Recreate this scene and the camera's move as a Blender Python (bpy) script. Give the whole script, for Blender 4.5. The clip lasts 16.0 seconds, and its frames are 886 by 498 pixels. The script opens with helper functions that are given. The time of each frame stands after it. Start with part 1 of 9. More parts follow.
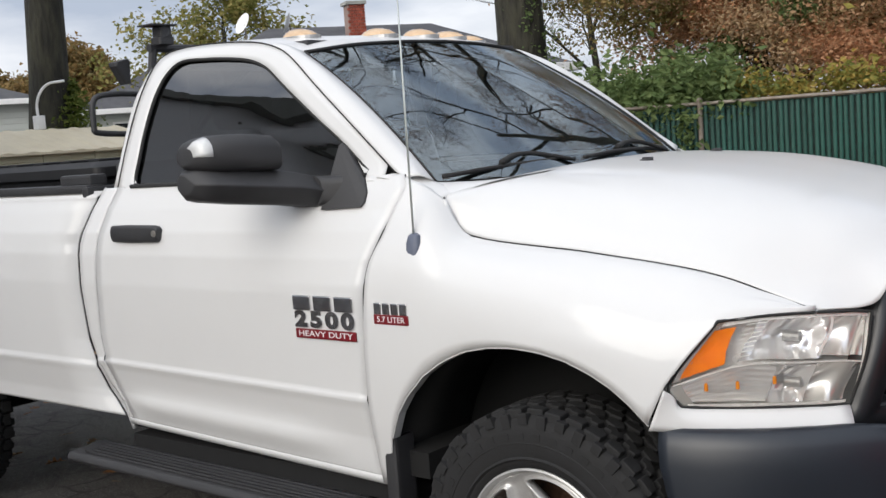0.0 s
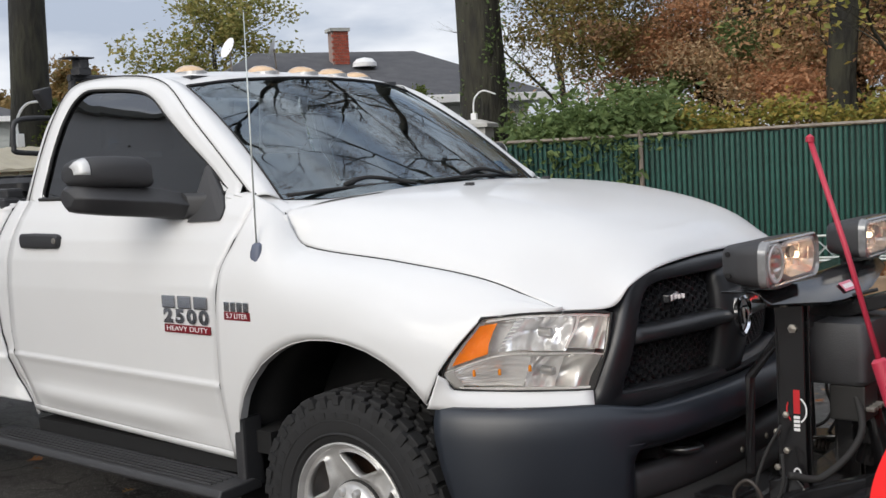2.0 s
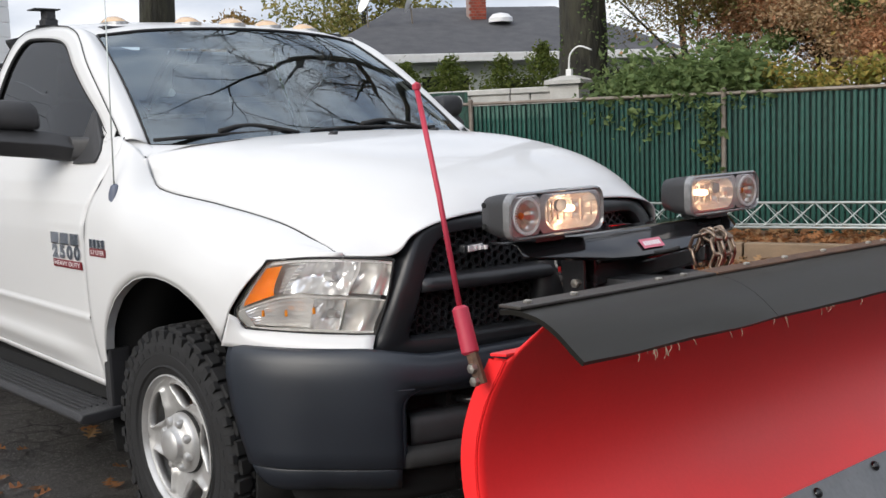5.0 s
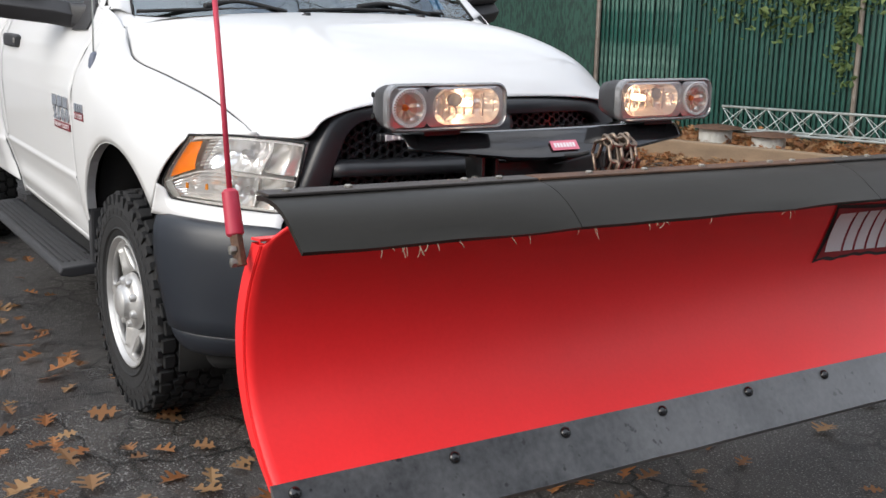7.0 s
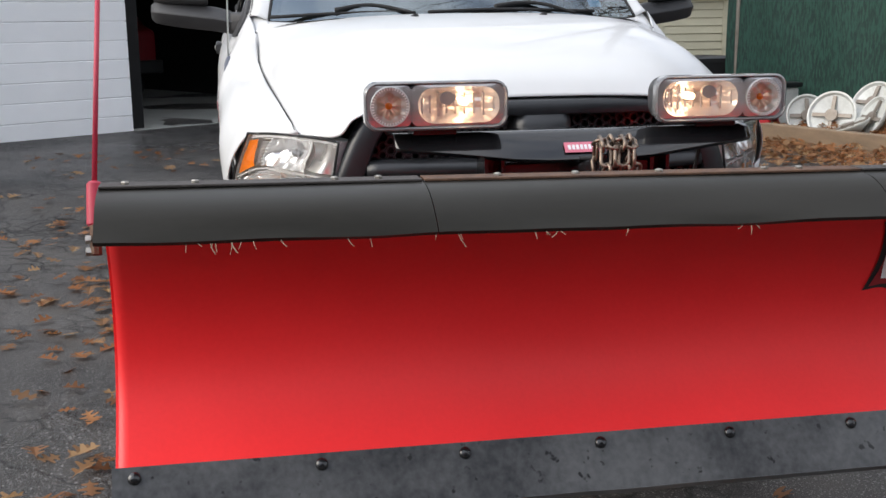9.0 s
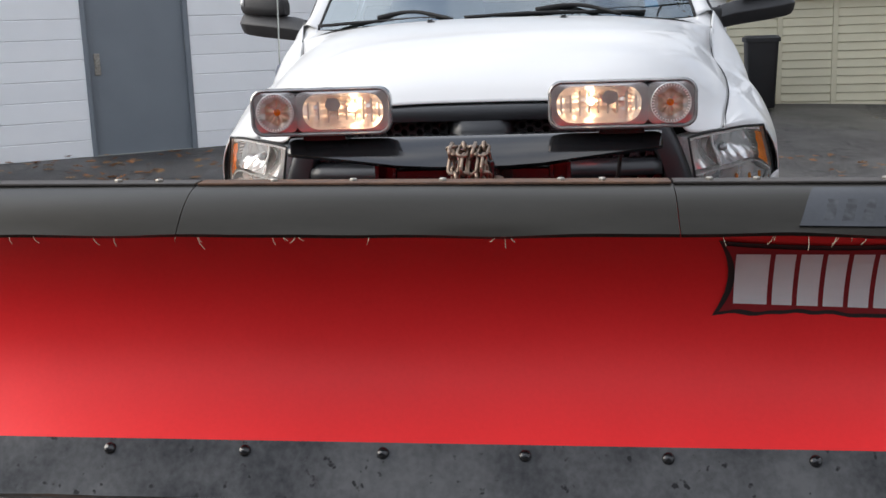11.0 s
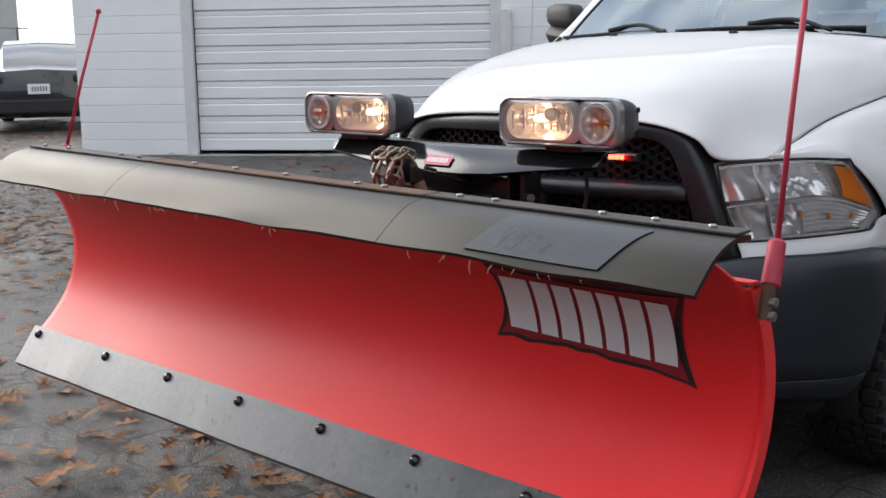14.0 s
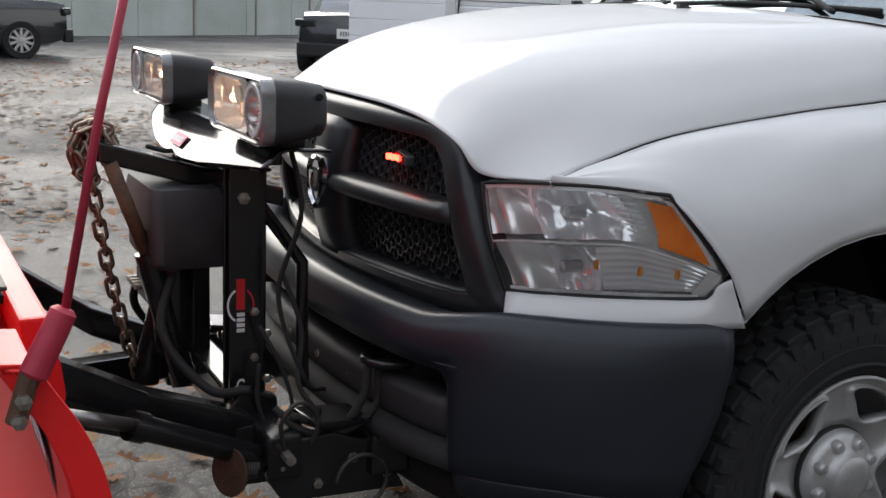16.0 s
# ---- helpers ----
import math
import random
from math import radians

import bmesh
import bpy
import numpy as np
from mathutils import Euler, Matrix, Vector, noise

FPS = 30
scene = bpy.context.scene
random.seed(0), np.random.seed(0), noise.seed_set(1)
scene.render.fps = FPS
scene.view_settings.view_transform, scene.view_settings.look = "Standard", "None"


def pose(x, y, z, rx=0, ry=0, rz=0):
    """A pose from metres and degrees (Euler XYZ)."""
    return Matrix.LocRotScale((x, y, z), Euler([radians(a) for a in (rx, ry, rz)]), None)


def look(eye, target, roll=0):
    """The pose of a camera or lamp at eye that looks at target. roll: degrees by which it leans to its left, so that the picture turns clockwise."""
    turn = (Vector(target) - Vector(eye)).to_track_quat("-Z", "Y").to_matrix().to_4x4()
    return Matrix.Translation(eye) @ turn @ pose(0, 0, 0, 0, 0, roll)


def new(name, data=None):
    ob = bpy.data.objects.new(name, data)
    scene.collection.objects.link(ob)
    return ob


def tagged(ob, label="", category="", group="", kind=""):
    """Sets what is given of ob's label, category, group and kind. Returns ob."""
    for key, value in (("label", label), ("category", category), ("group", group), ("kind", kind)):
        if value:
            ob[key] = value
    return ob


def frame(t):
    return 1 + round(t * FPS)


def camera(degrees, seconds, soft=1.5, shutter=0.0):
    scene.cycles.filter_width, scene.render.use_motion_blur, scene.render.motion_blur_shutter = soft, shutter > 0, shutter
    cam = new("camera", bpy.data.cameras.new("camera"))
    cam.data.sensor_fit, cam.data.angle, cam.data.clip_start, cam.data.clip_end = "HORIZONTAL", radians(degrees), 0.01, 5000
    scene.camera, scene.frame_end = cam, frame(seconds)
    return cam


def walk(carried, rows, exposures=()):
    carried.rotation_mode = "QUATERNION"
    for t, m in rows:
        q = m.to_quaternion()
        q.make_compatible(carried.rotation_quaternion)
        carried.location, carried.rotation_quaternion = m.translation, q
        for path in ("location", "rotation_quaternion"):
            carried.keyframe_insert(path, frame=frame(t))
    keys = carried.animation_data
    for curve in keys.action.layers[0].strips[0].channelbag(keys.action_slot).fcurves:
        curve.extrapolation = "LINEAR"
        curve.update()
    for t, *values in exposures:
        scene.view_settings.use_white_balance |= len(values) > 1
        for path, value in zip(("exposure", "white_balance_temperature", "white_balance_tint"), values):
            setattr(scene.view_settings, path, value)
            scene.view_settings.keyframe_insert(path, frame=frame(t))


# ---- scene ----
cam = camera(43.96, 16.0)
ROWS = [
    (0, 1.6065, -3.3454, 1.5494, 84.063, 4.174, 38.733),
    (0.5, 1.7128, -3.4259, 1.5367, 84.153, 3.225, 37.923),
    (1, 1.9053, -3.4690, 1.5546, 84.759, 3.256, 38.051),
    (1.5, 2.1758, -3.4276, 1.5254, 85.309, 3.512, 38.617),
    (2, 2.3840, -3.4446, 1.5206, 85.364, 3.049, 38.772),
    (2.5, 2.5871, -3.4182, 1.5222, 85.164, 2.858, 39.038),
    (3, 2.7763, -3.2713, 1.4996, 84.965, 3.546, 40.629),
    (5.5, 3.4096, -2.6059, 1.4424, 82.329, 0.998, 49.935),
    (6, 3.5564, -2.4940, 1.4578, 80.423, -0.004, 52.067),
    (6.5, 3.7197, -2.2928, 1.4582, 78.831, -0.357, 55.601),
    (7, 3.8062, -2.0655, 1.4489, 77.772, -1.104, 57.973),
    (7.5, 3.8048, -1.8419, 1.4653, 76.998, -1.871, 63.177),
    (8, 3.9528, -1.5471, 1.4553, 77.496, -0.982, 70.456),
    (8.5, 4.0628, -1.2657, 1.4359, 77.928, 0.134, 75.415),
    (9, 4.1273, -0.9627, 1.4229, 78.021, 0.633, 78.957),
    (9.5, 4.2471, -0.6431, 1.4102, 77.724, 0.690, 82.977),
    (10, 4.2122, -0.3470, 1.4067, 77.715, 1.186, 87.609),
    (12.5, 4.1513, 1.2317, 1.3828, 80.183, 1.762, 112.288),
    (13, 3.9951, 1.5341, 1.3586, 80.341, 1.255, 119.325),
    (13.5, 3.7898, 1.8352, 1.3616, 80.161, 0.686, 126.120),
    (14, 3.5747, 2.1609, 1.3795, 79.723, 0.808, 132.249),
    (14.5, 3.2251, 2.3716, 1.3690, 78.638, -0.547, 137.447),
    (15, 2.8015, 2.5604, 1.3602, 78.219, -1.621, 142.631),
    (15.5, 2.3525, 2.6290, 1.3802, 77.861, -2.638, 148.726),
    (16, 1.8539, 2.6226, 1.4048, 77.447, -2.504, 153.112),
]
walk(cam, [(t, pose(x, y, z, rx, ry, rz)) for t, x, y, z, rx, ry, rz in ROWS],
     [(0, 0.13), (2.0, 0.10), (3.2, 0.09), (5.5, 0.32), (7.5, 0.52), (10.2, 0.46), (12.3, 0.48), (14.5, 0.34), (15.4, 0.23), (16, 0.29)])

# ---- sky and sun: a bright overcast afternoon ----
SUN_FROM = (0.6, -13.0, 6.8)
SUN_EL, SUN_ROT = radians(27.6), radians(177)
world = bpy.data.worlds.new("overcast_sky")
scene.world = world
world.use_nodes = True
wn, wl = world.node_tree.nodes, world.node_tree.links
wn.clear()
w_out = wn.new("ShaderNodeOutputWorld")
w_bg = wn.new("ShaderNodeBackground")
w_sky = wn.new("ShaderNodeTexSky")
w_sky.sky_type, w_sky.sun_disc = "NISHITA", False
w_sky.sun_elevation, w_sky.sun_rotation = SUN_EL, SUN_ROT
w_sky.dust_density, w_sky.air_density = 3.0, 1.0
w_tc = wn.new("ShaderNodeTexCoord")
w_map = wn.new("ShaderNodeMapping")
w_map.inputs["Scale"].default_value = (1.6, 1.6, 5.0)
w_noise = wn.new("ShaderNodeTexNoise")
w_noise.inputs["Scale"].default_value, w_noise.inputs["Detail"].default_value = 2.2, 6.0
w_ramp = wn.new("ShaderNodeValToRGB")
w_ramp.color_ramp.elements[0].position, w_ramp.color_ramp.elements[0].color = 0.40, (4.7, 5.3, 6.5, 1)
w_ramp.color_ramp.elements[1].position, w_ramp.color_ramp.elements[1].color = 0.62, (9.8, 10.0, 10.5, 1)
w_mix = wn.new("ShaderNodeMix")
w_mix.data_type = "RGBA"
w_mix.inputs[0].default_value = 0.88
wl.new(w_tc.outputs["Generated"], w_map.inputs["Vector"])
wl.new(w_map.outputs["Vector"], w_noise.inputs["Vector"])
wl.new(w_noise.outputs["Fac"], w_ramp.inputs["Fac"])
wl.new(w_sky.outputs["Color"], w_mix.inputs[6])
wl.new(w_ramp.outputs["Color"], w_mix.inputs[7])
# an overcast sky is brightest overhead and towards the veiled sun
w_sep = wn.new("ShaderNodeSeparateXYZ")
w_up = wn.new("ShaderNodeMapRange")
w_up.inputs["From Min"].default_value, w_up.inputs["From Max"].default_value = 0.0, 0.8
w_up.inputs["To Min"].default_value, w_up.inputs["To Max"].default_value = 0.74, 1.04
w_dot = wn.new("ShaderNodeVectorMath")
w_dot.operation = "DOT_PRODUCT"
w_dot.inputs[1].default_value = Vector(SUN_FROM).normalized()
w_veil = wn.new("ShaderNodeMapRange")
w_veil.inputs["From Min"].default_value, w_veil.inputs["From Max"].default_value = 0.30, 1.0
w_veil.inputs["To Min"].default_value, w_veil.inputs["To Max"].default_value = 1.0, 1.65
w_mul = wn.new("ShaderNodeMath")
w_mul.operation = "MULTIPLY"
w_tint = wn.new("ShaderNodeVectorMath")
w_tint.operation = "SCALE"
wl.new(w_tc.outputs["Generated"], w_sep.inputs[0])
wl.new(w_sep.outputs["Z"], w_up.inputs["Value"])
wl.new(w_tc.outputs["Generated"], w_dot.inputs[0])
wl.new(w_dot.outputs["Value"], w_veil.inputs["Value"])
wl.new(w_up.outputs[0], w_mul.inputs[0])
wl.new(w_veil.outputs[0], w_mul.inputs[1])
wl.new(w_mix.outputs[2], w_tint.inputs[0])
wl.new(w_mul.outputs[0], w_tint.inputs["Scale"])
wl.new(w_tint.outputs[0], w_bg.inputs["Color"])
w_bg.inputs["Strength"].default_value = 0.128
wl.new(w_bg.outputs[0], w_out.inputs[0])
sun = new("sun", bpy.data.lights.new("sun", "SUN"))
sun.data.energy, sun.data.angle, sun.data.color = 1.9, radians(46), (1.0, 0.94, 0.84)
sun.matrix_world = look(SUN_FROM, (0, 0, 0))
scene.view_settings.exposure = 0.0


# ---- materials ----
def material(name, c1, c2=None, rough=0.5, metal=0.0, scale=8.0, bump=0.0, bscale=60.0, coat=0.0, spec=0.5, rvar=0.1, detail=5.0,
             contrast=0.25, stretch=(1, 1, 1), speckle=None, dust=None, ior=1.5, graze=None):
    """A surface with a coarse and a fine variation, an uneven gloss and fine relief, in metres."""
    m = bpy.data.materials.new(name)
    m.use_nodes = True
    n, l = m.node_tree.nodes, m.node_tree.links
    b = n["Principled BSDF"]
    c2 = c2 or tuple(v * 0.82 for v in c1)
    tc, mp = n.new("ShaderNodeTexCoord"), n.new("ShaderNodeMapping")
    mp.inputs["Scale"].default_value = stretch
    l.new(tc.outputs["Object"], mp.inputs["Vector"])
    t1, t2 = n.new("ShaderNodeTexNoise"), n.new("ShaderNodeTexNoise")
    t1.inputs["Scale"].default_value, t1.inputs["Detail"].default_value = scale, detail
    t2.inputs["Scale"].default_value, t2.inputs["Detail"].default_value = bscale, 4.0
    for t in (t1, t2):
        l.new(mp.outputs["Vector"], t.inputs["Vector"])
    add = n.new("ShaderNodeMath")
    add.operation = "MULTIPLY_ADD"
    add.inputs[1].default_value = 0.35
    l.new(t2.outputs["Fac"], add.inputs[0])
    l.new(t1.outputs["Fac"], add.inputs[2])
    ramp = n.new("ShaderNodeValToRGB")
    ramp.color_ramp.elements[0].position, ramp.color_ramp.elements[0].color = 0.675 - contrast, (*c2, 1)
    ramp.color_ramp.elements[1].position, ramp.color_ramp.elements[1].color = 0.675 + contrast, (*c1, 1)
    l.new(add.outputs[0], ramp.inputs["Fac"])
    col = ramp.outputs["Color"]
    if speckle:
        t3 = n.new("ShaderNodeTexNoise")
        t3.inputs["Scale"].default_value, t3.inputs["Detail"].default_value = speckle[1], 2.0
        l.new(mp.outputs["Vector"], t3.inputs["Vector"])
        r3 = n.new("ShaderNodeValToRGB")
        r3.color_ramp.elements[0].position, r3.color_ramp.elements[1].position = speckle[2], speckle[2] + 0.06
        l.new(t3.outputs["Fac"], r3.inputs["Fac"])
        mx = n.new("ShaderNodeMix")
        mx.data_type = "RGBA"
        mx.inputs[7].default_value = (*speckle[0], 1)
        l.new(r3.outputs["Color"], mx.inputs[0])
        l.new(col, mx.inputs[6])
        col = mx.outputs[2]
    l.new(col, b.inputs["Base Color"])
    rr = n.new("ShaderNodeMapRange")
    rr.inputs["To Min"].default_value, rr.inputs["To Max"].default_value = max(0.02, rough - rvar), min(1, rough + rvar)
    l.new(t1.outputs["Fac"], rr.inputs["Value"])
    l.new(rr.outputs[0], b.inputs["Roughness"])
    b.inputs["Metallic"].default_value, b.inputs["Specular IOR Level"].default_value = metal, spec
    b.inputs["IOR"].default_value = ior
    if graze:
        lw, mr = n.new("ShaderNodeLayerWeight"), n.new("ShaderNodeMapRange")
        mr.inputs["From Min"].default_value, mr.inputs["From Max"].default_value = graze[2:]
        mr.inputs["To Min"].default_value, mr.inputs["To Max"].default_value = graze[:2]
        l.new(lw.outputs["Facing"], mr.inputs["Value"])
        l.new(mr.outputs[0], b.inputs["Specular IOR Level"])
    if dust:
        b.inputs["Sheen Weight"].default_value, b.inputs["Sheen Roughness"].default_value = dust[0], dust[1]
        b.inputs["Sheen Tint"].default_value = (*dust[2], 1)
    if coat:
        b.inputs["Coat Weight"].default_value, b.inputs["Coat Roughness"].default_value = coat, 0.03
    if bump:
        bp = n.new("ShaderNodeBump")
        bp.inputs["Strength"].default_value, bp.inputs["Distance"].default_value = min(1.0, bump), 0.004
        l.new(t2.outputs["Fac"], bp.inputs["Height"])
        l.new(bp.outputs[0], b.inputs["Normal"])
    return m


def vary_by_piece(m, amount=0.25):
    """Each separate piece a little lighter or darker."""
    n, l = m.node_tree.nodes, m.node_tree.links
    b = n["Principled BSDF"]
    src = b.inputs["Base Color"].links[0].from_socket
    oi, mr, hs = n.new("ShaderNodeObjectInfo"), n.new("ShaderNodeMapRange"), n.new("ShaderNodeHueSaturation")
    mr.inputs["To Min"].default_value, mr.inputs["To Max"].default_value = 1 - amount, 1 + amount
    l.new(oi.outputs["Random"], mr.inputs["Value"])
    l.new(mr.outputs[0], hs.inputs["Value"])
    l.new(src, hs.inputs["Color"])
    l.new(hs.outputs[0], b.inputs["Base Color"])
    return m


def leafy(name, colours, trans=0.4):
    """Leaves: every leaf or clump has its own tone."""
    m = bpy.data.materials.new(name)
    m.use_nodes = True
    n, l = m.node_tree.nodes, m.node_tree.links
    b = n["Principled BSDF"]
    g, r = n.new("ShaderNodeNewGeometry"), n.new("ShaderNodeValToRGB")
    e = r.color_ramp.elements
    while len(e) < len(colours):
        e.new(0.5)
    for i, c in enumerate(colours):
        e[i].position, e[i].color = i / (len(colours) - 1), (*c, 1)
    l.new(g.outputs["Random Per Island"], r.inputs["Fac"])
    l.new(r.outputs["Color"], b.inputs["Base Color"])
    b.inputs["Roughness"].default_value = 0.6
    b.inputs["Specular IOR Level"].default_value = 0.25
    tl, mx = n.new("ShaderNodeBsdfTranslucent"), n.new("ShaderNodeMixShader")
    mx.inputs[0].default_value = trans
    l.new(r.outputs["Color"], tl.inputs["Color"])
    l.new(b.outputs[0], mx.inputs[1])
    l.new(tl.outputs[0], mx.inputs[2])
    l.new(mx.outputs[0], n["Material Output"].inputs["Surface"])
    return m


def pane(name, tint=(1, 1, 1), gloss=(1, 1, 1), ior=1.5, rough=0.01):
    """Clear or tinted sheet glass: light passes, and a mirror reflection grows towards grazing angles."""
    m = bpy.data.materials.new(name)
    m.use_nodes = True
    n, l = m.node_tree.nodes, m.node_tree.links
    n.remove(n["Principled BSDF"])
    tr, gl, fr, mx = n.new("ShaderNodeBsdfTransparent"), n.new("ShaderNodeBsdfGlossy"), n.new("ShaderNodeFresnel"), n.new("ShaderNodeMixShader")
    tr.inputs["Color"].default_value = (*tint, 1)
    gl.inputs["Roughness"].default_value = rough
    gl.inputs["Color"].default_value = (*gloss, 1)
    fr.inputs["IOR"].default_value = ior
    l.new(fr.outputs[0], mx.inputs[0])
    l.new(tr.outputs[0], mx.inputs[1])
    l.new(gl.outputs[0], mx.inputs[2])
    l.new(mx.outputs[0], n["Material Output"].inputs["Surface"])
    return m


def lamp_glow(name, colour, strength):
    m = bpy.data.materials.new(name)
    m.use_nodes = True
    b = m.node_tree.nodes["Principled BSDF"]
    b.inputs["Base Color"].default_value = (*colour, 1)
    b.inputs["Emission Color"].default_value, b.inputs["Emission Strength"].default_value = (*colour, 1), strength
    return m


def asphalt():
    """Dark worn asphalt: pale stones in it, cracks, and damp patches that shine."""
    m = material("worn_damp_asphalt", (0.100, 0.093, 0.086), (0.026, 0.025, 0.025), 0.5, scale=0.9, bscale=190, bump=1.0, spec=0.3, contrast=0.2, detail=12,
                 speckle=((0.27, 0.26, 0.25), 130.0, 0.60))
    n, l = m.node_tree.nodes, m.node_tree.links
    b = n["Principled BSDF"]
    src = b.inputs["Base Color"].links[0].from_socket
    tc = n.new("ShaderNodeTexCoord")
    warp, vor = n.new("ShaderNodeTexNoise"), n.new("ShaderNodeTexVoronoi")
    warp.inputs["Scale"].default_value, warp.inputs["Detail"].default_value = 3.0, 6.0
    mixv = n.new("ShaderNodeMix")
    mixv.data_type = "VECTOR"
    mixv.inputs[0].default_value = 0.22
    vor.feature, vor.inputs["Scale"].default_value = "DISTANCE_TO_EDGE", 1.5
    l.new(tc.outputs["Object"], warp.inputs["Vector"])
    l.new(tc.outputs["Object"], mixv.inputs[4])
    l.new(warp.outputs["Color"], mixv.inputs[5])
    l.new(mixv.outputs[1], vor.inputs["Vector"])
    cr = n.new("ShaderNodeMapRange")
    cr.inputs["From Min"].default_value, cr.inputs["From Max"].default_value = 0.002, 0.010
    l.new(vor.outputs["Distance"], cr.inputs["Value"])
    where = n.new("ShaderNodeTexNoise")
    where.inputs["Scale"].default_value = 0.45
    l.new(tc.outputs["Object"], where.inputs["Vector"])
    wr = n.new("ShaderNodeMapRange")
    wr.inputs["From Min"].default_value, wr.inputs["From Max"].default_value = 0.55, 0.47
    l.new(where.outputs["Fac"], wr.inputs["Value"])
    mx = n.new("ShaderNodeMath")
    mx.operation = "MAXIMUM"
    l.new(cr.outputs[0], mx.inputs[0])
    l.new(wr.outputs[0], mx.inputs[1])
    # small cells of crazed surface inside wide patches
    vor2 = n.new("ShaderNodeTexVoronoi")
    vor2.feature, vor2.inputs["Scale"].default_value = "DISTANCE_TO_EDGE", 6.5
    l.new(mixv.outputs[1], vor2.inputs["Vector"])
    cr2 = n.new("ShaderNodeMapRange")
    cr2.inputs["From Min"].default_value, cr2.inputs["From Max"].default_value = 0.010, 0.060
    l.new(vor2.outputs["Distance"], cr2.inputs["Value"])
    where2 = n.new("ShaderNodeTexNoise")
    where2.inputs["Scale"].default_value, where2.inputs["Detail"].default_value = 1.1, 4.0
    l.new(tc.outputs["Object"], where2.inputs["Vector"])
    wr2 = n.new("ShaderNodeMapRange")
    wr2.inputs["From Min"].default_value, wr2.inputs["From Max"].default_value = 0.56, 0.44
    l.new(where2.outputs["Fac"], wr2.inputs["Value"])
    mx2, both_ = n.new("ShaderNodeMath"), n.new("ShaderNodeMath")
    mx2.operation, both_.operation = "MAXIMUM", "MINIMUM"
    l.new(cr2.outputs[0], mx2.inputs[0])
    l.new(wr2.outputs[0], mx2.inputs[1])
    l.new(mx.outputs[0], both_.inputs[0])
    l.new(mx2.outputs[0], both_.inputs[1])
    dark = n.new("ShaderNodeMix")
    dark.data_type = "RGBA"
    dark.inputs[6].default_value = (0.014, 0.013, 0.012, 1)
    l.new(both_.outputs[0], dark.inputs[0])
    l.new(src, dark.inputs[7])
    l.new(dark.outputs[2], b.inputs["Base Color"])
    damp = n.new("ShaderNodeTexNoise")
    damp.inputs["Scale"].default_value, damp.inputs["Detail"].default_value = 0.33, 7.0
    l.new(tc.outputs["Object"], damp.inputs["Vector"])
    dr = n.new("ShaderNodeMapRange")
    dr.inputs["From Min"].default_value, dr.inputs["From Max"].default_value = 0.40, 0.62
    dr.inputs["To Min"].default_value, dr.inputs["To Max"].default_value = 0.62, 0.26
    l.new(damp.outputs["Fac"], dr.inputs["Value"])
    l.new(dr.outputs[0], b.inputs["Roughness"])
    for node in n:
        if node.type == "BUMP":
            node.inputs["Distance"].default_value = 0.010
    return m


WHITE = material("white_truck_paint", (0.612, 0.612, 0.609), (0.594, 0.594, 0.591), 0.55, scale=3, bscale=300, coat=0.55, rvar=0.06, spec=0.25)
WHITE.node_tree.nodes["Principled BSDF"].inputs["Coat Roughness"].default_value = 0.05
BLACKPLASTIC = material("slate_moulded_plastic", (0.015, 0.019, 0.026), (0.012, 0.015, 0.021), 0.36, scale=5, bscale=900, bump=0.08, rvar=0.06)
GRILLE = material("matt_black_grille", (0.022, 0.023, 0.026), (0.014, 0.015, 0.017), 0.34, scale=9, bscale=700, bump=0.06)
MIRRORBLACK = material("grained_black_plastic", (0.03, 0.03, 0.032), (0.022, 0.022, 0.024), 0.55, scale=9, bscale=900, bump=0.2)
# near-black: painted shade of hollows, also the colour of small black parts
DARK = material("cavity_shade_and_black_parts", (0.005, 0.005, 0.0055), (0.003, 0.003, 0.003), 0.9, bump=0.1)
GAP = material("panel_gap_rubber", (0.02, 0.02, 0.02), (0.012, 0.012, 0.012), 0.8)
RUBBER = material("tyre_rubber", (0.013, 0.013, 0.014), (0.007, 0.007, 0.007), 0.82, scale=14, bscale=200, bump=0.3)
SILVER = material("silver_wheel_paint", (0.55, 0.55, 0.54), (0.42, 0.41, 0.40), 0.38, metal=0.55, scale=16, bscale=160, bump=0.03)
CHROME = material("chrome", (0.75, 0.75, 0.76), (0.62, 0.62, 0.63), 0.12, metal=1.0, scale=40, rvar=0.06)
REFLECTOR = material("lamp_reflector", (0.97, 0.97, 0.97), (0.92, 0.92, 0.93), 0.12, metal=0.62, scale=50, rvar=0.08)
WARMREFLECTOR = material("warm_lamp_reflector", (0.95, 0.91, 0.87), (0.88, 0.83, 0.79), 0.18, metal=0.55, scale=50, rvar=0.06)
SATINCHROME = material("satin_chrome_lamp_wall", (0.93, 0.92, 0.90), (0.86, 0.85, 0.83), 0.24, metal=0.72, scale=18, rvar=0.08)
LAMPGREY = material("bright_lamp_housing", (0.95, 0.945, 0.93), (0.90, 0.895, 0.88), 0.26, metal=0.12, scale=30)
SATIN = material("satin_lamp_bezel", (0.5, 0.5, 0.5), (0.42, 0.42, 0.42), 0.34, metal=0.7, scale=30)
AMBER = material("amber_lens", (0.90, 0.25, 0.008), (0.78, 0.18, 0.005), 0.12, scale=30, bscale=220, bump=0.25, coat=0.4)
GLASS = pane("clear_glass", (0.54, 0.65, 0.70), (0.82, 0.93, 1.0), 2.7)
TINT = pane("tinted_side_glass", (0.05, 0.055, 0.06), (1, 1, 1), 2.1)
LENS = pane("clear_lamp_lens", (0.98, 0.98, 0.98), (1, 1, 1), 1.45)
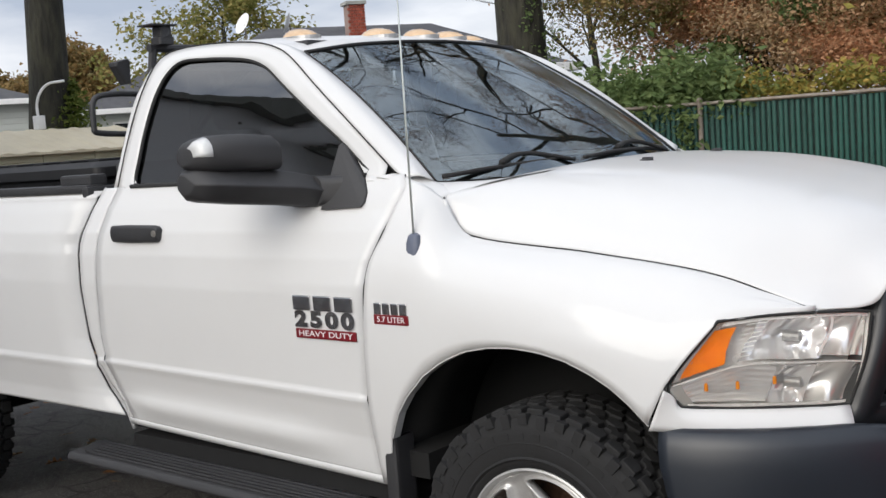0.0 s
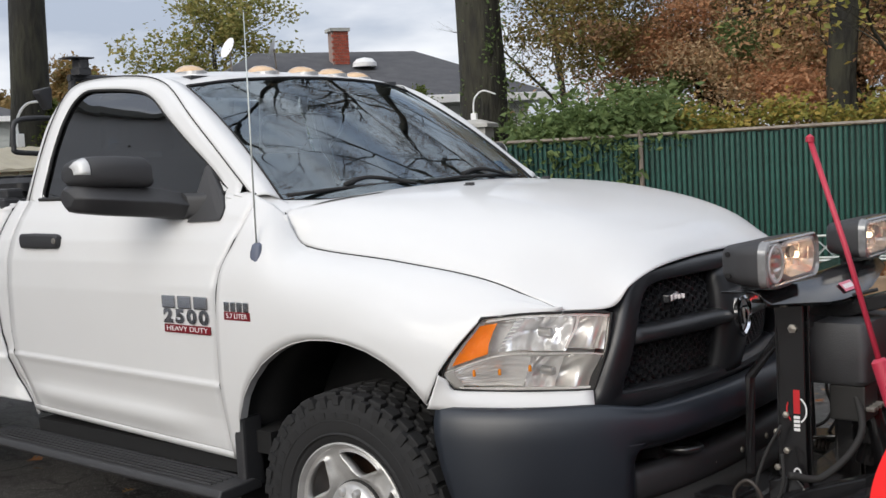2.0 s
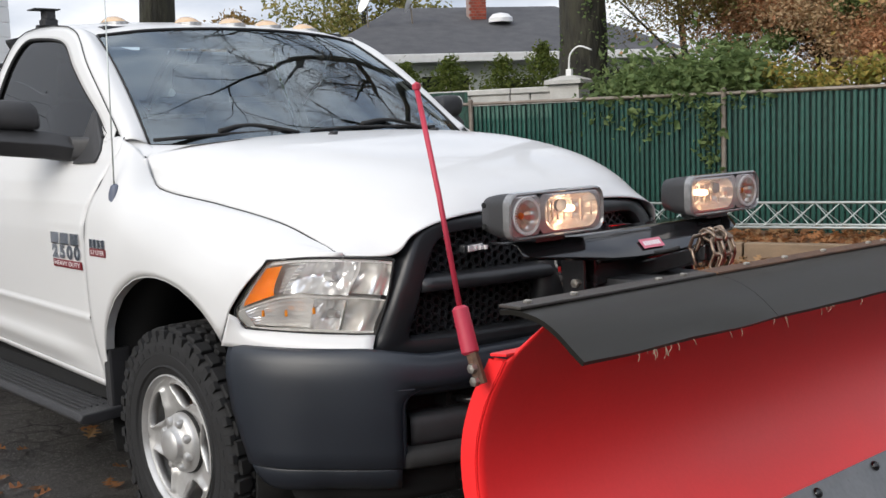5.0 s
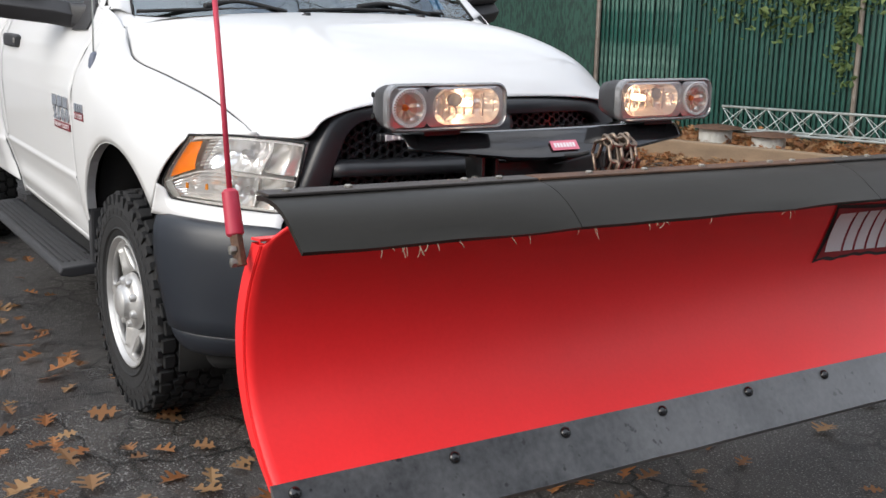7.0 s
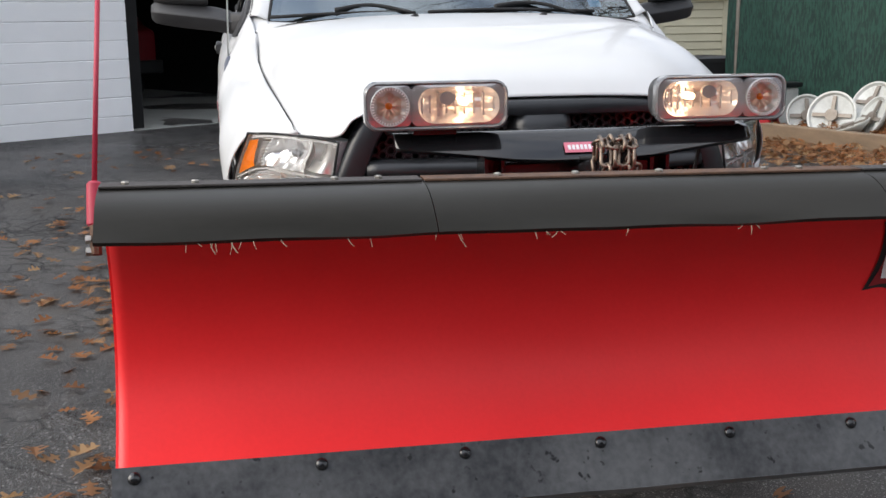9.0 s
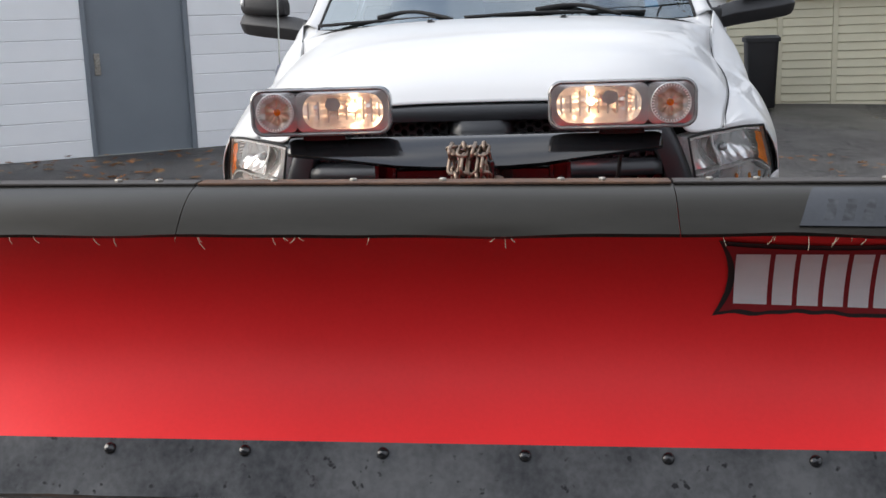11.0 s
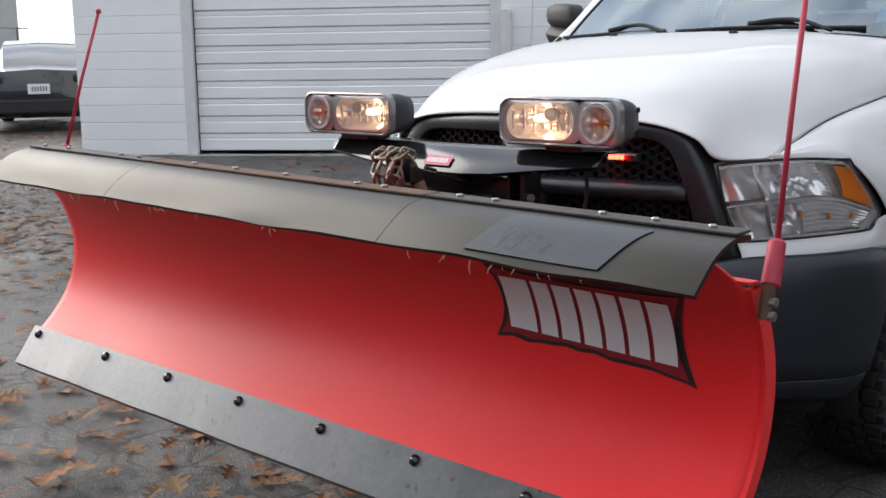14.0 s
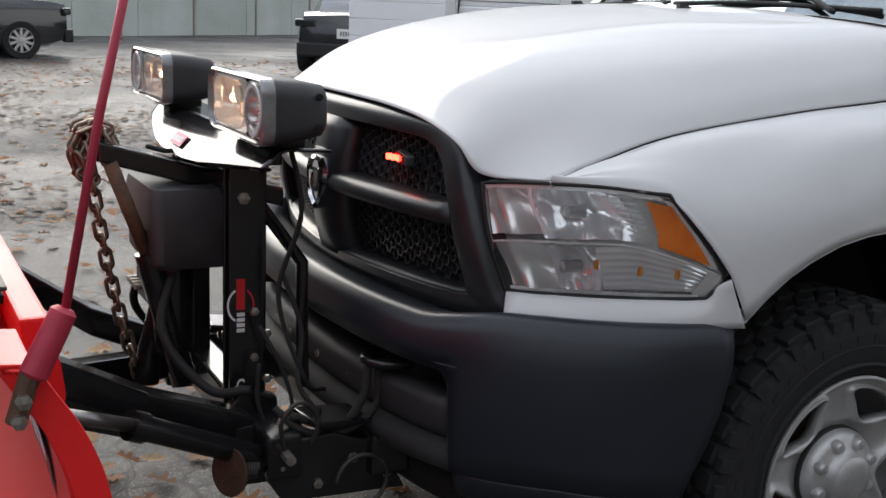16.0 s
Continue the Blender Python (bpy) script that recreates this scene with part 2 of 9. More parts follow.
REDPLOW = material("red_plough_paint", (0.89, 0.025, 0.027), (0.79, 0.019, 0.021), 0.44, scale=2.2, bscale=90, bump=0.03, rvar=0.08, graze=(0.30, 0.75, 0.16, 0.55),
                   speckle=((0.20, 0.10, 0.08), 38.0, 0.80))
REDPLASTIC = material("faded_red_plastic", (0.45, 0.03, 0.06), (0.36, 0.02, 0.045), 0.5, scale=12)
BLACKSTEEL = material("black_painted_steel", (0.012, 0.012, 0.013), (0.007, 0.007, 0.008), 0.24, scale=7, bscale=140, bump=0.03, coat=0.3)
GLOSSBLACK = material("gloss_black_sheet", (0.012, 0.012, 0.013), (0.008, 0.008, 0.009), 0.10, scale=6, bscale=60, bump=0.015, rvar=0.04, ior=1.6)
EDGESTEEL = material("scuffed_cutting_edge_steel", (0.092, 0.093, 0.095), (0.012, 0.013, 0.015), 0.40, metal=0.0, scale=4.5, bscale=60, bump=0.08, contrast=0.20, spec=0.5, rvar=0.18, ior=1.55, graze=(0.24, 2.0, 0.14, 0.55), dust=(0.03, 0.35, (0.95, 0.95, 0.92)),
                     speckle=((0.004, 0.004, 0.004), 34.0, 0.66))
FLAP = material("weathered_rubber_flap", (0.012, 0.0115, 0.010), (0.005, 0.005, 0.0045), 0.42, scale=3.4, bscale=70, bump=0.02, contrast=0.22, spec=0.5, rvar=0.12, ior=1.5, graze=(0.18, 0.46, 0.16, 0.55), dust=(0.015, 0.35, (1.0, 0.93, 0.80)), stretch=(1, 0.35, 1))
FLAP.node_tree.nodes["Principled BSDF"].inputs["Specular Tint"].default_value = (1.0, 0.93, 0.80, 1)
RUST = material("rusty_steel", (0.16, 0.085, 0.05), (0.06, 0.035, 0.025), 0.7, metal=0.35, scale=26, bscale=150, bump=0.5)
BOLT = material("zinc_bolt", (0.42, 0.40, 0.36), (0.25, 0.23, 0.2), 0.4, metal=0.8, scale=60)
ASPHALT = asphalt()
CONCRETE = material("stained_concrete", (0.36, 0.36, 0.34), (0.24, 0.25, 0.22), 0.8, scale=0.8, bscale=40, bump=0.3)
BLOCKWHITE = vary_by_piece(material("white_painted_block", (0.92, 0.925, 0.93), (0.87, 0.88, 0.89), 0.6, scale=2.5, bscale=90, bump=0.35), 0.03)
DOORWHITE = vary_by_piece(material("white_steel_door", (0.92, 0.925, 0.93), (0.86, 0.865, 0.87), 0.45, scale=1.6, bscale=60, bump=0.05), 0.04)
DOORGREY = material("grey_painted_door", (0.20, 0.225, 0.25), (0.17, 0.19, 0.215), 0.5, scale=2, bscale=80, bump=0.1)
SLAT = vary_by_piece(material("green_fence_slat", (0.009, 0.072, 0.054), (0.005, 0.046, 0.034), 0.42, scale=3, bscale=60, bump=0.1), 0.13)
SLATWORN = vary_by_piece(material("sun_bleached_green_slat", (0.16, 0.27, 0.22), (0.008, 0.065, 0.048), 0.35, scale=7, bscale=40, bump=0.1, stretch=(1, 1, 0.16), contrast=0.10), 0.15)
# dark green that paints the shade between the slats
SLATGAP = material("slat_gap_shade", (0.006, 0.026, 0.020), (0.003, 0.014, 0.011), 0.7, scale=20)
GREENMESH = material("green_privacy_mesh", (0.016, 0.066, 0.046), (0.004, 0.024, 0.017), 0.7, scale=26, bscale=110, bump=1.0, stretch=(1.6, 1.6, 0.35), contrast=0.10)
RAIL = material("galvanised_tube", (0.30, 0.27, 0.23), (0.19, 0.15, 0.12), 0.5, metal=0.5, scale=9, bscale=80)
VINYL = vary_by_piece(material("cream_vinyl_siding", (0.62, 0.58, 0.42), (0.56, 0.52, 0.37), 0.5, scale=2, bscale=90, bump=0.1), 0.04)
HOUSEWALL = material("pale_house_siding", (0.52, 0.54, 0.51), (0.44, 0.46, 0.43), 0.6, scale=1.5)
SHINGLE = material("dark_asphalt_shingle", (0.085, 0.085, 0.09), (0.045, 0.045, 0.05), 0.9, scale=3, bscale=22, bump=0.9)
TRIMWHITE = material("white_trim", (0.75, 0.75, 0.74), (0.66, 0.66, 0.65), 0.5)
BRICK = vary_by_piece(material("red_brick", (0.36, 0.085, 0.05), (0.22, 0.05, 0.03), 0.8, scale=12, bscale=90, bump=0.5), 0.2)
BARK = material("furrowed_bark", (0.040, 0.038, 0.024), (0.011, 0.010, 0.007), 0.9, scale=7, bscale=16, bump=1.0, stretch=(1, 1, 0.25), contrast=0.14)
for node in BARK.node_tree.nodes:
    if node.type == "BUMP":
        node.inputs["Distance"].default_value = 0.05
WOOD = material("weathered_timber", (0.30, 0.21, 0.13), (0.18, 0.125, 0.08), 0.75, scale=3, bscale=60, bump=0.4, stretch=(0.3, 3, 3))
STONE = vary_by_piece(material("pale_cast_stone", (0.50, 0.49, 0.46), (0.38, 0.37, 0.34), 0.85, scale=5, bscale=40, bump=0.6), 0.12)
ALUMINIUM = material("dull_aluminium", (0.55, 0.58, 0.56), (0.40, 0.43, 0.41), 0.45, metal=0.6, scale=10)
CERAMIC = material("white_enamel", (0.68, 0.68, 0.64), (0.48, 0.48, 0.44), 0.35, scale=9, bscale=60)
REDTARP = material("red_vinyl_tarp", (0.55, 0.02, 0.025), (0.42, 0.012, 0.016), 0.4, scale=5, bscale=50, bump=0.4)
BIN = material("black_bin_plastic", (0.011, 0.011, 0.012), (0.007, 0.007, 0.008), 0.5)
CREAM = material("cream_ribbed_panel", (0.60, 0.53, 0.38), (0.50, 0.43, 0.30), 0.6, scale=3)
CARBLACK = material("dark_car_paint", (0.014, 0.016, 0.02), (0.010, 0.012, 0.015), 0.25, scale=4, coat=0.9)
INTERIOR = material("grey_cab_trim", (0.05, 0.052, 0.055), (0.03, 0.03, 0.033), 0.8, scale=12, bscale=300, bump=0.2)
REDBADGE = material("red_badge", (0.17, 0.006, 0.012), (0.13, 0.005, 0.009), 0.35)
WHITEINK = material("white_print", (0.72, 0.72, 0.72), (0.66, 0.66, 0.66), 0.5)
BLACKINK = material("black_print", (0.015, 0.015, 0.015), (0.01, 0.01, 0.01), 0.5)
LEAFDEAD = leafy("fallen_oak_leaves", [(0.16, 0.07, 0.030), (0.30, 0.12, 0.045), (0.40, 0.18, 0.07), (0.22, 0.11, 0.055), (0.42, 0.26, 0.13), (0.30, 0.14, 0.06)])
LEAFLITTER = leafy("crumbled_leaf_litter", [(0.17, 0.12, 0.09), (0.27, 0.20, 0.155), (0.12, 0.085, 0.06), (0.34, 0.27, 0.21)])
LEAFBROWN = leafy("rusty_autumn_leaves", [(0.32, 0.17, 0.09), (0.50, 0.27, 0.14), (0.60, 0.39, 0.23), (0.43, 0.30, 0.16), (0.36, 0.31, 0.15), (0.55, 0.32, 0.18)])
LEAFTAN = leafy("dull_brown_leaves", [(0.20, 0.13, 0.05), (0.28, 0.18, 0.07), (0.15, 0.13, 0.05), (0.24, 0.14, 0.05)])
LEAFGREEN = leafy("green_hedge_leaves", [(0.085, 0.13, 0.045), (0.13, 0.19, 0.065), (0.20, 0.26, 0.10), (0.09, 0.14, 0.05)])
LEAFYELLOW = leafy("yellowing_leaves", [(0.36, 0.30, 0.07), (0.22, 0.24, 0.06), (0.46, 0.32, 0.08), (0.14, 0.18, 0.05)])
LEAFORANGE = leafy("orange_autumn_leaves", [(0.52, 0.27, 0.14), (0.44, 0.21, 0.11), (0.62, 0.37, 0.21), (0.34, 0.18, 0.10)])
LEAFPALE = leafy("pale_tan_leaves", [(0.55, 0.40, 0.24), (0.42, 0.29, 0.16), (0.62, 0.48, 0.32)])
LEAFFAR = leafy("thinning_green_leaves", [(0.16, 0.18, 0.05), (0.24, 0.23, 0.07), (0.32, 0.26, 0.09)])
THUJA = leafy("evergreen_sprays", [(0.06, 0.085, 0.016), (0.10, 0.135, 0.024), (0.16, 0.18, 0.04)])


# ---- shape helpers ----
def part(name, vf, mat, parent=None, label="", smooth=False, bevel=0.0, seg=2, category="", kind="", group=""):
    """Links a list of (verts, faces) as one mesh, under a thing or a part."""
    me = bpy.data.meshes.new(name)
    verts, faces = vf
    me.from_pydata([tuple(v) for v in verts], [], faces)
    bm = bmesh.new()
    bm.from_mesh(me)
    if bevel:
        bmesh.ops.remove_doubles(bm, verts=bm.verts, dist=1e-5)
        es = [e for e in bm.edges if e.is_manifold and e.calc_face_angle(0) > 0.5]
        bmesh.ops.bevel(bm, geom=es, offset=bevel, segments=seg, affect="EDGES", profile=0.6)
    bmesh.ops.recalc_face_normals(bm, faces=bm.faces)
    bm.to_mesh(me)
    bm.free()
    if smooth:
        for p in me.polygons:
            p.use_smooth = True
        if smooth != "all":
            me.set_sharp_from_angle(angle=radians(38))
    me.materials.append(mat)
    ob = new(name, me)
    if parent:
        ob.parent = parent
    return tagged(ob, label, category, group, kind)


def weld(ob, gap=0.0004):
    """Joins the meeting edges of one mesh."""
    bm = bmesh.new()
    bm.from_mesh(ob.data)
    bmesh.ops.remove_doubles(bm, verts=bm.verts, dist=gap)
    bmesh.ops.recalc_face_normals(bm, faces=bm.faces)
    bm.to_mesh(ob.data)
    bm.free()
    return ob


def sheet(name, vf, mat, parent=None, label="", thick=0.0, crisp=False, kind="", category="", smooth="all"):
    """An open sheet of given order of faces, with a thickness."""
    ob = part(name, vf, mat, parent, label, smooth, kind=kind, category=category)
    if thick:
        s = ob.modifiers.new("thickness", "SOLIDIFY")
        s.thickness, s.offset = thick, 0
        if crisp:
            ob.modifiers.new("crisp_edges", "EDGE_SPLIT").split_angle = radians(42)
    return ob


def thing(name, label, category, group="", at=None):
    ob = tagged(new(name), label, category, group)
    ob.empty_display_size = 0.1
    if at is not None:
        ob.matrix_basis = at
    return ob


def join(*parts_):
    verts, faces = [], []
    for v, f in parts_:
        k = len(verts)
        verts += list(v)
        faces += [tuple(i + k for i in q) for q in f]
    return verts, faces


def box(x0, x1, y0, y1, z0, z1):
    v = [(x, y, z) for x in (x0, x1) for y in (y0, y1) for z in (z0, z1)]
    return v, [(0, 1, 3, 2), (4, 6, 7, 5), (0, 4, 5, 1), (2, 3, 7, 6), (0, 2, 6, 4), (1, 5, 7, 3)]


def moved(vf, m):
    return [tuple(m @ Vector(v)) for v in vf[0]], vf[1]


def mirrored(vf):
    return [(v[0], -v[1], v[2]) for v in vf[0]], [tuple(reversed(f)) for f in vf[1]]


def loft(rings, closed=True, caps=True):
    """Rings of equal count joined by quads."""
    n = len(rings[0])
    v = [p for r in rings for p in r]
    f = []
    for i in range(len(rings) - 1):
        for j in range(n if closed else n - 1):
            a, b = i * n + j, i * n + (j + 1) % n
            f.append((a, b, b + n, a + n))
    if caps and closed:
        f.append(tuple(reversed(range(n))))
        f.append(tuple(range((len(rings) - 1) * n, len(rings) * n)))
    return v, f


def tube(path, radius, n=10, caps=True):
    """A round tube along a path; radius a number or one for each point."""
    pts = [Vector(p) for p in path]
    rings = []
    up = Vector((0.13, 0.31, 0.94))
    for i, p in enumerate(pts):
        d = (pts[min(i + 1, len(pts) - 1)] - pts[max(i - 1, 0)]).normalized()
        a = d.cross(up)
        if a.length < 0.05:
            a = d.cross(Vector((1, 0, 0)))
        a.normalize()
        b = d.cross(a)
        r = radius[i] if isinstance(radius, (list, tuple)) else radius
        rings.append([tuple(p + r * (math.cos(2 * math.pi * k / n) * a + math.sin(2 * math.pi * k / n) * b)) for k in range(n)])
    return loft(rings, True, caps)


def revolve(profile, centre, axis="y", n=32, caps=False):
    """A profile of (radius, along) turned about an axis."""
    cx, cy, cz = centre
    rings = []
    for r, h in profile:
        ring = []
        for k in range(n):
            a = 2 * math.pi * k / n
            c, s = r * math.cos(a), r * math.sin(a)
            ring.append({"y": (cx + c, cy + h, cz + s), "x": (cx + h, cy + c, cz + s), "z": (cx + c, cy + s, cz + h)}[axis])
        rings.append(ring)
    return loft(rings, True, caps)


def spline(pts, t):
    """Catmull-Rom through points, t from 0 to 1."""
    n = len(pts) - 1
    s = min(max(t * n, 0), n - 1e-9)
    i = int(s)
    u = s - i
    p = [Vector(pts[min(max(i + k, 0), n)]) for k in (-1, 0, 1, 2)]
    if i == 0:
        p[0] = 2 * p[1] - p[2]
    if i == n - 1:
        p[3] = 2 * p[2] - p[1]
    return 0.5 * (2 * p[1] + u * (p[2] - p[0]) + u * u * (2 * p[0] - 5 * p[1] + 4 * p[2] - p[3]) + u ** 3 * (3 * p[1] - p[0] - 3 * p[2] + p[3]))


def patch(rows, nu, nv):
    """A smooth sheet through a net of points."""
    v = []
    for i in range(nu + 1):
        cross = [spline([r[j] for r in rows], i / nu) for j in range(len(rows[0]))]
        v += [tuple(spline(cross, k / nv)) for k in range(nv + 1)]
    f = [(i * (nv + 1) + k, i * (nv + 1) + k + 1, (i + 1) * (nv + 1) + k + 1, (i + 1) * (nv + 1) + k) for i in range(nu) for k in range(nv)]
    return v, f


def fair(vf, nu, nv, turns):
    """Irons small waves out of a net of (nu + 1) x (nv + 1) points; its rim stays."""
    a = np.array(vf[0], dtype=float).reshape(nu + 1, nv + 1, 3)
    for k in range(2 * turns):
        mean = (a[:-2, 1:-1] + a[2:, 1:-1] + a[1:-1, :-2] + a[1:-1, 2:]) / 4
        step = (mean - a[1:-1, 1:-1]) * (0.5 if k % 2 == 0 else -0.515)
        a[1:-1, 1:-1] += step
    return [tuple(p) for p in a.reshape(-1, 3)], vf[1]


def lerp(x, pts):
    """Piecewise straight through (x, value) pairs."""
    if x <= pts[0][0]:
        return pts[0][1]
    for (a, b), (c, d) in zip(pts, pts[1:]):
        if x <= c:
            return b + (d - b) * (x - a) / (c - a)
    return pts[-1][1]


def smooth_loop(pts, n):
    """n points along a closed smooth loop, even in length."""
    m = len(pts)
    dense = []
    for i in range(m):
        p = [Vector(pts[(i + k) % m]) for k in (-1, 0, 1, 2)]
        for s in range(12):
            u = s / 12
            dense.append(0.5 * (2 * p[1] + u * (p[2] - p[0]) + u * u * (2 * p[0] - 5 * p[1] + 4 * p[2] - p[3]) + u ** 3 * (3 * p[1] - p[0] - 3 * p[2] + p[3])))
    return even(dense, n)


def even(dense, n):
    m = len(dense)
    seg = [(dense[(i + 1) % m] - dense[i]).length for i in range(m)]
    total, out, acc, i = sum(seg), [], 0.0, 0
    for k in range(n):
        want = total * k / n
        while i < m - 1 and acc + seg[i] < want:
            acc += seg[i]
            i += 1
        out.append(dense[i].lerp(dense[(i + 1) % m], (want - acc) / max(seg[i], 1e-9)))
    return out


def rounded(w, h, r, n=5):
    """A rounded rectangle's outline about the origin, as (a, b) pairs."""
    out = []
    for cx, cy, a0 in ((w / 2 - r, h / 2 - r, 0), (-w / 2 + r, h / 2 - r, 90), (-w / 2 + r, -h / 2 + r, 180), (w / 2 - r, -h / 2 + r, 270)):
        for k in range(n + 1):
            a = radians(a0 + 90 * k / n)
            out.append((cx + r * math.cos(a), cy + r * math.sin(a)))
    return out


def words(name, text, size, mat, parent, m, depth=0.003, bold=0.0, label="", squeeze=1.0):
    """Raised letters in the built-in font, as a mesh."""
    cu = bpy.data.curves.new(name, "FONT")
    cu.body, cu.size, cu.extrude, cu.align_x, cu.align_y, cu.offset = text, size, depth, "CENTER", "CENTER", bold
    tmp = bpy.data.objects.new(name + "_tmp", cu)
    me = bpy.data.meshes.new_from_object(tmp)
    bpy.data.objects.remove(tmp)
    me.name = name
    me.transform(m @ Matrix.Diagonal((squeeze, 1, 1, 1)))
    me.materials.clear()
    me.materials.append(mat)
    ob = new(name, me)
    ob.parent = parent
    return tagged(ob, label)


# ---- ground ----
def ground_z(x, y):
    """The yard rises a little towards the garage."""
    q = min(max((-2.8 - (0.826 * x + 0.564 * y)) / 5.6, 0.0), 1.0)
    return 0.215 * q * q * (3 - 2 * q)


def build_ground():
    def line(lo, hi, step):
        a = [lo + step * i for i in range(int((hi - lo) / step) + 1)]
        d = step
        far_lo, far_hi = lo, a[-1]
        left, right = [], []
        while far_hi < 900:
            d *= 1.6
            far_lo -= d
            far_hi += d
            left.insert(0, far_lo)
            right.append(far_hi)
        return left + a + right
    xs, ys = line(-16, 8, 0.4), line(-16, 10, 0.4)
    v = []
    for x in xs:
        for y in ys:
            near = abs(x) < 20 and abs(y) < 20
            v.append((x, y, ground_z(x, y) + (0.008 * noise.noise((x * 0.8, y * 0.8, 0)) if near else 0) - 0.004))
    n = len(ys)
    f = [(i * n + j, (i + 1) * n + j, (i + 1) * n + j + 1, i * n + j + 1) for i in range(len(xs) - 1) for j in range(n - 1)]
    sheet("ground", (v, f), ASPHALT, None, "dark cracked asphalt yard, damp and strewn with leaves", kind="structure", category="ground")


build_ground()

# ---- white block garage ----
GE, GN = Vector((0.564, -0.826, 0)), Vector((0.826, 0.564, 0))
GARAGE = Matrix(((GE.x, GN.x, 0, GN.x * -8.18), (GE.y, GN.y, 0, GN.y * -8.18), (0, 0, 1, 0.20), (0, 0, 0, 1)))
COURSE = 0.205


def build_garage():
    g = tagged(new("garage_wall"), "white painted concrete block garage wall", "wall", kind="structure")
    g.matrix_basis = GARAGE
    part("wall_core", join(box(4.95, 6.29, -0.20, -0.012, -0.3, 5.0), box(0.05, 1.35, -0.20, -0.012, -0.3, 5.0), box(-3.14, -1.04, -0.20, -0.012, -0.3, 5.0),
                           box(1.35, 4.95, -0.20, -0.012, 3.1, 5.0), box(-1.04, 0.05, -0.20, -0.012, 2.12, 5.0), box(-6.68, -3.14, -0.20, -0.012, 2.9, 5.0),
                           box(-9.4, -6.68, -0.20, -0.012, -0.3, 5.0), box(6.10, 6.29, -9.0, -0.2, -0.3, 5.0), box(-9.4, -9.2, -9.0, -0.2, -0.3, 5.0),
                           box(-9.4, 6.29, -9.2, -9.0, -0.3, 5.0)), BLOCKWHITE, g)
    part("roof_slab", box(-9.6, 6.5, -9.4, 0.2, 5.0, 5.2), CONCRETE, g)
    part("floor_slab", box(-9.2, 6.1, -9.0, 0.0, -0.1, 0.012), CONCRETE, g)
    # added near-black walls paint the darkness of the open bay
    part("dark_bay_side", box(-3.4, -3.2, -9.0, -0.2, 0, 5.0), DARK, g)
    part("dark_bay_far_side", box(-7.4, -7.2, -9.0, -0.2, 0, 5.0), DARK, g)
    part("dark_bay_back", box(-7.2, -3.4, -7.2, -7.0, 0, 5.0), DARK, g)
    for s0, s1, hi in ((4.95, 6.30, 17), (0.05, 1.35, 17), (-3.15, -1.04, 17), (-9.4, -6.68, 17)):
        for k in range(hi):
            part("block_course", box(s0, s1, -0.06, 0, k * COURSE - 0.02, (k + 1) * COURSE - 0.026), BLOCKWHITE, g, bevel=0.005, seg=1)
    for k in range(17):
        part("block_course", box(6.25, 6.31, -9.0, -0.062, k * COURSE - 0.02, (k + 1) * COURSE - 0.026), BLOCKWHITE, g, bevel=0.005, seg=1)
    part("door_jamb", box(1.30, 1.42, -0.05, 0.03, -0.02, 3.1), TRIMWHITE, g, bevel=0.008)
    part("door_jamb", box(4.86, 4.98, -0.05, 0.03, -0.02, 3.1), TRIMWHITE, g, bevel=0.008)
    part("post_guard", box(1.18, 1.30, 0.005, 0.10, -0.02, 1.62), TRIMWHITE, g, "white painted guard post beside the door", bevel=0.02)
    part("concrete_sill", box(1.3, 4.98, -0.06, 0.16, -0.1, 0.015), CONCRETE, g, bevel=0.01)
    d = tagged(new("door_1"), "white ribbed steel roll-up garage door, closed", "garage door", kind="structure")
    d.matrix_basis = GARAGE
    for k in range(15):
        z = 0.0508 + k * 0.2013
        sec = [(0.0, 0), (0.022, 0.012), (0.022, 0.125), (0.008, 0.138), (0.014, 0.152), (0.014, 0.192), (0.0, 0.1975)]
        rings = [[(s, -0.10 + y, z + h) for y, h in sec] + [(s, -0.14, z + 0.1975), (s, -0.14, z)] for s in (1.42, 4.86)]
        part("panel", loft(rings), DOORWHITE, d)
    e = tagged(new("door_2"), "grey painted steel service door, shut", "door", kind="structure")
    e.matrix_basis = GARAGE
    part("leaf", box(-1.0, 0.01, -0.10, -0.05, 0.0, 2.08), DOORGREY, e, bevel=0.006)
    part("frame", join(box(-1.05, -1.0, -0.11, 0.012, 0, 2.13), box(0.01, 0.055, -0.11, 0.012, 0, 2.13), box(-1.0, 0.01, -0.11, 0.012, 2.08, 2.13)), DOORGREY, e)
    part("latch", join(box(-0.11, -0.05, -0.05, -0.035, 0.84, 1.06), box(-0.10, -0.06, -0.035, -0.012, 0.92, 1.0)), BOLT, e, "zinc door latch", bevel=0.004)
    for z in (0.40, 1.04, 1.72):
        part("hinge", tube([(-1.012, -0.03, z), (-1.012, -0.03, z + 0.14)], 0.014, 8), BOLT, e)
    # a red vehicle in the dark bay
    v = thing("parked_vehicle", "red vehicle parked in the dark garage bay", "vehicle", at=GARAGE)
    part("body", loft([[(s, y, z) for y, z in ((-4.0, 0.45), (-4.0, 1.05), (-4.3, 1.15), (-4.9, 1.6), (-6.6, 1.6), (-6.9, 0.5))] for s in (-5.9, -4.2)]), REDBADGE, v, bevel=0.06)
    part("bumper", box(-5.95, -4.15, -4.05, -3.9, 0.42, 0.62), BIN, v, bevel=0.03)
    part("plate", box(-5.2, -4.9, -3.99, -3.96, 0.72, 0.84), BOLT, v)
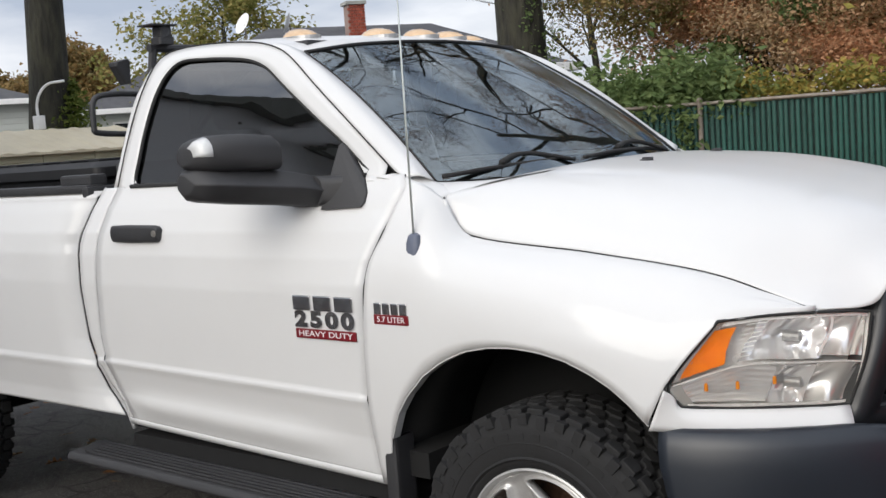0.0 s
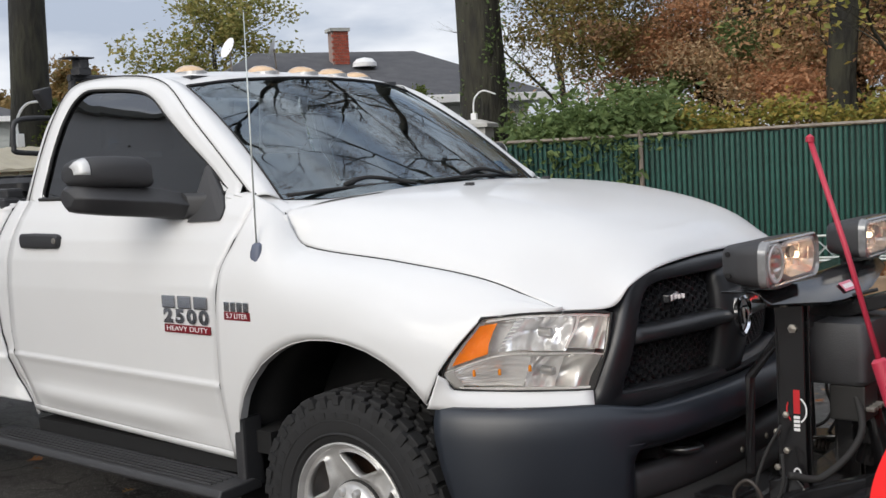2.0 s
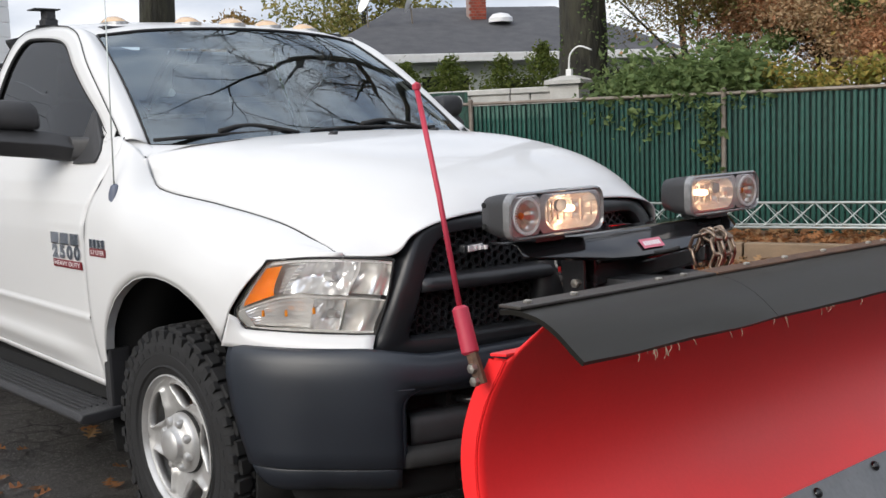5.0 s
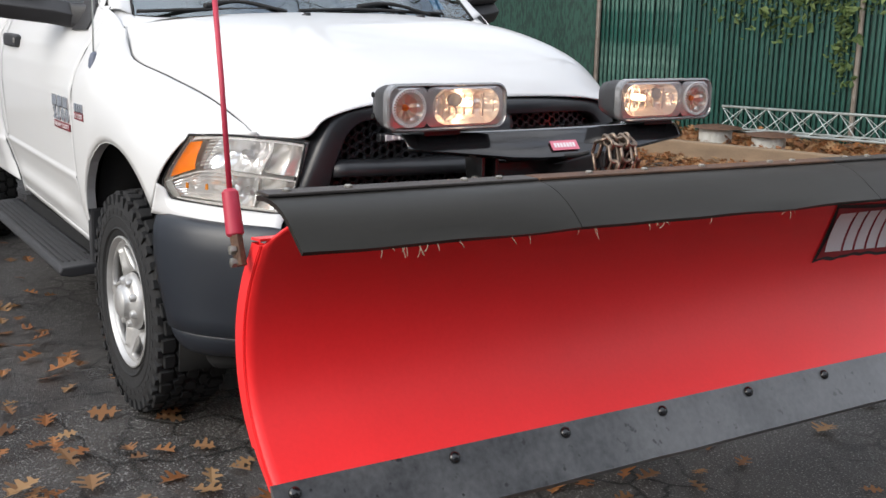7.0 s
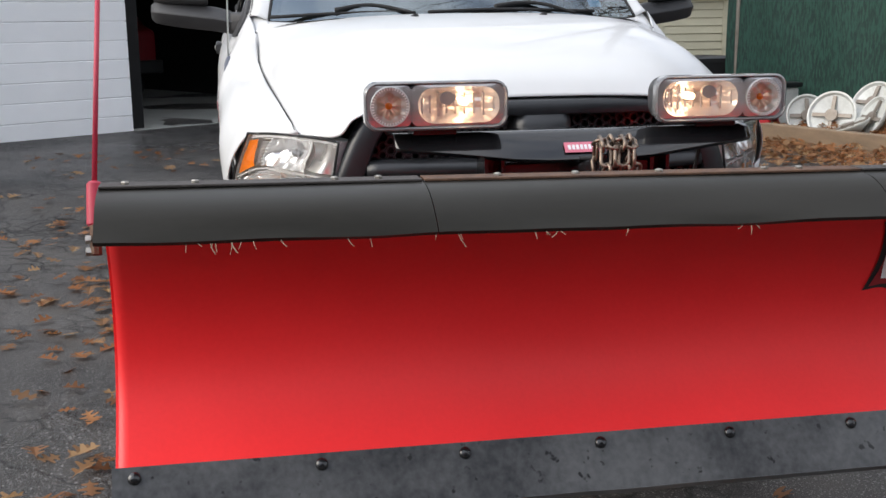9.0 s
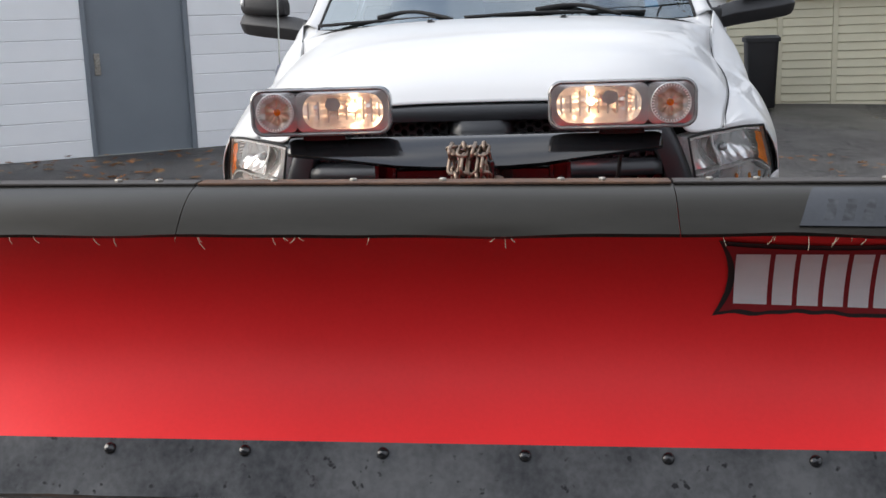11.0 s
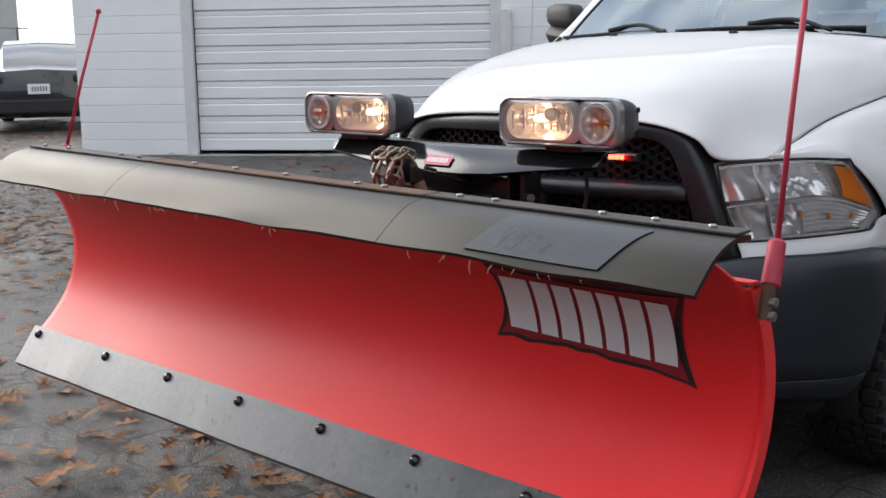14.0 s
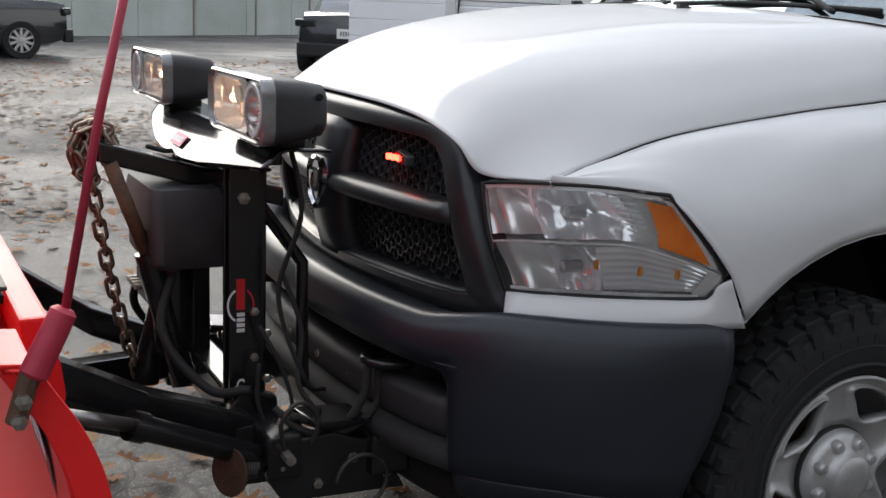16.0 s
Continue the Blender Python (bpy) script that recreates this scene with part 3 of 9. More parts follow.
    for s in (-5.75, -4.35):
        part("wheel", revolve([(0.0, -0.1), (0.3, -0.1), (0.33, 0), (0.3, 0.1), (0.0, 0.1)], (s, -4.6, 0.33), "x", 20), RUBBER, v)


build_garage()

# ---- green slatted fence ----
FD, FN_ = Vector((0.945, 0.326, 0)), Vector((0.326, -0.945, 0))
FENCE = Matrix(((FD.x, FN_.x, 0, -3.70), (FD.y, FN_.y, 0, 7.74), (0, 0, 1, 0.02), (0, 0, 0, 1)))


def build_fence():
    f = tagged(new("fence"), "chain-link fence filled with dark green vertical slats", "fence", kind="structure")
    f.matrix_basis = FENCE
    top = 1.66
    sec = [(-0.020, 0.0), (-0.019, 0.006), (-0.012, 0.0085), (0.0, 0.0095), (0.012, 0.0085), (0.019, 0.006), (0.020, 0.0), (0.0, -0.002)]
    slat = loft([[(x, y, z) for x, y in sec] for z in (0.02, top - 0.03)])
    base = part("slat", slat, SLAT, f)
    worn = part("slat", slat, SLATWORN, f)
    worn.matrix_basis = pose(-3.08, 0.001, 0)
    s = -6.1
    k = 0
    while s < 10.5:
        o = base if k == 0 else new("slat", worn.data if -3.1 < s < -2.05 else base.data)
        o.parent = f
        o.matrix_basis = pose(s, 0, random.uniform(-0.012, 0.012), random.uniform(-0.4, 0.4), random.uniform(-0.15, 0.15), random.uniform(-3, 3))
        s += 0.0592
        k += 1
    for s in (-6.25, -3.13, 0.0, 3.08, 6.15, 9.2):
        part("post", join(tube([(s, 0.04, -0.3), (s, 0.04, top + 0.03)], 0.028, 10), revolve([(0.0, 0.045), (0.02, 0.04), (0.034, 0.02), (0.034, 0.0)], (s, 0.04, top + 0.02), "z", 12)), RAIL, f)
    part("top_rail", tube([(-6.25, 0.03, top), (-3, 0.03, top + 0.008), (0, 0.03, top), (3, 0.03, top + 0.005), (10.5, 0.03, top)], 0.02, 10), RAIL, f)
    # wire mesh
    wires = []
    for i in range(0, 180):
        a = -6.2 + i * 0.092
        wires += [tube([(a, 0.012, 0.02), (a + top * 0.55, 0.012, top)], 0.0016, 3, False), tube([(a + top * 0.55, 0.014, 0.02), (a, 0.014, top)], 0.0016, 3, False)]
    part("wire_mesh", join(*wires), SLAT, f)
    # added dark sheet stands in for shade in the slat gaps
    part("gap_shade_sheet", box(-6.2, 10.5, -0.034, -0.030, 0.02, top - 0.02), SLATGAP, f)
    # dark green mesh panel towards the shed
    part("privacy_mesh", patch([[(-6.42 + 0.325 * i, 0.05 + 0.02 * math.sin(i * 2.1 + j), 0.02 + j * 0.6) for j in range(4)] for i in range(11)], 40, 12), GREENMESH, f, smooth="all")


build_fence()

# ---- the pickup truck; x points ahead, the front axle stands at x = 0 ----
truck = thing("pickup_truck", "white regular-cab heavy-duty pickup truck with black grille, clean", "truck")
SIDE = [(0.50, 0.935), (0.56, 0.945), (0.64, 0.955), (0.74, 0.980), (0.772, 0.992), (0.780, 0.984), (0.95, 0.996), (1.09, 1.004), (1.20, 1.0), (1.28, 0.984), (1.36, 0.95), (1.44, 0.905)]


def side_y(z, x=-1.6):
    """Half width of the body side at a height; above the belt the glass leans in, and the shoulder narrows towards the windscreen."""
    u = min(max((x + 1.20) / 0.60, 0.0), 1.0)
    narrow = 0.05 * u * u * (3 - 2 * u) * min(max((z - 1.12) / 0.22, 0.0), 1.0) * min(max((1.80 - z) / 0.25, 0.0), 1.0)
    if z <= 1.44:
        return lerp(z, SIDE) - narrow
    return -narrow + lerp(z, [(1.44, 0.905), (1.60, 0.852), (1.75, 0.795), (1.86, 0.742), (1.91, 0.712), (1.95, 0.672)])


def both(name, vf, mat, parent=truck, label="", smooth="all", thick=0.0, bevel=0.0):
    out = []
    for q in (vf, mirrored(vf)):
        if thick:
            out.append(sheet(name, q, mat, parent, label, thick, smooth=smooth))
        else:
            out.append(part(name, q, mat, parent, label, smooth, bevel))
    return out


HOOD = [
    [(-.24, 0, 1.432), (-.255, .25, 1.430), (-.29, .5, 1.418), (-.34, .68, 1.400), (-.40, .80, 1.380), (-.42, .836, 1.366)],
    [(-.10, 0, 1.428), (-.10, .25, 1.424), (-.12, .5, 1.410), (-.18, .68, 1.375), (-.26, .79, 1.310), (-.345, .832, 1.255)],
    [(.15, 0, 1.405), (.15, .25, 1.402), (.15, .5, 1.385), (.12, .68, 1.335), (.08, .78, 1.262), (.06, .822, 1.205)],
    [(.42, 0, 1.355), (.42, .25, 1.352), (.42, .48, 1.335), (.41, .64, 1.285), (.39, .75, 1.210), (.38, .797, 1.155)],
    [(.62, 0, 1.295), (.62, .25, 1.290), (.62, .44, 1.275), (.61, .58, 1.225), (.58, .69, 1.145), (.55, .765, 1.095)],
    [(.74, 0, 1.235), (.74, .25, 1.230), (.73, .42, 1.212), (.71, .56, 1.168), (.672, .655, 1.106), (.612, .757, 1.072)],
    [(.80, 0, 1.175), (.797, .25, 1.172), (.79, .45, 1.158), (.772, .583, 1.120), (.738, .636, 1.062), (.642, .745, 1.062)],
]


def build_hood():
    full = [[(x, -y, z) for x, y, z in reversed(r[1:])] + r for r in HOOD]
    sheet("hood", fair(patch(full, 40, 64), 40, 64, 90), WHITE, truck, thick=0.004)
    for s in (-1, 1):
        edge = [spline([(x + (0.004 if x < -0.3 else 0), s * (y + 0.005), z + 0.003) for x, y, z in [r[-1] for r in HOOD]], i / 40) for i in range(41)]
        part("fender_flange", tube([(p.x, p.y + s * 0.001, p.z - 0.009) for p in edge], 0.0075, 8), WHITE, truck, smooth="all")
        part("hood_gap", tube(edge, 0.0022, 6), GAP, truck, smooth="all")
        part("washer_nozzle", join(revolve([(0.018, 0), (0.016, 0.008), (0.0, 0.012)], (-0.07, s * 0.252, 1.419), "z", 12), box(-0.075, -0.045, s * 0.252 - 0.008, s * 0.252 + 0.008, 1.42, 1.434)), MIRRORBLACK, truck, bevel=0.0)


build_hood()

FENDER = [
    (-0.62, [(.862, 1.433), (.906, 1.36), (.944, 1.28), (1.0, 1.12), (.988, .77), (.937, .50)]),
    (-0.42, [(.842, 1.366), (.90, 1.328), (.955, 1.245), (.998, 1.10), (.988, .77), (.94, .50)]),
    (-0.345, [(.838, 1.255), (.885, 1.245), (.948, 1.20), (.994, 1.08), (.988, .8), (.95, .50)]),
    (0.06, [(.828, 1.205), (.875, 1.19), (.94, 1.145), (.992, 1.04), (1.0, .9), (.98, .50)]),
    (0.38, [(.803, 1.155), (.85, 1.135), (.912, 1.075), (.956, .99), (.972, .85), (.968, .55)]),
    (0.50, [(.782, 1.115), (.81, 1.105), (.845, 1.09), (.876, 1.056), (.91, .95), (.93, .7)]),
    (0.645, [(.751, 1.064), (.752, 1.0635), (.753, 1.063), (.754, 1.062), (.78, .9), (.79, .7)]),
]
ARCH = [(-.578, .50), (-.572, .58), (-.556, .66), (-.52, .745), (-.48, .805), (-.42, .868), (-.342, .918), (-.26, .952), (-.179, .968), (-.095, .973), (-.012, .967), (.07, .950), (.14, .922), (.20, .887), (.25, .845), (.294, .799)]


def fender_point(x, s):
    xs = [q[0] for q in FENDER]
    i = max(k for k in range(len(xs) - 1) if xs[k] <= x + 1e-9) if x < xs[-1] else len(xs) - 2
    u = (x - xs[i]) / (xs[i + 1] - xs[i])

    def at(k):
        return spline([Vector((0, *p)) for p in FENDER[k][1]], s)

    def slope(k):
        if k in (0, len(xs) - 1):
            j = min(k, len(xs) - 2)
            return (at(j + 1) - at(j)) / (xs[j + 1] - xs[j])
        h0, h1 = xs[k] - xs[k - 1], xs[k + 1] - xs[k]
        d0, d1 = (at(k) - at(k - 1)) / h0, (at(k + 1) - at(k)) / h1
        return Vector([0.0 if p * q <= 0 else 3 * (h0 + h1) / ((2 * h1 + h0) / p + (h1 + 2 * h0) / q) for p, q in zip(d0, d1)])
    h = xs[i + 1] - xs[i]
    a, b, m0, m1 = at(i), at(i + 1), slope(i) * h, slope(i + 1) * h
    return a * (2 * u ** 3 - 3 * u * u + 1) + m0 * (u ** 3 - 2 * u * u + u) + b * (3 * u * u - 2 * u ** 3) + m1 * (u ** 3 - u * u)


def fender_low(x):
    if x < -0.578:
        return 0.50
    if x <= 0.294:
        return lerp(x, ARCH)
    if x <= 0.342:
        return 0.799 + (x - 0.294) / 0.048 * 0.098
    return lerp(x, [(0.342, 0.897), (0.457, 1.053), (0.642, 1.062)])


def door_gap_x(z):
    return lerp(z, [(0.5, -0.657), (0.79, -0.645), (1.0, -0.628), (1.18, -0.605), (1.30, -0.56), (1.40, -0.525), (1.44, -0.545)])


def build_fenders():
    xs = [-0.62, -0.60, -0.58, -0.576, -0.572, -0.564, -0.556, -0.54, -0.52, -0.50, -0.48, -0.45, -0.42]
    xs += [-0.40 + 0.0248 * i for i in range(28)] + [0.28, 0.294, 0.306, 0.318, 0.33, 0.342] + [0.36 + 0.0235 * i for i in range(12)] + [0.642]
    rows = []
    for x in sorted(xs):
        lo = fender_low(x)
        s_lo = 1.0
        if fender_point(x, 1.0).z < lo:
            a, b = 0.0, 1.0
            for _ in range(30):
                m = (a + b) / 2
                a, b = (m, b) if fender_point(x, m).z > lo else (a, m)
            s_lo = a
        col = []
        for k in range(29):
            p = fender_point(x, s_lo * k / 28)
            w = max(0.0, min(1.0, (-0.44 - x) / 0.18))
            col.append((x + w * (door_gap_x(p.z) + 0.62), p.y, p.z))
        rows.append(col)
    v = [p for c in rows for p in c]
    n = 29
    f = [(i * n + k, (i + 1) * n + k, (i + 1) * n + k + 1, i * n + k + 1) for i in range(len(rows) - 1) for k in range(n - 1)]
    both("front_fender", fair((v, f), len(rows) - 1, n - 1, 40), WHITE, thick=0.004)
    def at_height(x, z):
        a, b = 0.0, 1.0
        for _ in range(30):
            m = (a + b) / 2
            a, b = (m, b) if fender_point(x, m).z > z else (a, m)
        p = fender_point(x, a)
        return (x, p.y, p.z)
    # rolled lip round the wheel opening
    path = [c[-1] for c in rows if -0.579 <= c[-1][0] <= 0.295]
    rings = []
    for x, y, z in path:
        rings.append([(x, y, z + 0.004), (x, y - 0.002, z - 0.006), (x, y - 0.035, z - 0.006), (x, y - 0.035, z + 0.004)])
    both("arch_lip", loft(rings), WHITE, smooth=False)
    # liner inside the arch; near-black colour stands in for its shade
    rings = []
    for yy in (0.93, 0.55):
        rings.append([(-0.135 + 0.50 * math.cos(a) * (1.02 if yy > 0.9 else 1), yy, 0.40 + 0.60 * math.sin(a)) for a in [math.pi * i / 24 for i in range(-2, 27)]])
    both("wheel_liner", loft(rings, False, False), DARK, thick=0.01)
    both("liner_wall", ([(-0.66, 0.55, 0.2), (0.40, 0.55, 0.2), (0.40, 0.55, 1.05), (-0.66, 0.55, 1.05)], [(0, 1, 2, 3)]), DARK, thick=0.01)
    # strip of body colour under the headlamp
    a0, b0 = at_height(.338, .888), at_height(.293, .800)
    top = [(a0[0] + .002, a0[1], a0[2]), (.352, .9535, .870), (.367, .938, .838), (.45, .880, .828), (.56, .795, .820), (.69, .682, .815)]
    low = [(b0[0] + .003, b0[1], .784), (.345, .9615, .782), (.40, .935, .778), (.49, .882, .772), (.60, .80, .766), (.712, .712, .762)]
    both("headlamp_filler", patch([top, [tuple((Vector(a) + Vector(b)) / 2 + Vector((.004, .006, 0)) * min(1.0, k / 2)) for k, (a, b) in enumerate(zip(top, low))], low], 6, 24), WHITE, thick=0.006)
    # black splash guard behind the wheel
    both("splash_guard", join(box(-0.625, -0.575, 0.87, 0.962, 0.40, 0.655)), MIRRORBLACK, smooth=False, bevel=0.012)


build_fenders()


# ---- cab ----
# pale grey for the lit inside of the bed gap
GAPGREY = material("lit_gap_grey", (0.42, 0.42, 0.42), (0.34, 0.34, 0.34), 0.6)

def cab_panel(x0, x1, z0, z1, nx, nz, fx0=None, fx1=None):
    v = []
    for i in range(nx + 1):
        for k in range(nz + 1):
            z = z0 + (z1 - z0) * k / nz
            a, b = (fx0(z) if fx0 else x0), (fx1(z) if fx1 else x1)
            x = a + (b - a) * i / nx
            v.append((x, side_y(z, x) + sill_flare(x, z), z + sill_rise(x) * max(0, (1.0 - z) / 0.5)))
    f = [(i * (nz + 1) + k, (i + 1) * (nz + 1) + k, (i + 1) * (nz + 1) + k + 1, i * (nz + 1) + k + 1) for i in range(nx) for k in range(nz)]
    return v, f


def sill_rise(x):
    """The body's lines climb gently towards the tail."""
    return 0.05 * max(0.0, (-0.65 - x) / 1.33)


def sill_flare(x, z):
    """The lower door panel dishes in front of the rear edge."""
    return 0.018 * math.exp(-((z - 0.60) / 0.05) ** 2) * max(0.0, min(1.0, (-0.75 - x) / 0.25)) * max(0.0, min(1.0, (x + 1.95) / 0.15))


def rear_gap_x(z):
    return lerp(z, [(0.5, -1.925), (0.56, -1.94), (0.64, -1.975), (0.76, -2.0), (0.87, -2.005), (1.05, -1.985), (1.24, -1.965), (1.44, -1.925)])


def bed_gap_x(z):
    return lerp(z, [(0.5, -1.95), (0.58, -1.965), (0.68, -2.03), (0.87, -2.085), (1.05, -2.09), (1.24, -2.085), (1.44, -2.02)])


both("door", cab_panel(0, 0, 0.52, 1.44, 30, 115, lambda z: rear_gap_x(z) + 0.004, lambda z: door_gap_x(z) - 0.0035), WHITE, thick=0.005)
both("cab_corner", cab_panel(0, 0, 0.52, 1.44, 4, 115, lambda z: bed_gap_x(z) + 0.011, lambda z: rear_gap_x(z)), WHITE, thick=0.005)
both("rocker_sill", cab_panel(-1.95, -0.585, 0.495, 0.522, 20, 2), WHITE, thick=0.006)
# dark underside below the sill, shade put into the colour
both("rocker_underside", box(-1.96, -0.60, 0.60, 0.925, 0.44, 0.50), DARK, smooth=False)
for gx in (door_gap_x, rear_gap_x):
    path = [(gx(z) - 0.002, side_y(z, gx(z)) - 0.001, z + sill_rise(gx(z)) * max(0, (1.0 - z) / 0.5)) for z in [0.52 + 0.92 * i / 40 for i in range(41)]]
    both("door_gap", tube(path, 0.0025, 6), GAP)
# grey tube paints the light falling between cab and bed
path = [(bed_gap_x(z) + 0.005, side_y(z) - 0.016, z) for z in [0.52 + 0.92 * i / 40 for i in range(41)]]
both("bed_gap", tube(path, 0.010, 6), GAPGREY)

WINDOW = [(-1.826, 1.452), (-1.826, 1.56), (-1.822, 1.67), (-1.80, 1.80), (-1.765, 1.86), (-1.71, 1.888), (-1.60, 1.886), (-1.45, 1.874), (-1.32, 1.855), (-1.23, 1.826), (-1.15, 1.780), (-1.0, 1.68), (-0.84, 1.567), (-0.72, 1.474), (-0.69, 1.448), (-0.80, 1.444), (-1.1, 1.444), (-1.5, 1.446), (-1.75, 1.447)]
DOORTOP = [(-1.925, 1.44), (-1.915, 1.60), (-1.90, 1.75), (-1.875, 1.87), (-1.83, 1.925), (-1.74, 1.940), (-1.61, 1.940), (-1.45, 1.930), (-1.30, 1.912), (-1.18, 1.880), (-1.09, 1.835), (-0.95, 1.735), (-0.80, 1.615), (-0.62, 1.470), (-0.585, 1.444), (-0.556, 1.424), (-0.552, 1.422), (-0.58, 1.422), (-0.80, 1.425), (-1.1, 1.425), (-1.5, 1.425), (-1.80, 1.425)]


def ring_sheet(outer, inner, n=96, steps=3):
    a, b = smooth_loop([(x, 0, z) for x, z in outer], 240), smooth_loop([(x, 0, z) for x, z in inner], 240)
    c = sum((Vector(p) for p in b), Vector()) / len(b)

    def at(loop, ang):
        best = min(loop, key=lambda p: abs(math.atan2(math.sin(math.atan2(p.z - c.z, p.x - c.x) - ang), math.cos(math.atan2(p.z - c.z, p.x - c.x) - ang))))
        return best
    rings = []
    for s in range(steps + 1):
        r = []
        for k in range(n):
            ang = 2 * math.pi * k / n
            p = at(a, ang).lerp(at(b, ang), s / steps)
            r.append((p.x, side_y(p.z, p.x), p.z))
        rings.append(r)
    return loft(rings, True, False)


def flat_loop(pts, dy, n=96):
    loop = smooth_loop([(x, 0, z) for x, z in pts], n)
    return [(p.x, side_y(p.z, p.x) + dy, p.z) for p in loop]


both("window_frame", ring_sheet(DOORTOP, WINDOW), WHITE, thick=0.003)
mid = (-1.30, side_y(1.64) - 0.012, 1.64)


def window_sheet(scale, dy):
    loop = smooth_loop([(-1.30 + (x + 1.30) * scale, 0, 1.64 + (z - 1.64) * scale) for x, z in WINDOW], 72)
    rings = [[(-1.30 + (p.x + 1.30) * k, side_y(1.64 + (p.z - 1.64) * k, -1.30 + (p.x + 1.30) * k) + dy, 1.64 + (p.z - 1.64) * k) for p in loop] for k in (1.0, 0.8, 0.6, 0.4, 0.2, 0.02)]
    return loft(rings, True, False)


for ob in both("side_window", window_sheet(1.01, -0.012), TINT):
    ob.visible_shadow = False
both("window_seal", tube(flat_loop(WINDOW, -0.004) + flat_loop(WINDOW, -0.004)[:1], 0.007, 6, False), GAP)
both("belt_moulding", tube([(x, side_y(1.444, x) + 0.004, 1.444) for x in (-1.84, -1.5, -1.1, -0.70)], 0.008, 8), GAP)
top_gap = [(x, side_y(z, x) + 0.001, z + 0.003) for x, z in DOORTOP[:15]]
both("door_top_gap", tube([spline(top_gap, i / 60) for i in range(61)], 0.0026, 6), GAP)

# windscreen, pillars, roof
WS_LOW = [(-.49, -.785, 1.412), (-.40, -.55, 1.405), (-.345, -.28, 1.402), (-.33, 0, 1.401)]
WS_TOP = [(-1.118, -.668, 1.862), (-1.070, -.47, 1.886), (-1.04, -.23, 1.898), (-1.03, 0, 1.902)]


def ws_row(u, out=0.0, drop=0.0):
    half = [spline(WS_LOW, i / 12).lerp(spline(WS_TOP, i / 12), u) + Vector((0.03, 0, 0.04)) * (4 * u * (1 - u)) * 0.5 for i in range(13)]
    return [tuple(p) for p in half] + [(p.x, -p.y, p.z) for p in reversed(half[:-1])]


rows = [ws_row(i / 14) for i in range(15)]
v = [p for r in rows for p in r]
wind = sheet("windscreen", (v, [(i * 25 + k, i * 25 + k + 1, (i + 1) * 25 + k + 1, (i + 1) * 25 + k) for i in range(14) for k in range(24)]), GLASS, truck, "large curved windscreen reflecting bare branches")
wind.visible_shadow = False
for s in (1, -1):
    edge = [(p[0], s * p[1], p[2]) for p in [r[0] for r in rows]]
    part("windscreen_seal", tube(edge, 0.006, 8), GAP, truck, smooth="all")
part("windscreen_seal", tube([(p[0], p[1], p[2] + 0.002) for p in rows[-1]], 0.006, 8), GAP, truck, smooth="all")
# black band round the glass
band = [ws_row(0.0), ws_row(0.075)]
sheet("screen_border", ([(x - 0.006, y, z - 0.006) for r in band for x, y, z in r], [(k, k + 1, 26 + k, 25 + k) for k in range(24)]), GAP, truck)
for s in (1, -1):
    strip = [(Vector(r[0]), Vector(r[0]).lerp(Vector(r[1]), 0.55)) for r in rows]
    sheet("screen_border", ([(p.x - 0.006, s * p.y, p.z - 0.006) for q in strip for p in q], [(2 * k, 2 * k + 1, 2 * k + 3, 2 * k + 2) for k in range(14)]), GAP, truck)
# A pillars between the glass and the door's gap
pill_out = [(-0.545, 1.43), (-0.62, 1.472), (-0.80, 1.618), (-0.95, 1.738), (-1.09, 1.838), (-1.18, 1.883), (-1.26, 1.905)]
A = [(x, side_y(z, x), z) for x, z in pill_out]
Bp = [tuple(spline([r[0] for r in [[(p[0], -p[1], p[2]) for p in q] for q in rows]], i / 6)) for i in range(7)]
Mid = [tuple((Vector(a) + Vector(b)) / 2 + Vector((0.012, 0.012, 0.012))) for a, b in zip(A, Bp)]
both("windscreen_pillar", patch([A, Mid, Bp], 8, 30), WHITE, thick=0.003)
# body colour behind the joint of pillar, door and fender
both("pillar_foot", patch([[(-.655, .866, 1.436), (-.60, .864, 1.426), (-.53, .856, 1.402), (-.415, .838, 1.364)], [(-.60, .850, 1.444), (-.555, .842, 1.430), (-.505, .828, 1.410), (-.41, .815, 1.372)], [(-.56, .815, 1.444), (-.52, .80, 1.428), (-.48, .786, 1.408), (-.395, .78, 1.377)]], 8, 14), WHITE, thick=0.003)
# roof
ROOF = [
    [(-1.03, 0, 1.904), (-1.045, .24, 1.899), (-1.075, .47, 1.887), (-1.118, .665, 1.864), (-1.19, .706, 1.890)],
    [(-1.13, 0, 1.930), (-1.14, .24, 1.926), (-1.16, .47, 1.916), (-1.20, .645, 1.900), (-1.28, .703, 1.908)],
    [(-1.32, 0, 1.952), (-1.32, .24, 1.949), (-1.34, .47, 1.942), (-1.37, .625, 1.932), (-1.42, .692, 1.929)],
    [(-1.60, 0, 1.962), (-1.60, .24, 1.960), (-1.60, .47, 1.954), (-1.61, .62, 1.947), (-1.62, .680, 1.941)],
    [(-1.84, 0, 1.955), (-1.84, .24, 1.953), (-1.84, .47, 1.948), (-1.84, .62, 1.942), (-1.84, .688, 1.927)],
    [(-1.945, 0, 1.935), (-1.945, .24, 1.933), (-1.945, .47, 1.928), (-1.94, .62, 1.918), (-1.92, .70, 1.880)],
    [(-1.99, 0, 1.88), (-1.99, .24, 1.88), (-1.99, .47, 1.875), (-1.98, .63, 1.85), (-1.94, .735, 1.80)],
    [(-2.02, 0, 1.44), (-2.02, .24, 1.44), (-2.02, .47, 1.44), (-2.01, .78, 1.44), (-1.955, .90, 1.44)],
]
full = [[(x, -y, z) for x, y, z in reversed(r[1:])] + r for r in ROOF]
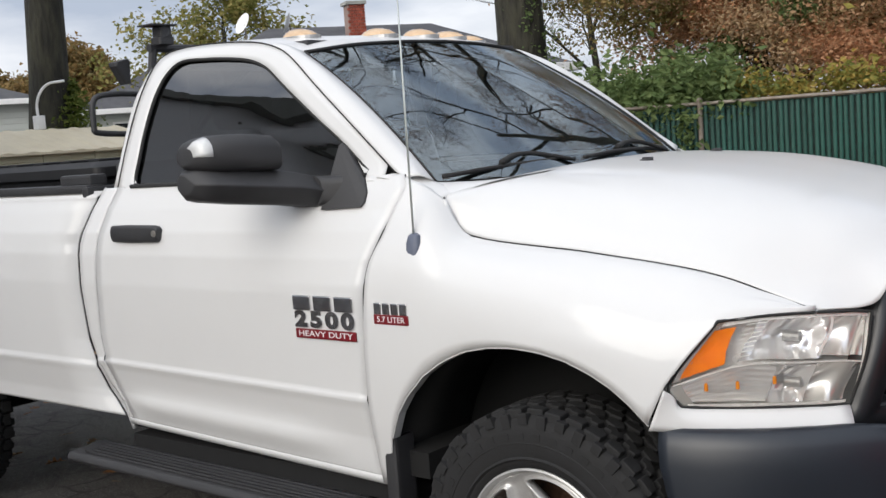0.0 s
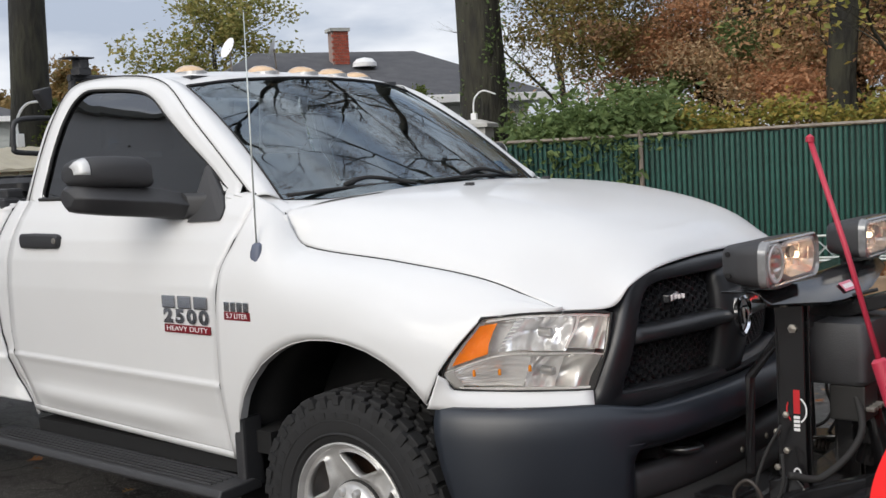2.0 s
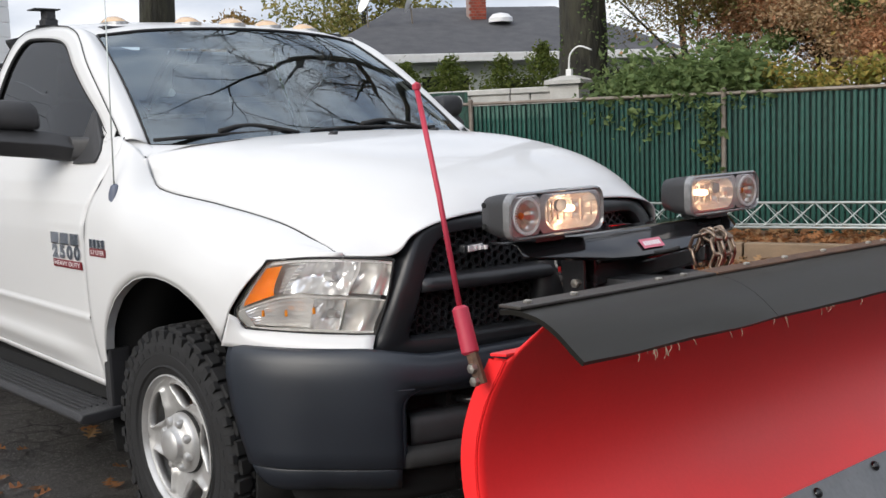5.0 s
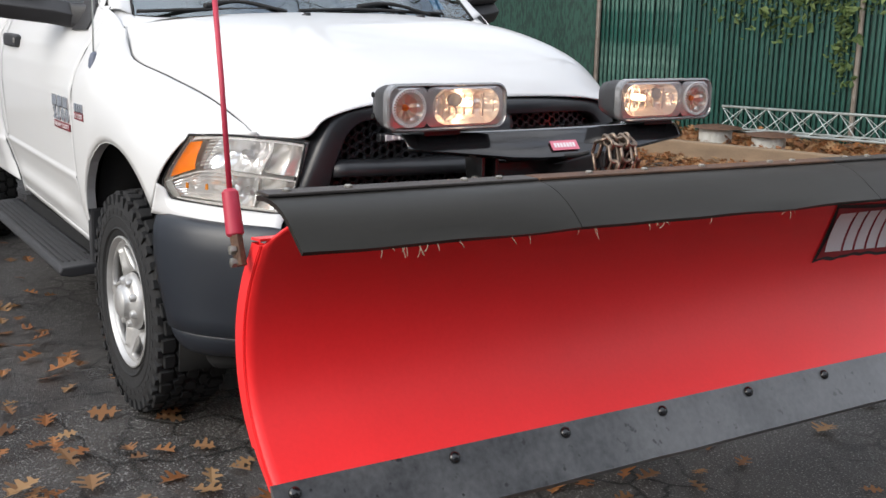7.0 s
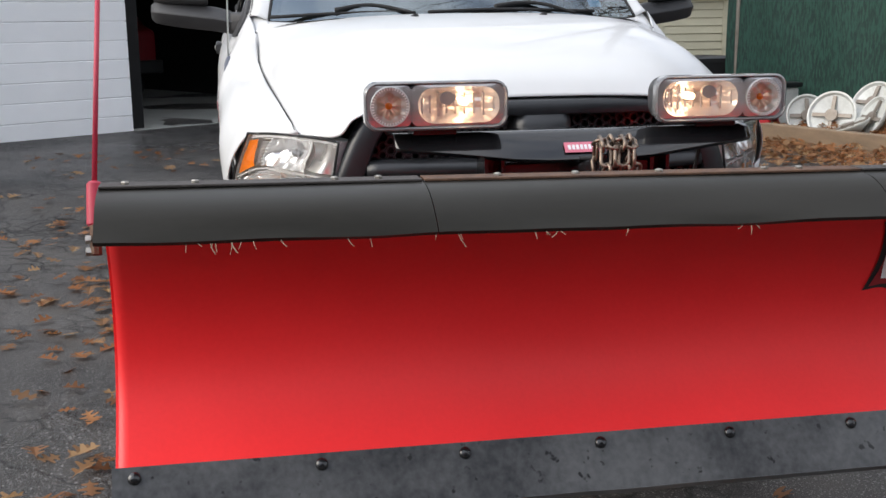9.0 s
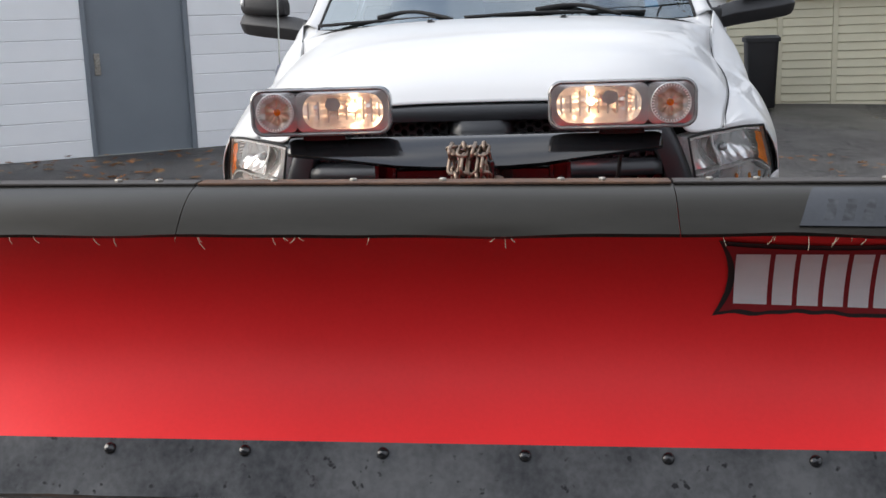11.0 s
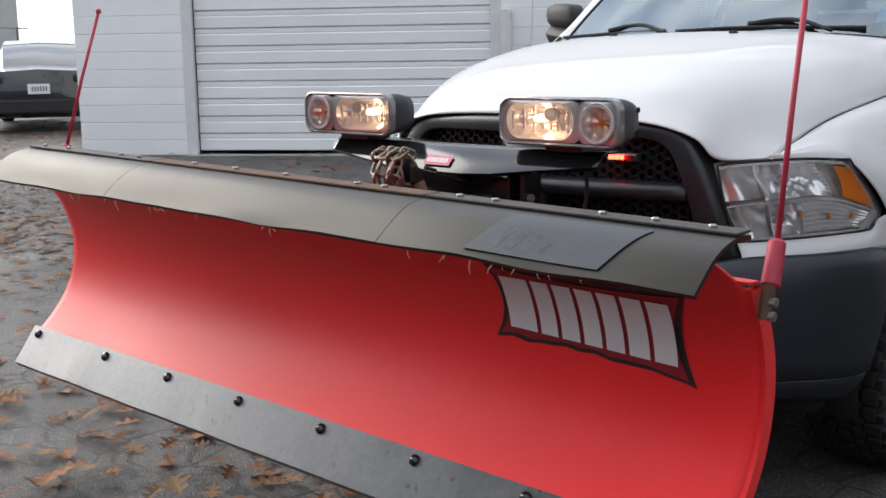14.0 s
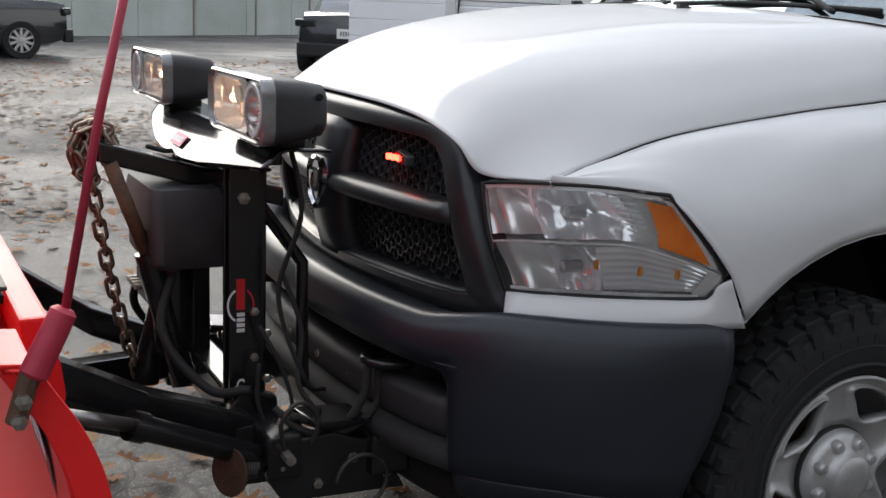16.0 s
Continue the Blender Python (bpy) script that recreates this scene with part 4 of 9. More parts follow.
sheet("roof", patch(full[:6], 36, 48), WHITE, truck, thick=0.005)
# rear wall of the cab with its window opening
for s in (1, -1):
    q = patch([[(x, s * y, z) for x, y, z in r[2:]] for r in ROOF[5:]], 16, 12)
    sheet("cab_back", q, WHITE, truck, thick=0.005)
sheet("cab_back", patch([[(x, y, z) for x, y, z in full[5]][2:7], [(-1.965, y, 1.895) for y in (-.47, -.24, 0, .24, .47)]], 4, 12), WHITE, truck, thick=0.005)
sheet("cab_back", patch([[(-2.01, y, 1.55) for y in (-.47, 0, .47)], [(-2.02, y, 1.0) for y in (-.47, 0, .47)]], 4, 8), WHITE, truck, thick=0.005)
sheet("cab_back", patch([[(-2.02, y, 1.44) for y in (-.9, 0, .9)], [(-2.02, y, .55) for y in (-.9, 0, .9)]], 4, 8), WHITE, truck, thick=0.005)
rw = sheet("rear_window", patch([[(-1.985, y, 1.88) for y in (-.48, 0, .48)], [(-2.012, y, 1.54) for y in (-.48, 0, .48)]], 2, 4), GLASS, truck)
rw.visible_shadow = False
# corner behind the door
both("rear_pillar", patch([[(-1.925, side_y(1.44), 1.44), (-1.90, side_y(1.75), 1.75), (-1.875, side_y(1.87), 1.87), (-1.83, side_y(1.925), 1.925)],
                           [(-1.955, .90, 1.44), (-1.945, side_y(1.72) - 0.01, 1.72), (-1.935, .735, 1.83), (-1.90, .70, 1.895)]], 6, 20), WHITE, thick=0.006)


# ---- front end: grille, bumper, headlamps ----
def grille_x(y, z):
    return 0.845 - 0.28 * y * y - 0.93 * (z - 0.95) ** 2


GR_OUT = [(0, 1.168), (.20, 1.167), (.34, 1.163), (.44, 1.158), (.505, 1.149), (.554, 1.124), (.585, 1.078), (.613, 1.017), (.639, .95), (.660, .88), (.676, .815), (.690, .762), (.60, .734), (.40, .724), (0, .722)]
GR_IN = [(0, 1.116), (.18, 1.116), (.32, 1.115), (.41, 1.112), (.462, 1.100), (.497, 1.072), (.519, 1.034), (.540, .985), (.556, .93), (.570, .875), (.580, .82), (.572, .792), (.50, .788), (.34, .786), (0, .784)]


def grille_ring(pts):
    half = [spline([(0, y, z) for y, z in pts], i / 40) for i in range(41)]
    return [(p.y, p.z) for p in half] + [(-p.y, p.z) for p in reversed(half[1:-1])]


def build_grille():
    o, i = grille_ring(GR_OUT), grille_ring(GR_IN)
    def between(k):
        return [(a[0] * (1 - k) + b[0] * k, a[1] * (1 - k) + b[1] * k) for a, b in zip(o, i)]
    rings = [[(grille_x(y, z) + dx, y, z) for y, z in between(k)] for k, dx in ((0, -0.05), (0, 0.004), (0.05, 0.015), (0.14, 0.021), (0.30, 0.022), (0.72, 0.015), (0.90, 0.010), (0.98, 0.002), (1.0, -0.008), (1.0, -0.07))]
    g = part("grille", loft(rings, True, False), GRILLE, truck, "matt black crossbar grille with honeycomb mesh", smooth=True)
    # backing sheet, near-black in place of the shade behind the mesh
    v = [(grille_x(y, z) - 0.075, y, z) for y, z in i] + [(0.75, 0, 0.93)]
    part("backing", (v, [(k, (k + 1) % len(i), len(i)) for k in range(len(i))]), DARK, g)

    def bar(path, h, name):
        rr = []
        for y, z in path:
            x = grille_x(y, z)
            rr.append([(x - 0.06, y, z - h), (x + 0.002, y, z - h), (x + 0.012, y, z - h * 0.75), (x + 0.014, y, z - h * 0.2), (x + 0.006, y, z + h * 0.55), (x - 0.016, y, z + h * 0.95), (x - 0.06, y, z + h)])
        part(name, loft(rr), GRILLE, g, smooth="all")
    bar([(y, 0.962) for y in [-0.552 + 1.104 * k / 30 for k in range(31)]], 0.026, "crossbar")
    bar([(y, 0.768 + 0.008 * abs(y)) for y in [-0.572 + 1.144 * k / 30 for k in range(31)]], 0.027, "lower_bar")
    rr = []
    for z in [0.76 + 0.36 * k / 12 for k in range(13)]:
        x = grille_x(0, z)
        rr.append([(x - 0.06, -0.105, z), (x - 0.006, -0.085, z), (x + 0.013, -0.055, z), (x + 0.015, 0.0, z), (x + 0.013, 0.055, z), (x - 0.006, 0.085, z), (x - 0.06, 0.105, z)])
    part("upright_bar", loft(rr), GRILLE, g, smooth="all")
    # honeycomb
    cells = []
    s = 0.0165
    for a in range(-36, 37):
        for b in range(-11, 13):
            y, z = a * s * 1.5, 0.94 + (b + 0.5 * (a % 2)) * s * 1.732
            lim = lerp(z, [(0.79, .585), (0.9, .568), (1.0, .53), (1.05, .495), (1.115, .43)])
            if not (0.79 < z < 1.112 and 0.05 < abs(y) < lim):
                continue
            x = grille_x(y, z) - 0.045
            ring = []
            for r, dx in ((s * 0.98, 0.0), (s * 0.98, -0.02), (s * 0.72, -0.02), (s * 0.72, 0.0)):
                ring.append([(x + dx, y + r * math.cos(k * math.pi / 3), z + r * math.sin(k * math.pi / 3)) for k in range(6)])
            cells.append(loft(ring + ring[:1], True, False))
    tagged(part("honeycomb_mesh", join(*cells), GRILLE, g), kind="stuff")
    # emblem: a chrome shield with a plain boss
    sh = [(0, .066), (.036, .063), (.054, .036), (.051, -.010), (.033, -.051), (0, -.074), (-.033, -.051), (-.051, -.010), (-.054, .036), (-.036, .063)]
    e = part("emblem", loft([[(0.866 + dx, y * k, 0.952 + z * k) for y, z in sh] for dx, k in ((-0.02, 1), (0.004, 1), (0.010, 0.86), (0.002, 0.78))]), CHROME, truck, "chrome shield emblem", smooth=True)
    part("emblem_boss", loft([[(0.866 + dx, y * k, 0.955 + z * k) for y, z in ((-.022, .03), (.022, .03), (.018, -.01), (.008, -.034), (-.008, -.034), (-.018, -.01))] for dx, k in ((0.0, 1), (0.014, 0.8), (0.018, 0.4))]), CHROME, e, smooth=True)
    for sgn in (-1, 1):
        b = part("strobe_lamp", moved(box(-0.012, 0.012, -0.055, 0.055, -0.013, 0.013), pose(0.785, sgn * 0.36, 1.058, 0, 0, sgn * -14)), GRILLE, truck, "small red warning strobe in the grille" if sgn > 0 else "small unlit warning strobe in the grille", bevel=0.006)
        part("strobe_lens", moved(box(-0.004, 0.014, -0.042, 0.042, -0.010, 0.010), pose(0.787, sgn * 0.355, 1.058, 0, 0, sgn * -14)), REDLENS if sgn > 0 else STROBEOFF, b, "red lens" if sgn > 0 else "clear lens", bevel=0.003)
        for k in range(3):
            part("strobe_led", moved(box(-0.006, 0.006, -0.0055, 0.0055, -0.0065, 0.0065), pose(0.812 - 0.005 * k, sgn * (0.325 + 0.017 * k), 1.058, 0, 0, sgn * -14)), STROBE if sgn > 0 else STROBEOFF, b)


STROBE = lamp_glow("lit_red_strobe", (1.0, 0.03, 0.015), 16.0)
STROBEOFF = material("clear_unlit_strobe", (0.75, 0.72, 0.72), (0.6, 0.55, 0.55), 0.15, scale=60)
REDLENS = material("red_lamp_lens", (0.45, 0.006, 0.008), (0.36, 0.004, 0.006), 0.15)
build_grille()

BUMP = [(.318, .966), (.40, .955), (.50, .922), (.60, .868), (.69, .800), (.765, .728), (.815, .655), (.855, .55), (.885, .40), (.905, .20), (.912, 0)]


def bump_ring(off, z, lean=0.0):
    half = [spline([(x, y, 0) for x, y in BUMP], i / 30) for i in range(31)]
    out = []
    for i, p in enumerate(half):
        a, b = half[max(i - 1, 0)], half[min(i + 1, 30)]
        t = (b - a).normalized()
        nrm = Vector((-t.y, t.x, 0))
        if nrm.x < 0:
            nrm = -nrm
        if i < 4:
            nrm = Vector((0.1, 1, 0)).normalized().lerp(nrm, i / 4)
        back = lean * max(0.0, 1 - i / 10)
        out.append((p.x + nrm.x * off + back, p.y + nrm.y * off, z))
    return out


def build_bumper():
    # near-black box paints the shade inside the bumper's opening
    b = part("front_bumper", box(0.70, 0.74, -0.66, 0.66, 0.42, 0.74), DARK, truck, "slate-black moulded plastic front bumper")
    def across(rows):
        rows = [r + [(x, -y, z) for x, y, z in reversed(r[:-1])] for r in rows]
        n = len(rows[0])
        return [p for r in rows for p in r], [(i * n + k, i * n + k + 1, (i + 1) * n + k + 1, (i + 1) * n + k) for i in range(len(rows) - 1) for k in range(n - 1)]

    def dip(ring, amount):
        """The top ledge sinks a little towards the middle."""
        return [(x, y, z - amount * min(max((0.74 - y) / 0.14, 0), 1)) for x, y, z in ring]
    def net(rows):
        n = len(rows[0])
        return [p for r in rows for p in r], [(i * n + k, i * n + k + 1, (i + 1) * n + k + 1, (i + 1) * n + k) for i in range(len(rows) - 1) for k in range(n - 1)]
    # the ledge and upper face run right across under the grille
    prof = [(-0.10, .768, 0, .028), (-0.03, .785, 0, .028), (-0.008, .788, 0, .028), (0.006, .779, 0, .026), (0.019, .748, 0.002, .02), (0.025, .70, 0.006, .006), (0.0255, .665, 0.015, 0)]
    top = len(prof)
    # each end goes on as one smooth face down to a seam, with a rounded valance below
    prof += [(0.0255, .650, .018, 0), (0.0255, .632, .022, 0), (0.0252, .614, .026, 0), (0.025, .60, .03, 0), (0.021, .54, .05, 0), (0.015, .48, .075, 0), (0.011, .431, .094, 0), (0.005, .427, .096, 0)]
    rows = [dip(bump_ring(o, z, l), d) for o, z, l, d in prof]
    # the opening's upper corners are round
    for r in rows[top - 1:]:
        k = min(max((r[17][2] - .605) / .060, 0.0), 1.0)
        a, c = Vector(r[17]), Vector(r[19])
        r[17] = tuple(a.lerp(c, 0.85 * (1 - math.sqrt(1 - k * k))))
        r[18] = tuple(Vector(r[17]).lerp(c, 0.5))
    full = [r + [(x, -y, z) for x, y, z in reversed(r[:-1])] for r in rows]
    n = len(full[0])
    f = [(i * n + k, i * n + k + 1, (i + 1) * n + k + 1, (i + 1) * n + k) for i in range(len(full) - 1) for k in range(n - 1) if i < top - 1 or k < 17 or k >= n - 18]
    sheet("bumper_face", ([p for r in full for p in r], f), BLACKPLASTIC, b, thick=0.006)
    edge = [[r[17], tuple(Vector(r[17]) + Vector((-0.004, -0.012, 0))), tuple(Vector(r[17]) + Vector((-0.014, -0.023, 0))), tuple(Vector(r[17]) + Vector((-0.032, -0.030, 0))), tuple(Vector(r[17]) + Vector((-0.10, -0.034, 0)))] for r in rows[top - 1:]]
    low = [(0.001, .424, .097, 0), (0.003, .419, .099, 0), (-0.004, .395, .112, 0), (-0.018, .370, .132, 0), (-0.040, .352, .155, 0), (-0.08, .345, .175, 0)]
    ends = []
    for o, z, l, d in low:
        a = bump_ring(o, z, l)
        ends.append(a[:17] + [tuple(Vector(a[17]) + Vector((-0.004, 0.004, 0))), tuple(Vector(a[17]) + Vector((-0.022, -0.006, 0))), tuple(Vector(a[17]) + Vector((-0.07, -0.008, 0)))])
    for name, m in (("bumper_valance", ends), ("opening_edge", edge)):
        for q in (net(m), mirrored(net(m))):
            sheet(name, q, BLACKPLASTIC, b, thick=0.006)
    lo = [(-0.10, .632, 0), (-0.05, .636, 0), (-0.012, .642, 0), (0.008, .650, 0), (0.020, .660, 0), (0.0245, .670, 0)]
    sheet("opening_brow", across([bump_ring(o, z, l)[16:] for o, z, l in lo]), BLACKPLASTIC, b, thick=0.006)
    lo = [(-0.10, .47, 0), (-0.02, .478, 0), (0.006, .465, 0), (0.008, .43, 0), (-0.02, .415, 0), (-0.10, .41, 0)]
    sheet("lower_beam", across([bump_ring(o, z, l)[17:] for o, z, l in lo]), GAP, b, thick=0.006)
    for s in (1, -1):
        part("tow_hook", tube([spline([(0.74, s * 0.47, 0.602), (0.84, s * 0.465, 0.602), (0.885, s * 0.44, 0.602), (0.89, s * 0.40, 0.602), (0.85, s * 0.37, 0.602), (0.74, s * 0.36, 0.602)], i / 20) for i in range(21)], 0.013, 8), BLACKSTEEL, b, "black steel tow hook", smooth="all")
    # inset panel below the tow hooks, with the heads of its bolts
    pan = [(-0.09, .575, 0), (-0.040, .573, 0), (-0.026, .566, 0), (-0.020, .548, 0), (-0.022, .50, 0), (-0.04, .47, 0)]
    cp = sheet("centre_panel", across([bump_ring(o, z, l)[18:] for o, z, l in pan]), MIRRORBLACK, b, thick=0.006)
    for y in (-0.27, -0.10, 0.10, 0.27):
        part("panel_bolt", revolve([(0.011, 0.0), (0.010, 0.006), (0.0, 0.008)], (0.892 - 0.25 * y * y, y, .522), "x", 8), BOLT, cp)
    # air dam under the ends, its black put in for the shade there
    dam = [bump_ring(o, z, l)[2:] for o, z, l in ((-0.07, .40, .14), (-0.07, .36, .16), (-0.08, .32, .18), (-0.10, .295, .20))]
    dam = [r + [(x, -y, z) for x, y, z in reversed(r[:-1])] for r in dam]
    n = len(dam[0])
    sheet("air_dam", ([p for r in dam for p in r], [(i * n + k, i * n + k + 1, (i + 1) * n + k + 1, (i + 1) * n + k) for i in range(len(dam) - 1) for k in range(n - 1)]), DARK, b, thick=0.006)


build_bumper()

LAMP_NET = [
    [(.457, .905, 1.053), (.555, .832, 1.060), (.645, .752, 1.058), (.70, .682, 1.052), (.735, .634, 1.044)],
    [(.345, .957, .900), (.505, .876, .955), (.612, .790, .952), (.685, .707, .945), (.724, .654, .935)],
    [(.367, .938, .840), (.46, .868, .829), (.56, .790, .823), (.64, .725, .819), (.69, .678, .818)],
]


def lamp_at(u, v, inset=0.0):
    """A point behind the lens: u from the outer end to the grille, v from top to bottom."""
    p = spline([tuple(spline(r, u)) for r in LAMP_NET], v)
    return (p.x - 0.62 * inset, p.y - 0.55 * inset, p.z)


def lamp_sheet(u0, u1, v0, v1, inset, nu=10, nv=6, wave=None):
    v = []
    for i in range(nu + 1):
        for k in range(nv + 1):
            a, b = u0 + (u1 - u0) * i / nu, v0 + (v1 - v0) * k / nv
            v.append(lamp_at(a, b, inset + (wave(i / nu, k / nv) if wave else 0)))
    return v, [(i * (nv + 1) + k, i * (nv + 1) + k + 1, (i + 1) * (nv + 1) + k + 1, (i + 1) * (nv + 1) + k) for i in range(nu) for k in range(nv)]


def build_headlamp(s):
    def q(vf):
        return vf if s > 0 else mirrored(vf)

    def skew(vf_rows, inset, wave=0.0):
        """A sheet whose inner and outer edges slant: rows of (v, u0, u1)."""
        v = [lamp_at(u0 + (u1 - u0) * i / 10, vv, inset + wave * math.sin(i * 2.1) * math.sin(vv * 40)) for vv, u0, u1 in vf_rows for i in range(11)]
        return v, [(k * 11 + i, k * 11 + i + 1, (k + 1) * 11 + i + 1, (k + 1) * 11 + i) for k in range(len(vf_rows) - 1) for i in range(10)]
    h = part("headlamp", q(lamp_sheet(0, 1, 0, 1, 0.085, 10, 6)), LAMPGREY, truck, "clear headlamp with an amber corner reflector", smooth="all")
    rim = [lamp_at(i / 20, 0.0, 0) for i in range(21)] + [lamp_at(1, i / 8, 0) for i in range(1, 9)] + [lamp_at(1 - i / 20, 1, 0) for i in range(1, 21)] + [lamp_at(0, 1 - i / 8, 0) for i in range(1, 8)]
    back = [(x - 0.055, y - 0.048, z) for x, y, z in rim]
    part("housing", q(loft([rim, back], True, False)), LAMPGREY, h, smooth=True)
    part("gasket", q(tube(rim + rim[:2], 0.0040, 6, False)), GAP, h, smooth="all")
    # facetted beam reflector, plain inner walls, fluted lower row
    part("beam_reflector", q(lamp_sheet(0.24, 0.62, 0.06, 0.53, 0.020, 26, 12, lambda a, b: 0.055 * (1 - (2 * a - 1) ** 2) * (1 - (2 * b - 1) ** 2) + 0.0035 * math.sin(a * 31) + 0.004 * math.sin(b * 13 + 4 * a))), REFLECTOR, h, smooth=True)
    part("inner_reflector", q(lamp_sheet(0.63, 0.985, 0.05, 0.50, 0.014, 12, 10, lambda a, b: 0.034 * (1 - a) * (1 - (2 * b - 1) ** 2) + 0.010 * math.sin(a * 7 + 2 * b))), SATINCHROME, h, smooth=True)
    part("inner_reflector", q(lamp_sheet(0.63, 0.985, 0.57, 0.96, 0.014, 12, 10, lambda a, b: 0.034 * (1 - a) * (1 - (2 * b - 1) ** 2) + 0.010 * math.sin(a * 7 + 2 * b))), SATINCHROME, h, smooth=True)
    part("low_reflector", q(lamp_sheet(0.42, 0.62, 0.59, 0.96, 0.018, 20, 10, lambda a, b: 0.05 * (1 - (2 * a - 1) ** 2) * (1 - (2 * b - 1) ** 2) + 0.003 * math.sin(a * 17 + 6 * b) + 0.002 * math.sin(b * 19))), REFLECTOR, h, smooth=True)
    part("marker_reflector", q(lamp_sheet(0.05, 0.42, 0.60, 0.95, 0.020, 30, 24, lambda a, b: 0.018 * (1 - (2 * a - 1) ** 4) + 0.0011 * math.sin(b * 40) + 0.004 * math.sin(a * 12))), REFLECTOR, h, smooth=True)
    part("fin", q(skew([(0.548, 0.02, 0.985), (0.566, 0.02, 0.985)], 0.006)), LAMPGREY, h, smooth=True)
    part("fin", q(lamp_sheet(0.04, 0.96, 0.955, 0.985, 0.008, 20, 2)), LAMPGREY, h, smooth=True)
    part("fin", q(lamp_sheet(0.05, 0.98, 0.022, 0.060, 0.007, 20, 2)), LAMPGREY, h, smooth=True)
    part("corner_filler", q(skew([(0.56 + 0.07 * k, 0.012, 0.050 + 0.004 * k) for k in range(7)], 0.010)), SATINCHROME, h, smooth=True)
    part("corner_filler", q(skew([(0.05 + 0.08 * k, 0.020, 0.052) for k in range(7)], 0.012)), SATINCHROME, h, smooth=True)
    part("upright_fin", q(skew([(0.05 + 0.09 * k, 0.615 + 0.015 * math.sin(k), 0.635 + 0.015 * math.sin(k)) for k in range(6)], 0.012)), LAMPGREY, h, smooth=True)
    for k in range(8):
        v0 = 0.08 + k * 0.054
        part("louvre", q(skew([(v0, 0.170 + 0.10 * v0, 0.275), (v0 + 0.014, 0.170 + 0.10 * v0, 0.275)], 0.012)), TRIMWHITE, h)
    part("amber_reflector", q(skew([(0.085 + 0.42 * k / 8, 0.034 + 0.006 * k / 8, 0.130 + 0.060 * k / 8) for k in range(9)], 0.010, 0.003)), AMBER, h, "amber corner reflector", smooth="all")
    for u, v_ in ((0.14, 0.74), (0.27, 0.78), (0.43, 0.74)):
        part("bulb", q(revolve([(0.0, 0.012), (0.004, 0.010), (0.005, 0.004), (0.005, -0.008)], lamp_at(u, v_, 0.014), "z", 10)), AMBERBULB, h, "small amber bulb", smooth=True)
    part("bulb", q(revolve([(0.0, 0.045), (0.012, 0.04), (0.014, 0.0)], lamp_at(0.44, 0.30, 0.070), "x", 12)), SATIN, h, smooth=True)
    part("bulb", q(revolve([(0.0, 0.045), (0.012, 0.04), (0.014, 0.0)], lamp_at(0.53, 0.78, 0.060), "x", 12)), SATIN, h, smooth=True)
    lens = part("lens", q(lamp_sheet(0, 1, 0, 1, -0.002, 24, 14)), LENS, h, "clear plastic lens", smooth="all")
    lens.visible_shadow = False


AMBERBULB = material("amber_bulb", (0.85, 0.30, 0.02), (0.75, 0.22, 0.01), 0.2)
for s in (-1, 1):
    build_headlamp(s)


# ---- wheels ----
def lug(turn, outline, r0, r1):
    """A tread block: an outline of (along, across) wrapped on the tyre from radius r0 to r1, with a slight taper."""
    ca, cy = sum(p[0] for p in outline) / len(outline), sum(p[1] for p in outline) / len(outline)
    rings = []
    for r, k in ((r0, 1.06), (r1 - 0.003, 1.0), (r1, 0.90)):
        ring = []
        for a, y in outline:
            q = turn + (ca + (a - ca) * k) / r1
            ring.append((r * math.sin(q), cy + (y - cy) * k, r * math.cos(q)))
        rings.append(ring)
    v, f = loft(rings, True, False)
    n = len(outline)
    return v, f + [tuple(range(2 * n, 3 * n))]


def wheel_disc(s, holes=5):
    """The pressed wheel face: one sector round each rounded three-cornered hole, the hole's rim raised and the spoke sunk."""
    corner = [(0, 0.134), (6, 0.139), (14, 0.160), (22, 0.188), (22.5, 0.200), (12, 0.207), (0, 0.209), (-12, 0.207), (-22.5, 0.200), (-22, 0.188), (-14, 0.160), (-6, 0.139)]
    first = 150.0 if s < 0 else 45.0
    cu, cr = 0.0, 0.180
    half, lo, hi = 180.0 / holes, 0.090, 0.224
    n = 48
    loop = [(p.x, p.y) for p in smooth_loop([(u * 0.003, r, 0) for u, r in corner], n)]
    loop = [(u / 0.003, r) for u, r in loop]
    edge = []
    for u, r in loop:
        du, dr = (u - cu) / half, (r - cr) / ((hi - cr) if r > cr else (cr - lo))
        k = 1.0 / max(abs(du), abs(dr), 1e-6)
        edge.append((cu + du * k * half, cr + dr * k * ((hi - cr) if r > cr else (cr - lo))))

    def height(r):
        return lerp(r, [(0.090, 0.066), (0.11, 0.079), (0.14, 0.090), (0.18, 0.096), (0.21, 0.100), (0.224, 0.106)])
    prof = [(0.0, -0.022), (0.0, -0.004), (0.05, 0.006), (0.13, 0.010), (0.24, 0.006), (0.36, -0.003), (0.55, -0.008), (0.8, -0.008), (1.0, -0.008)]
    v, f = [], []
    for h in range(holes):
        mid = first + 360.0 / holes * h
        rings = []
        for t, dz in prof:
            ring = []
            for (u0, r0), (u1, r1) in zip(loop, edge):
                u, r = u0 + (u1 - u0) * t, r0 + (r1 - r0) * t
                fade = min(1.0, max(0.0, (0.222 - r) / 0.016)) * min(1.0, max(0.0, (r - 0.092) / 0.02)) if t > 0.3 else 1.0
                a = radians(mid + u)
                ring.append((r * math.cos(a), s * (height(r) + dz * fade), r * math.sin(a)))
            rings.append(ring)
        q = loft(rings, True, False)
        k = len(v)
        v += q[0]
        f += [tuple(i + k for i in face) for face in q[1]]
    return v, f


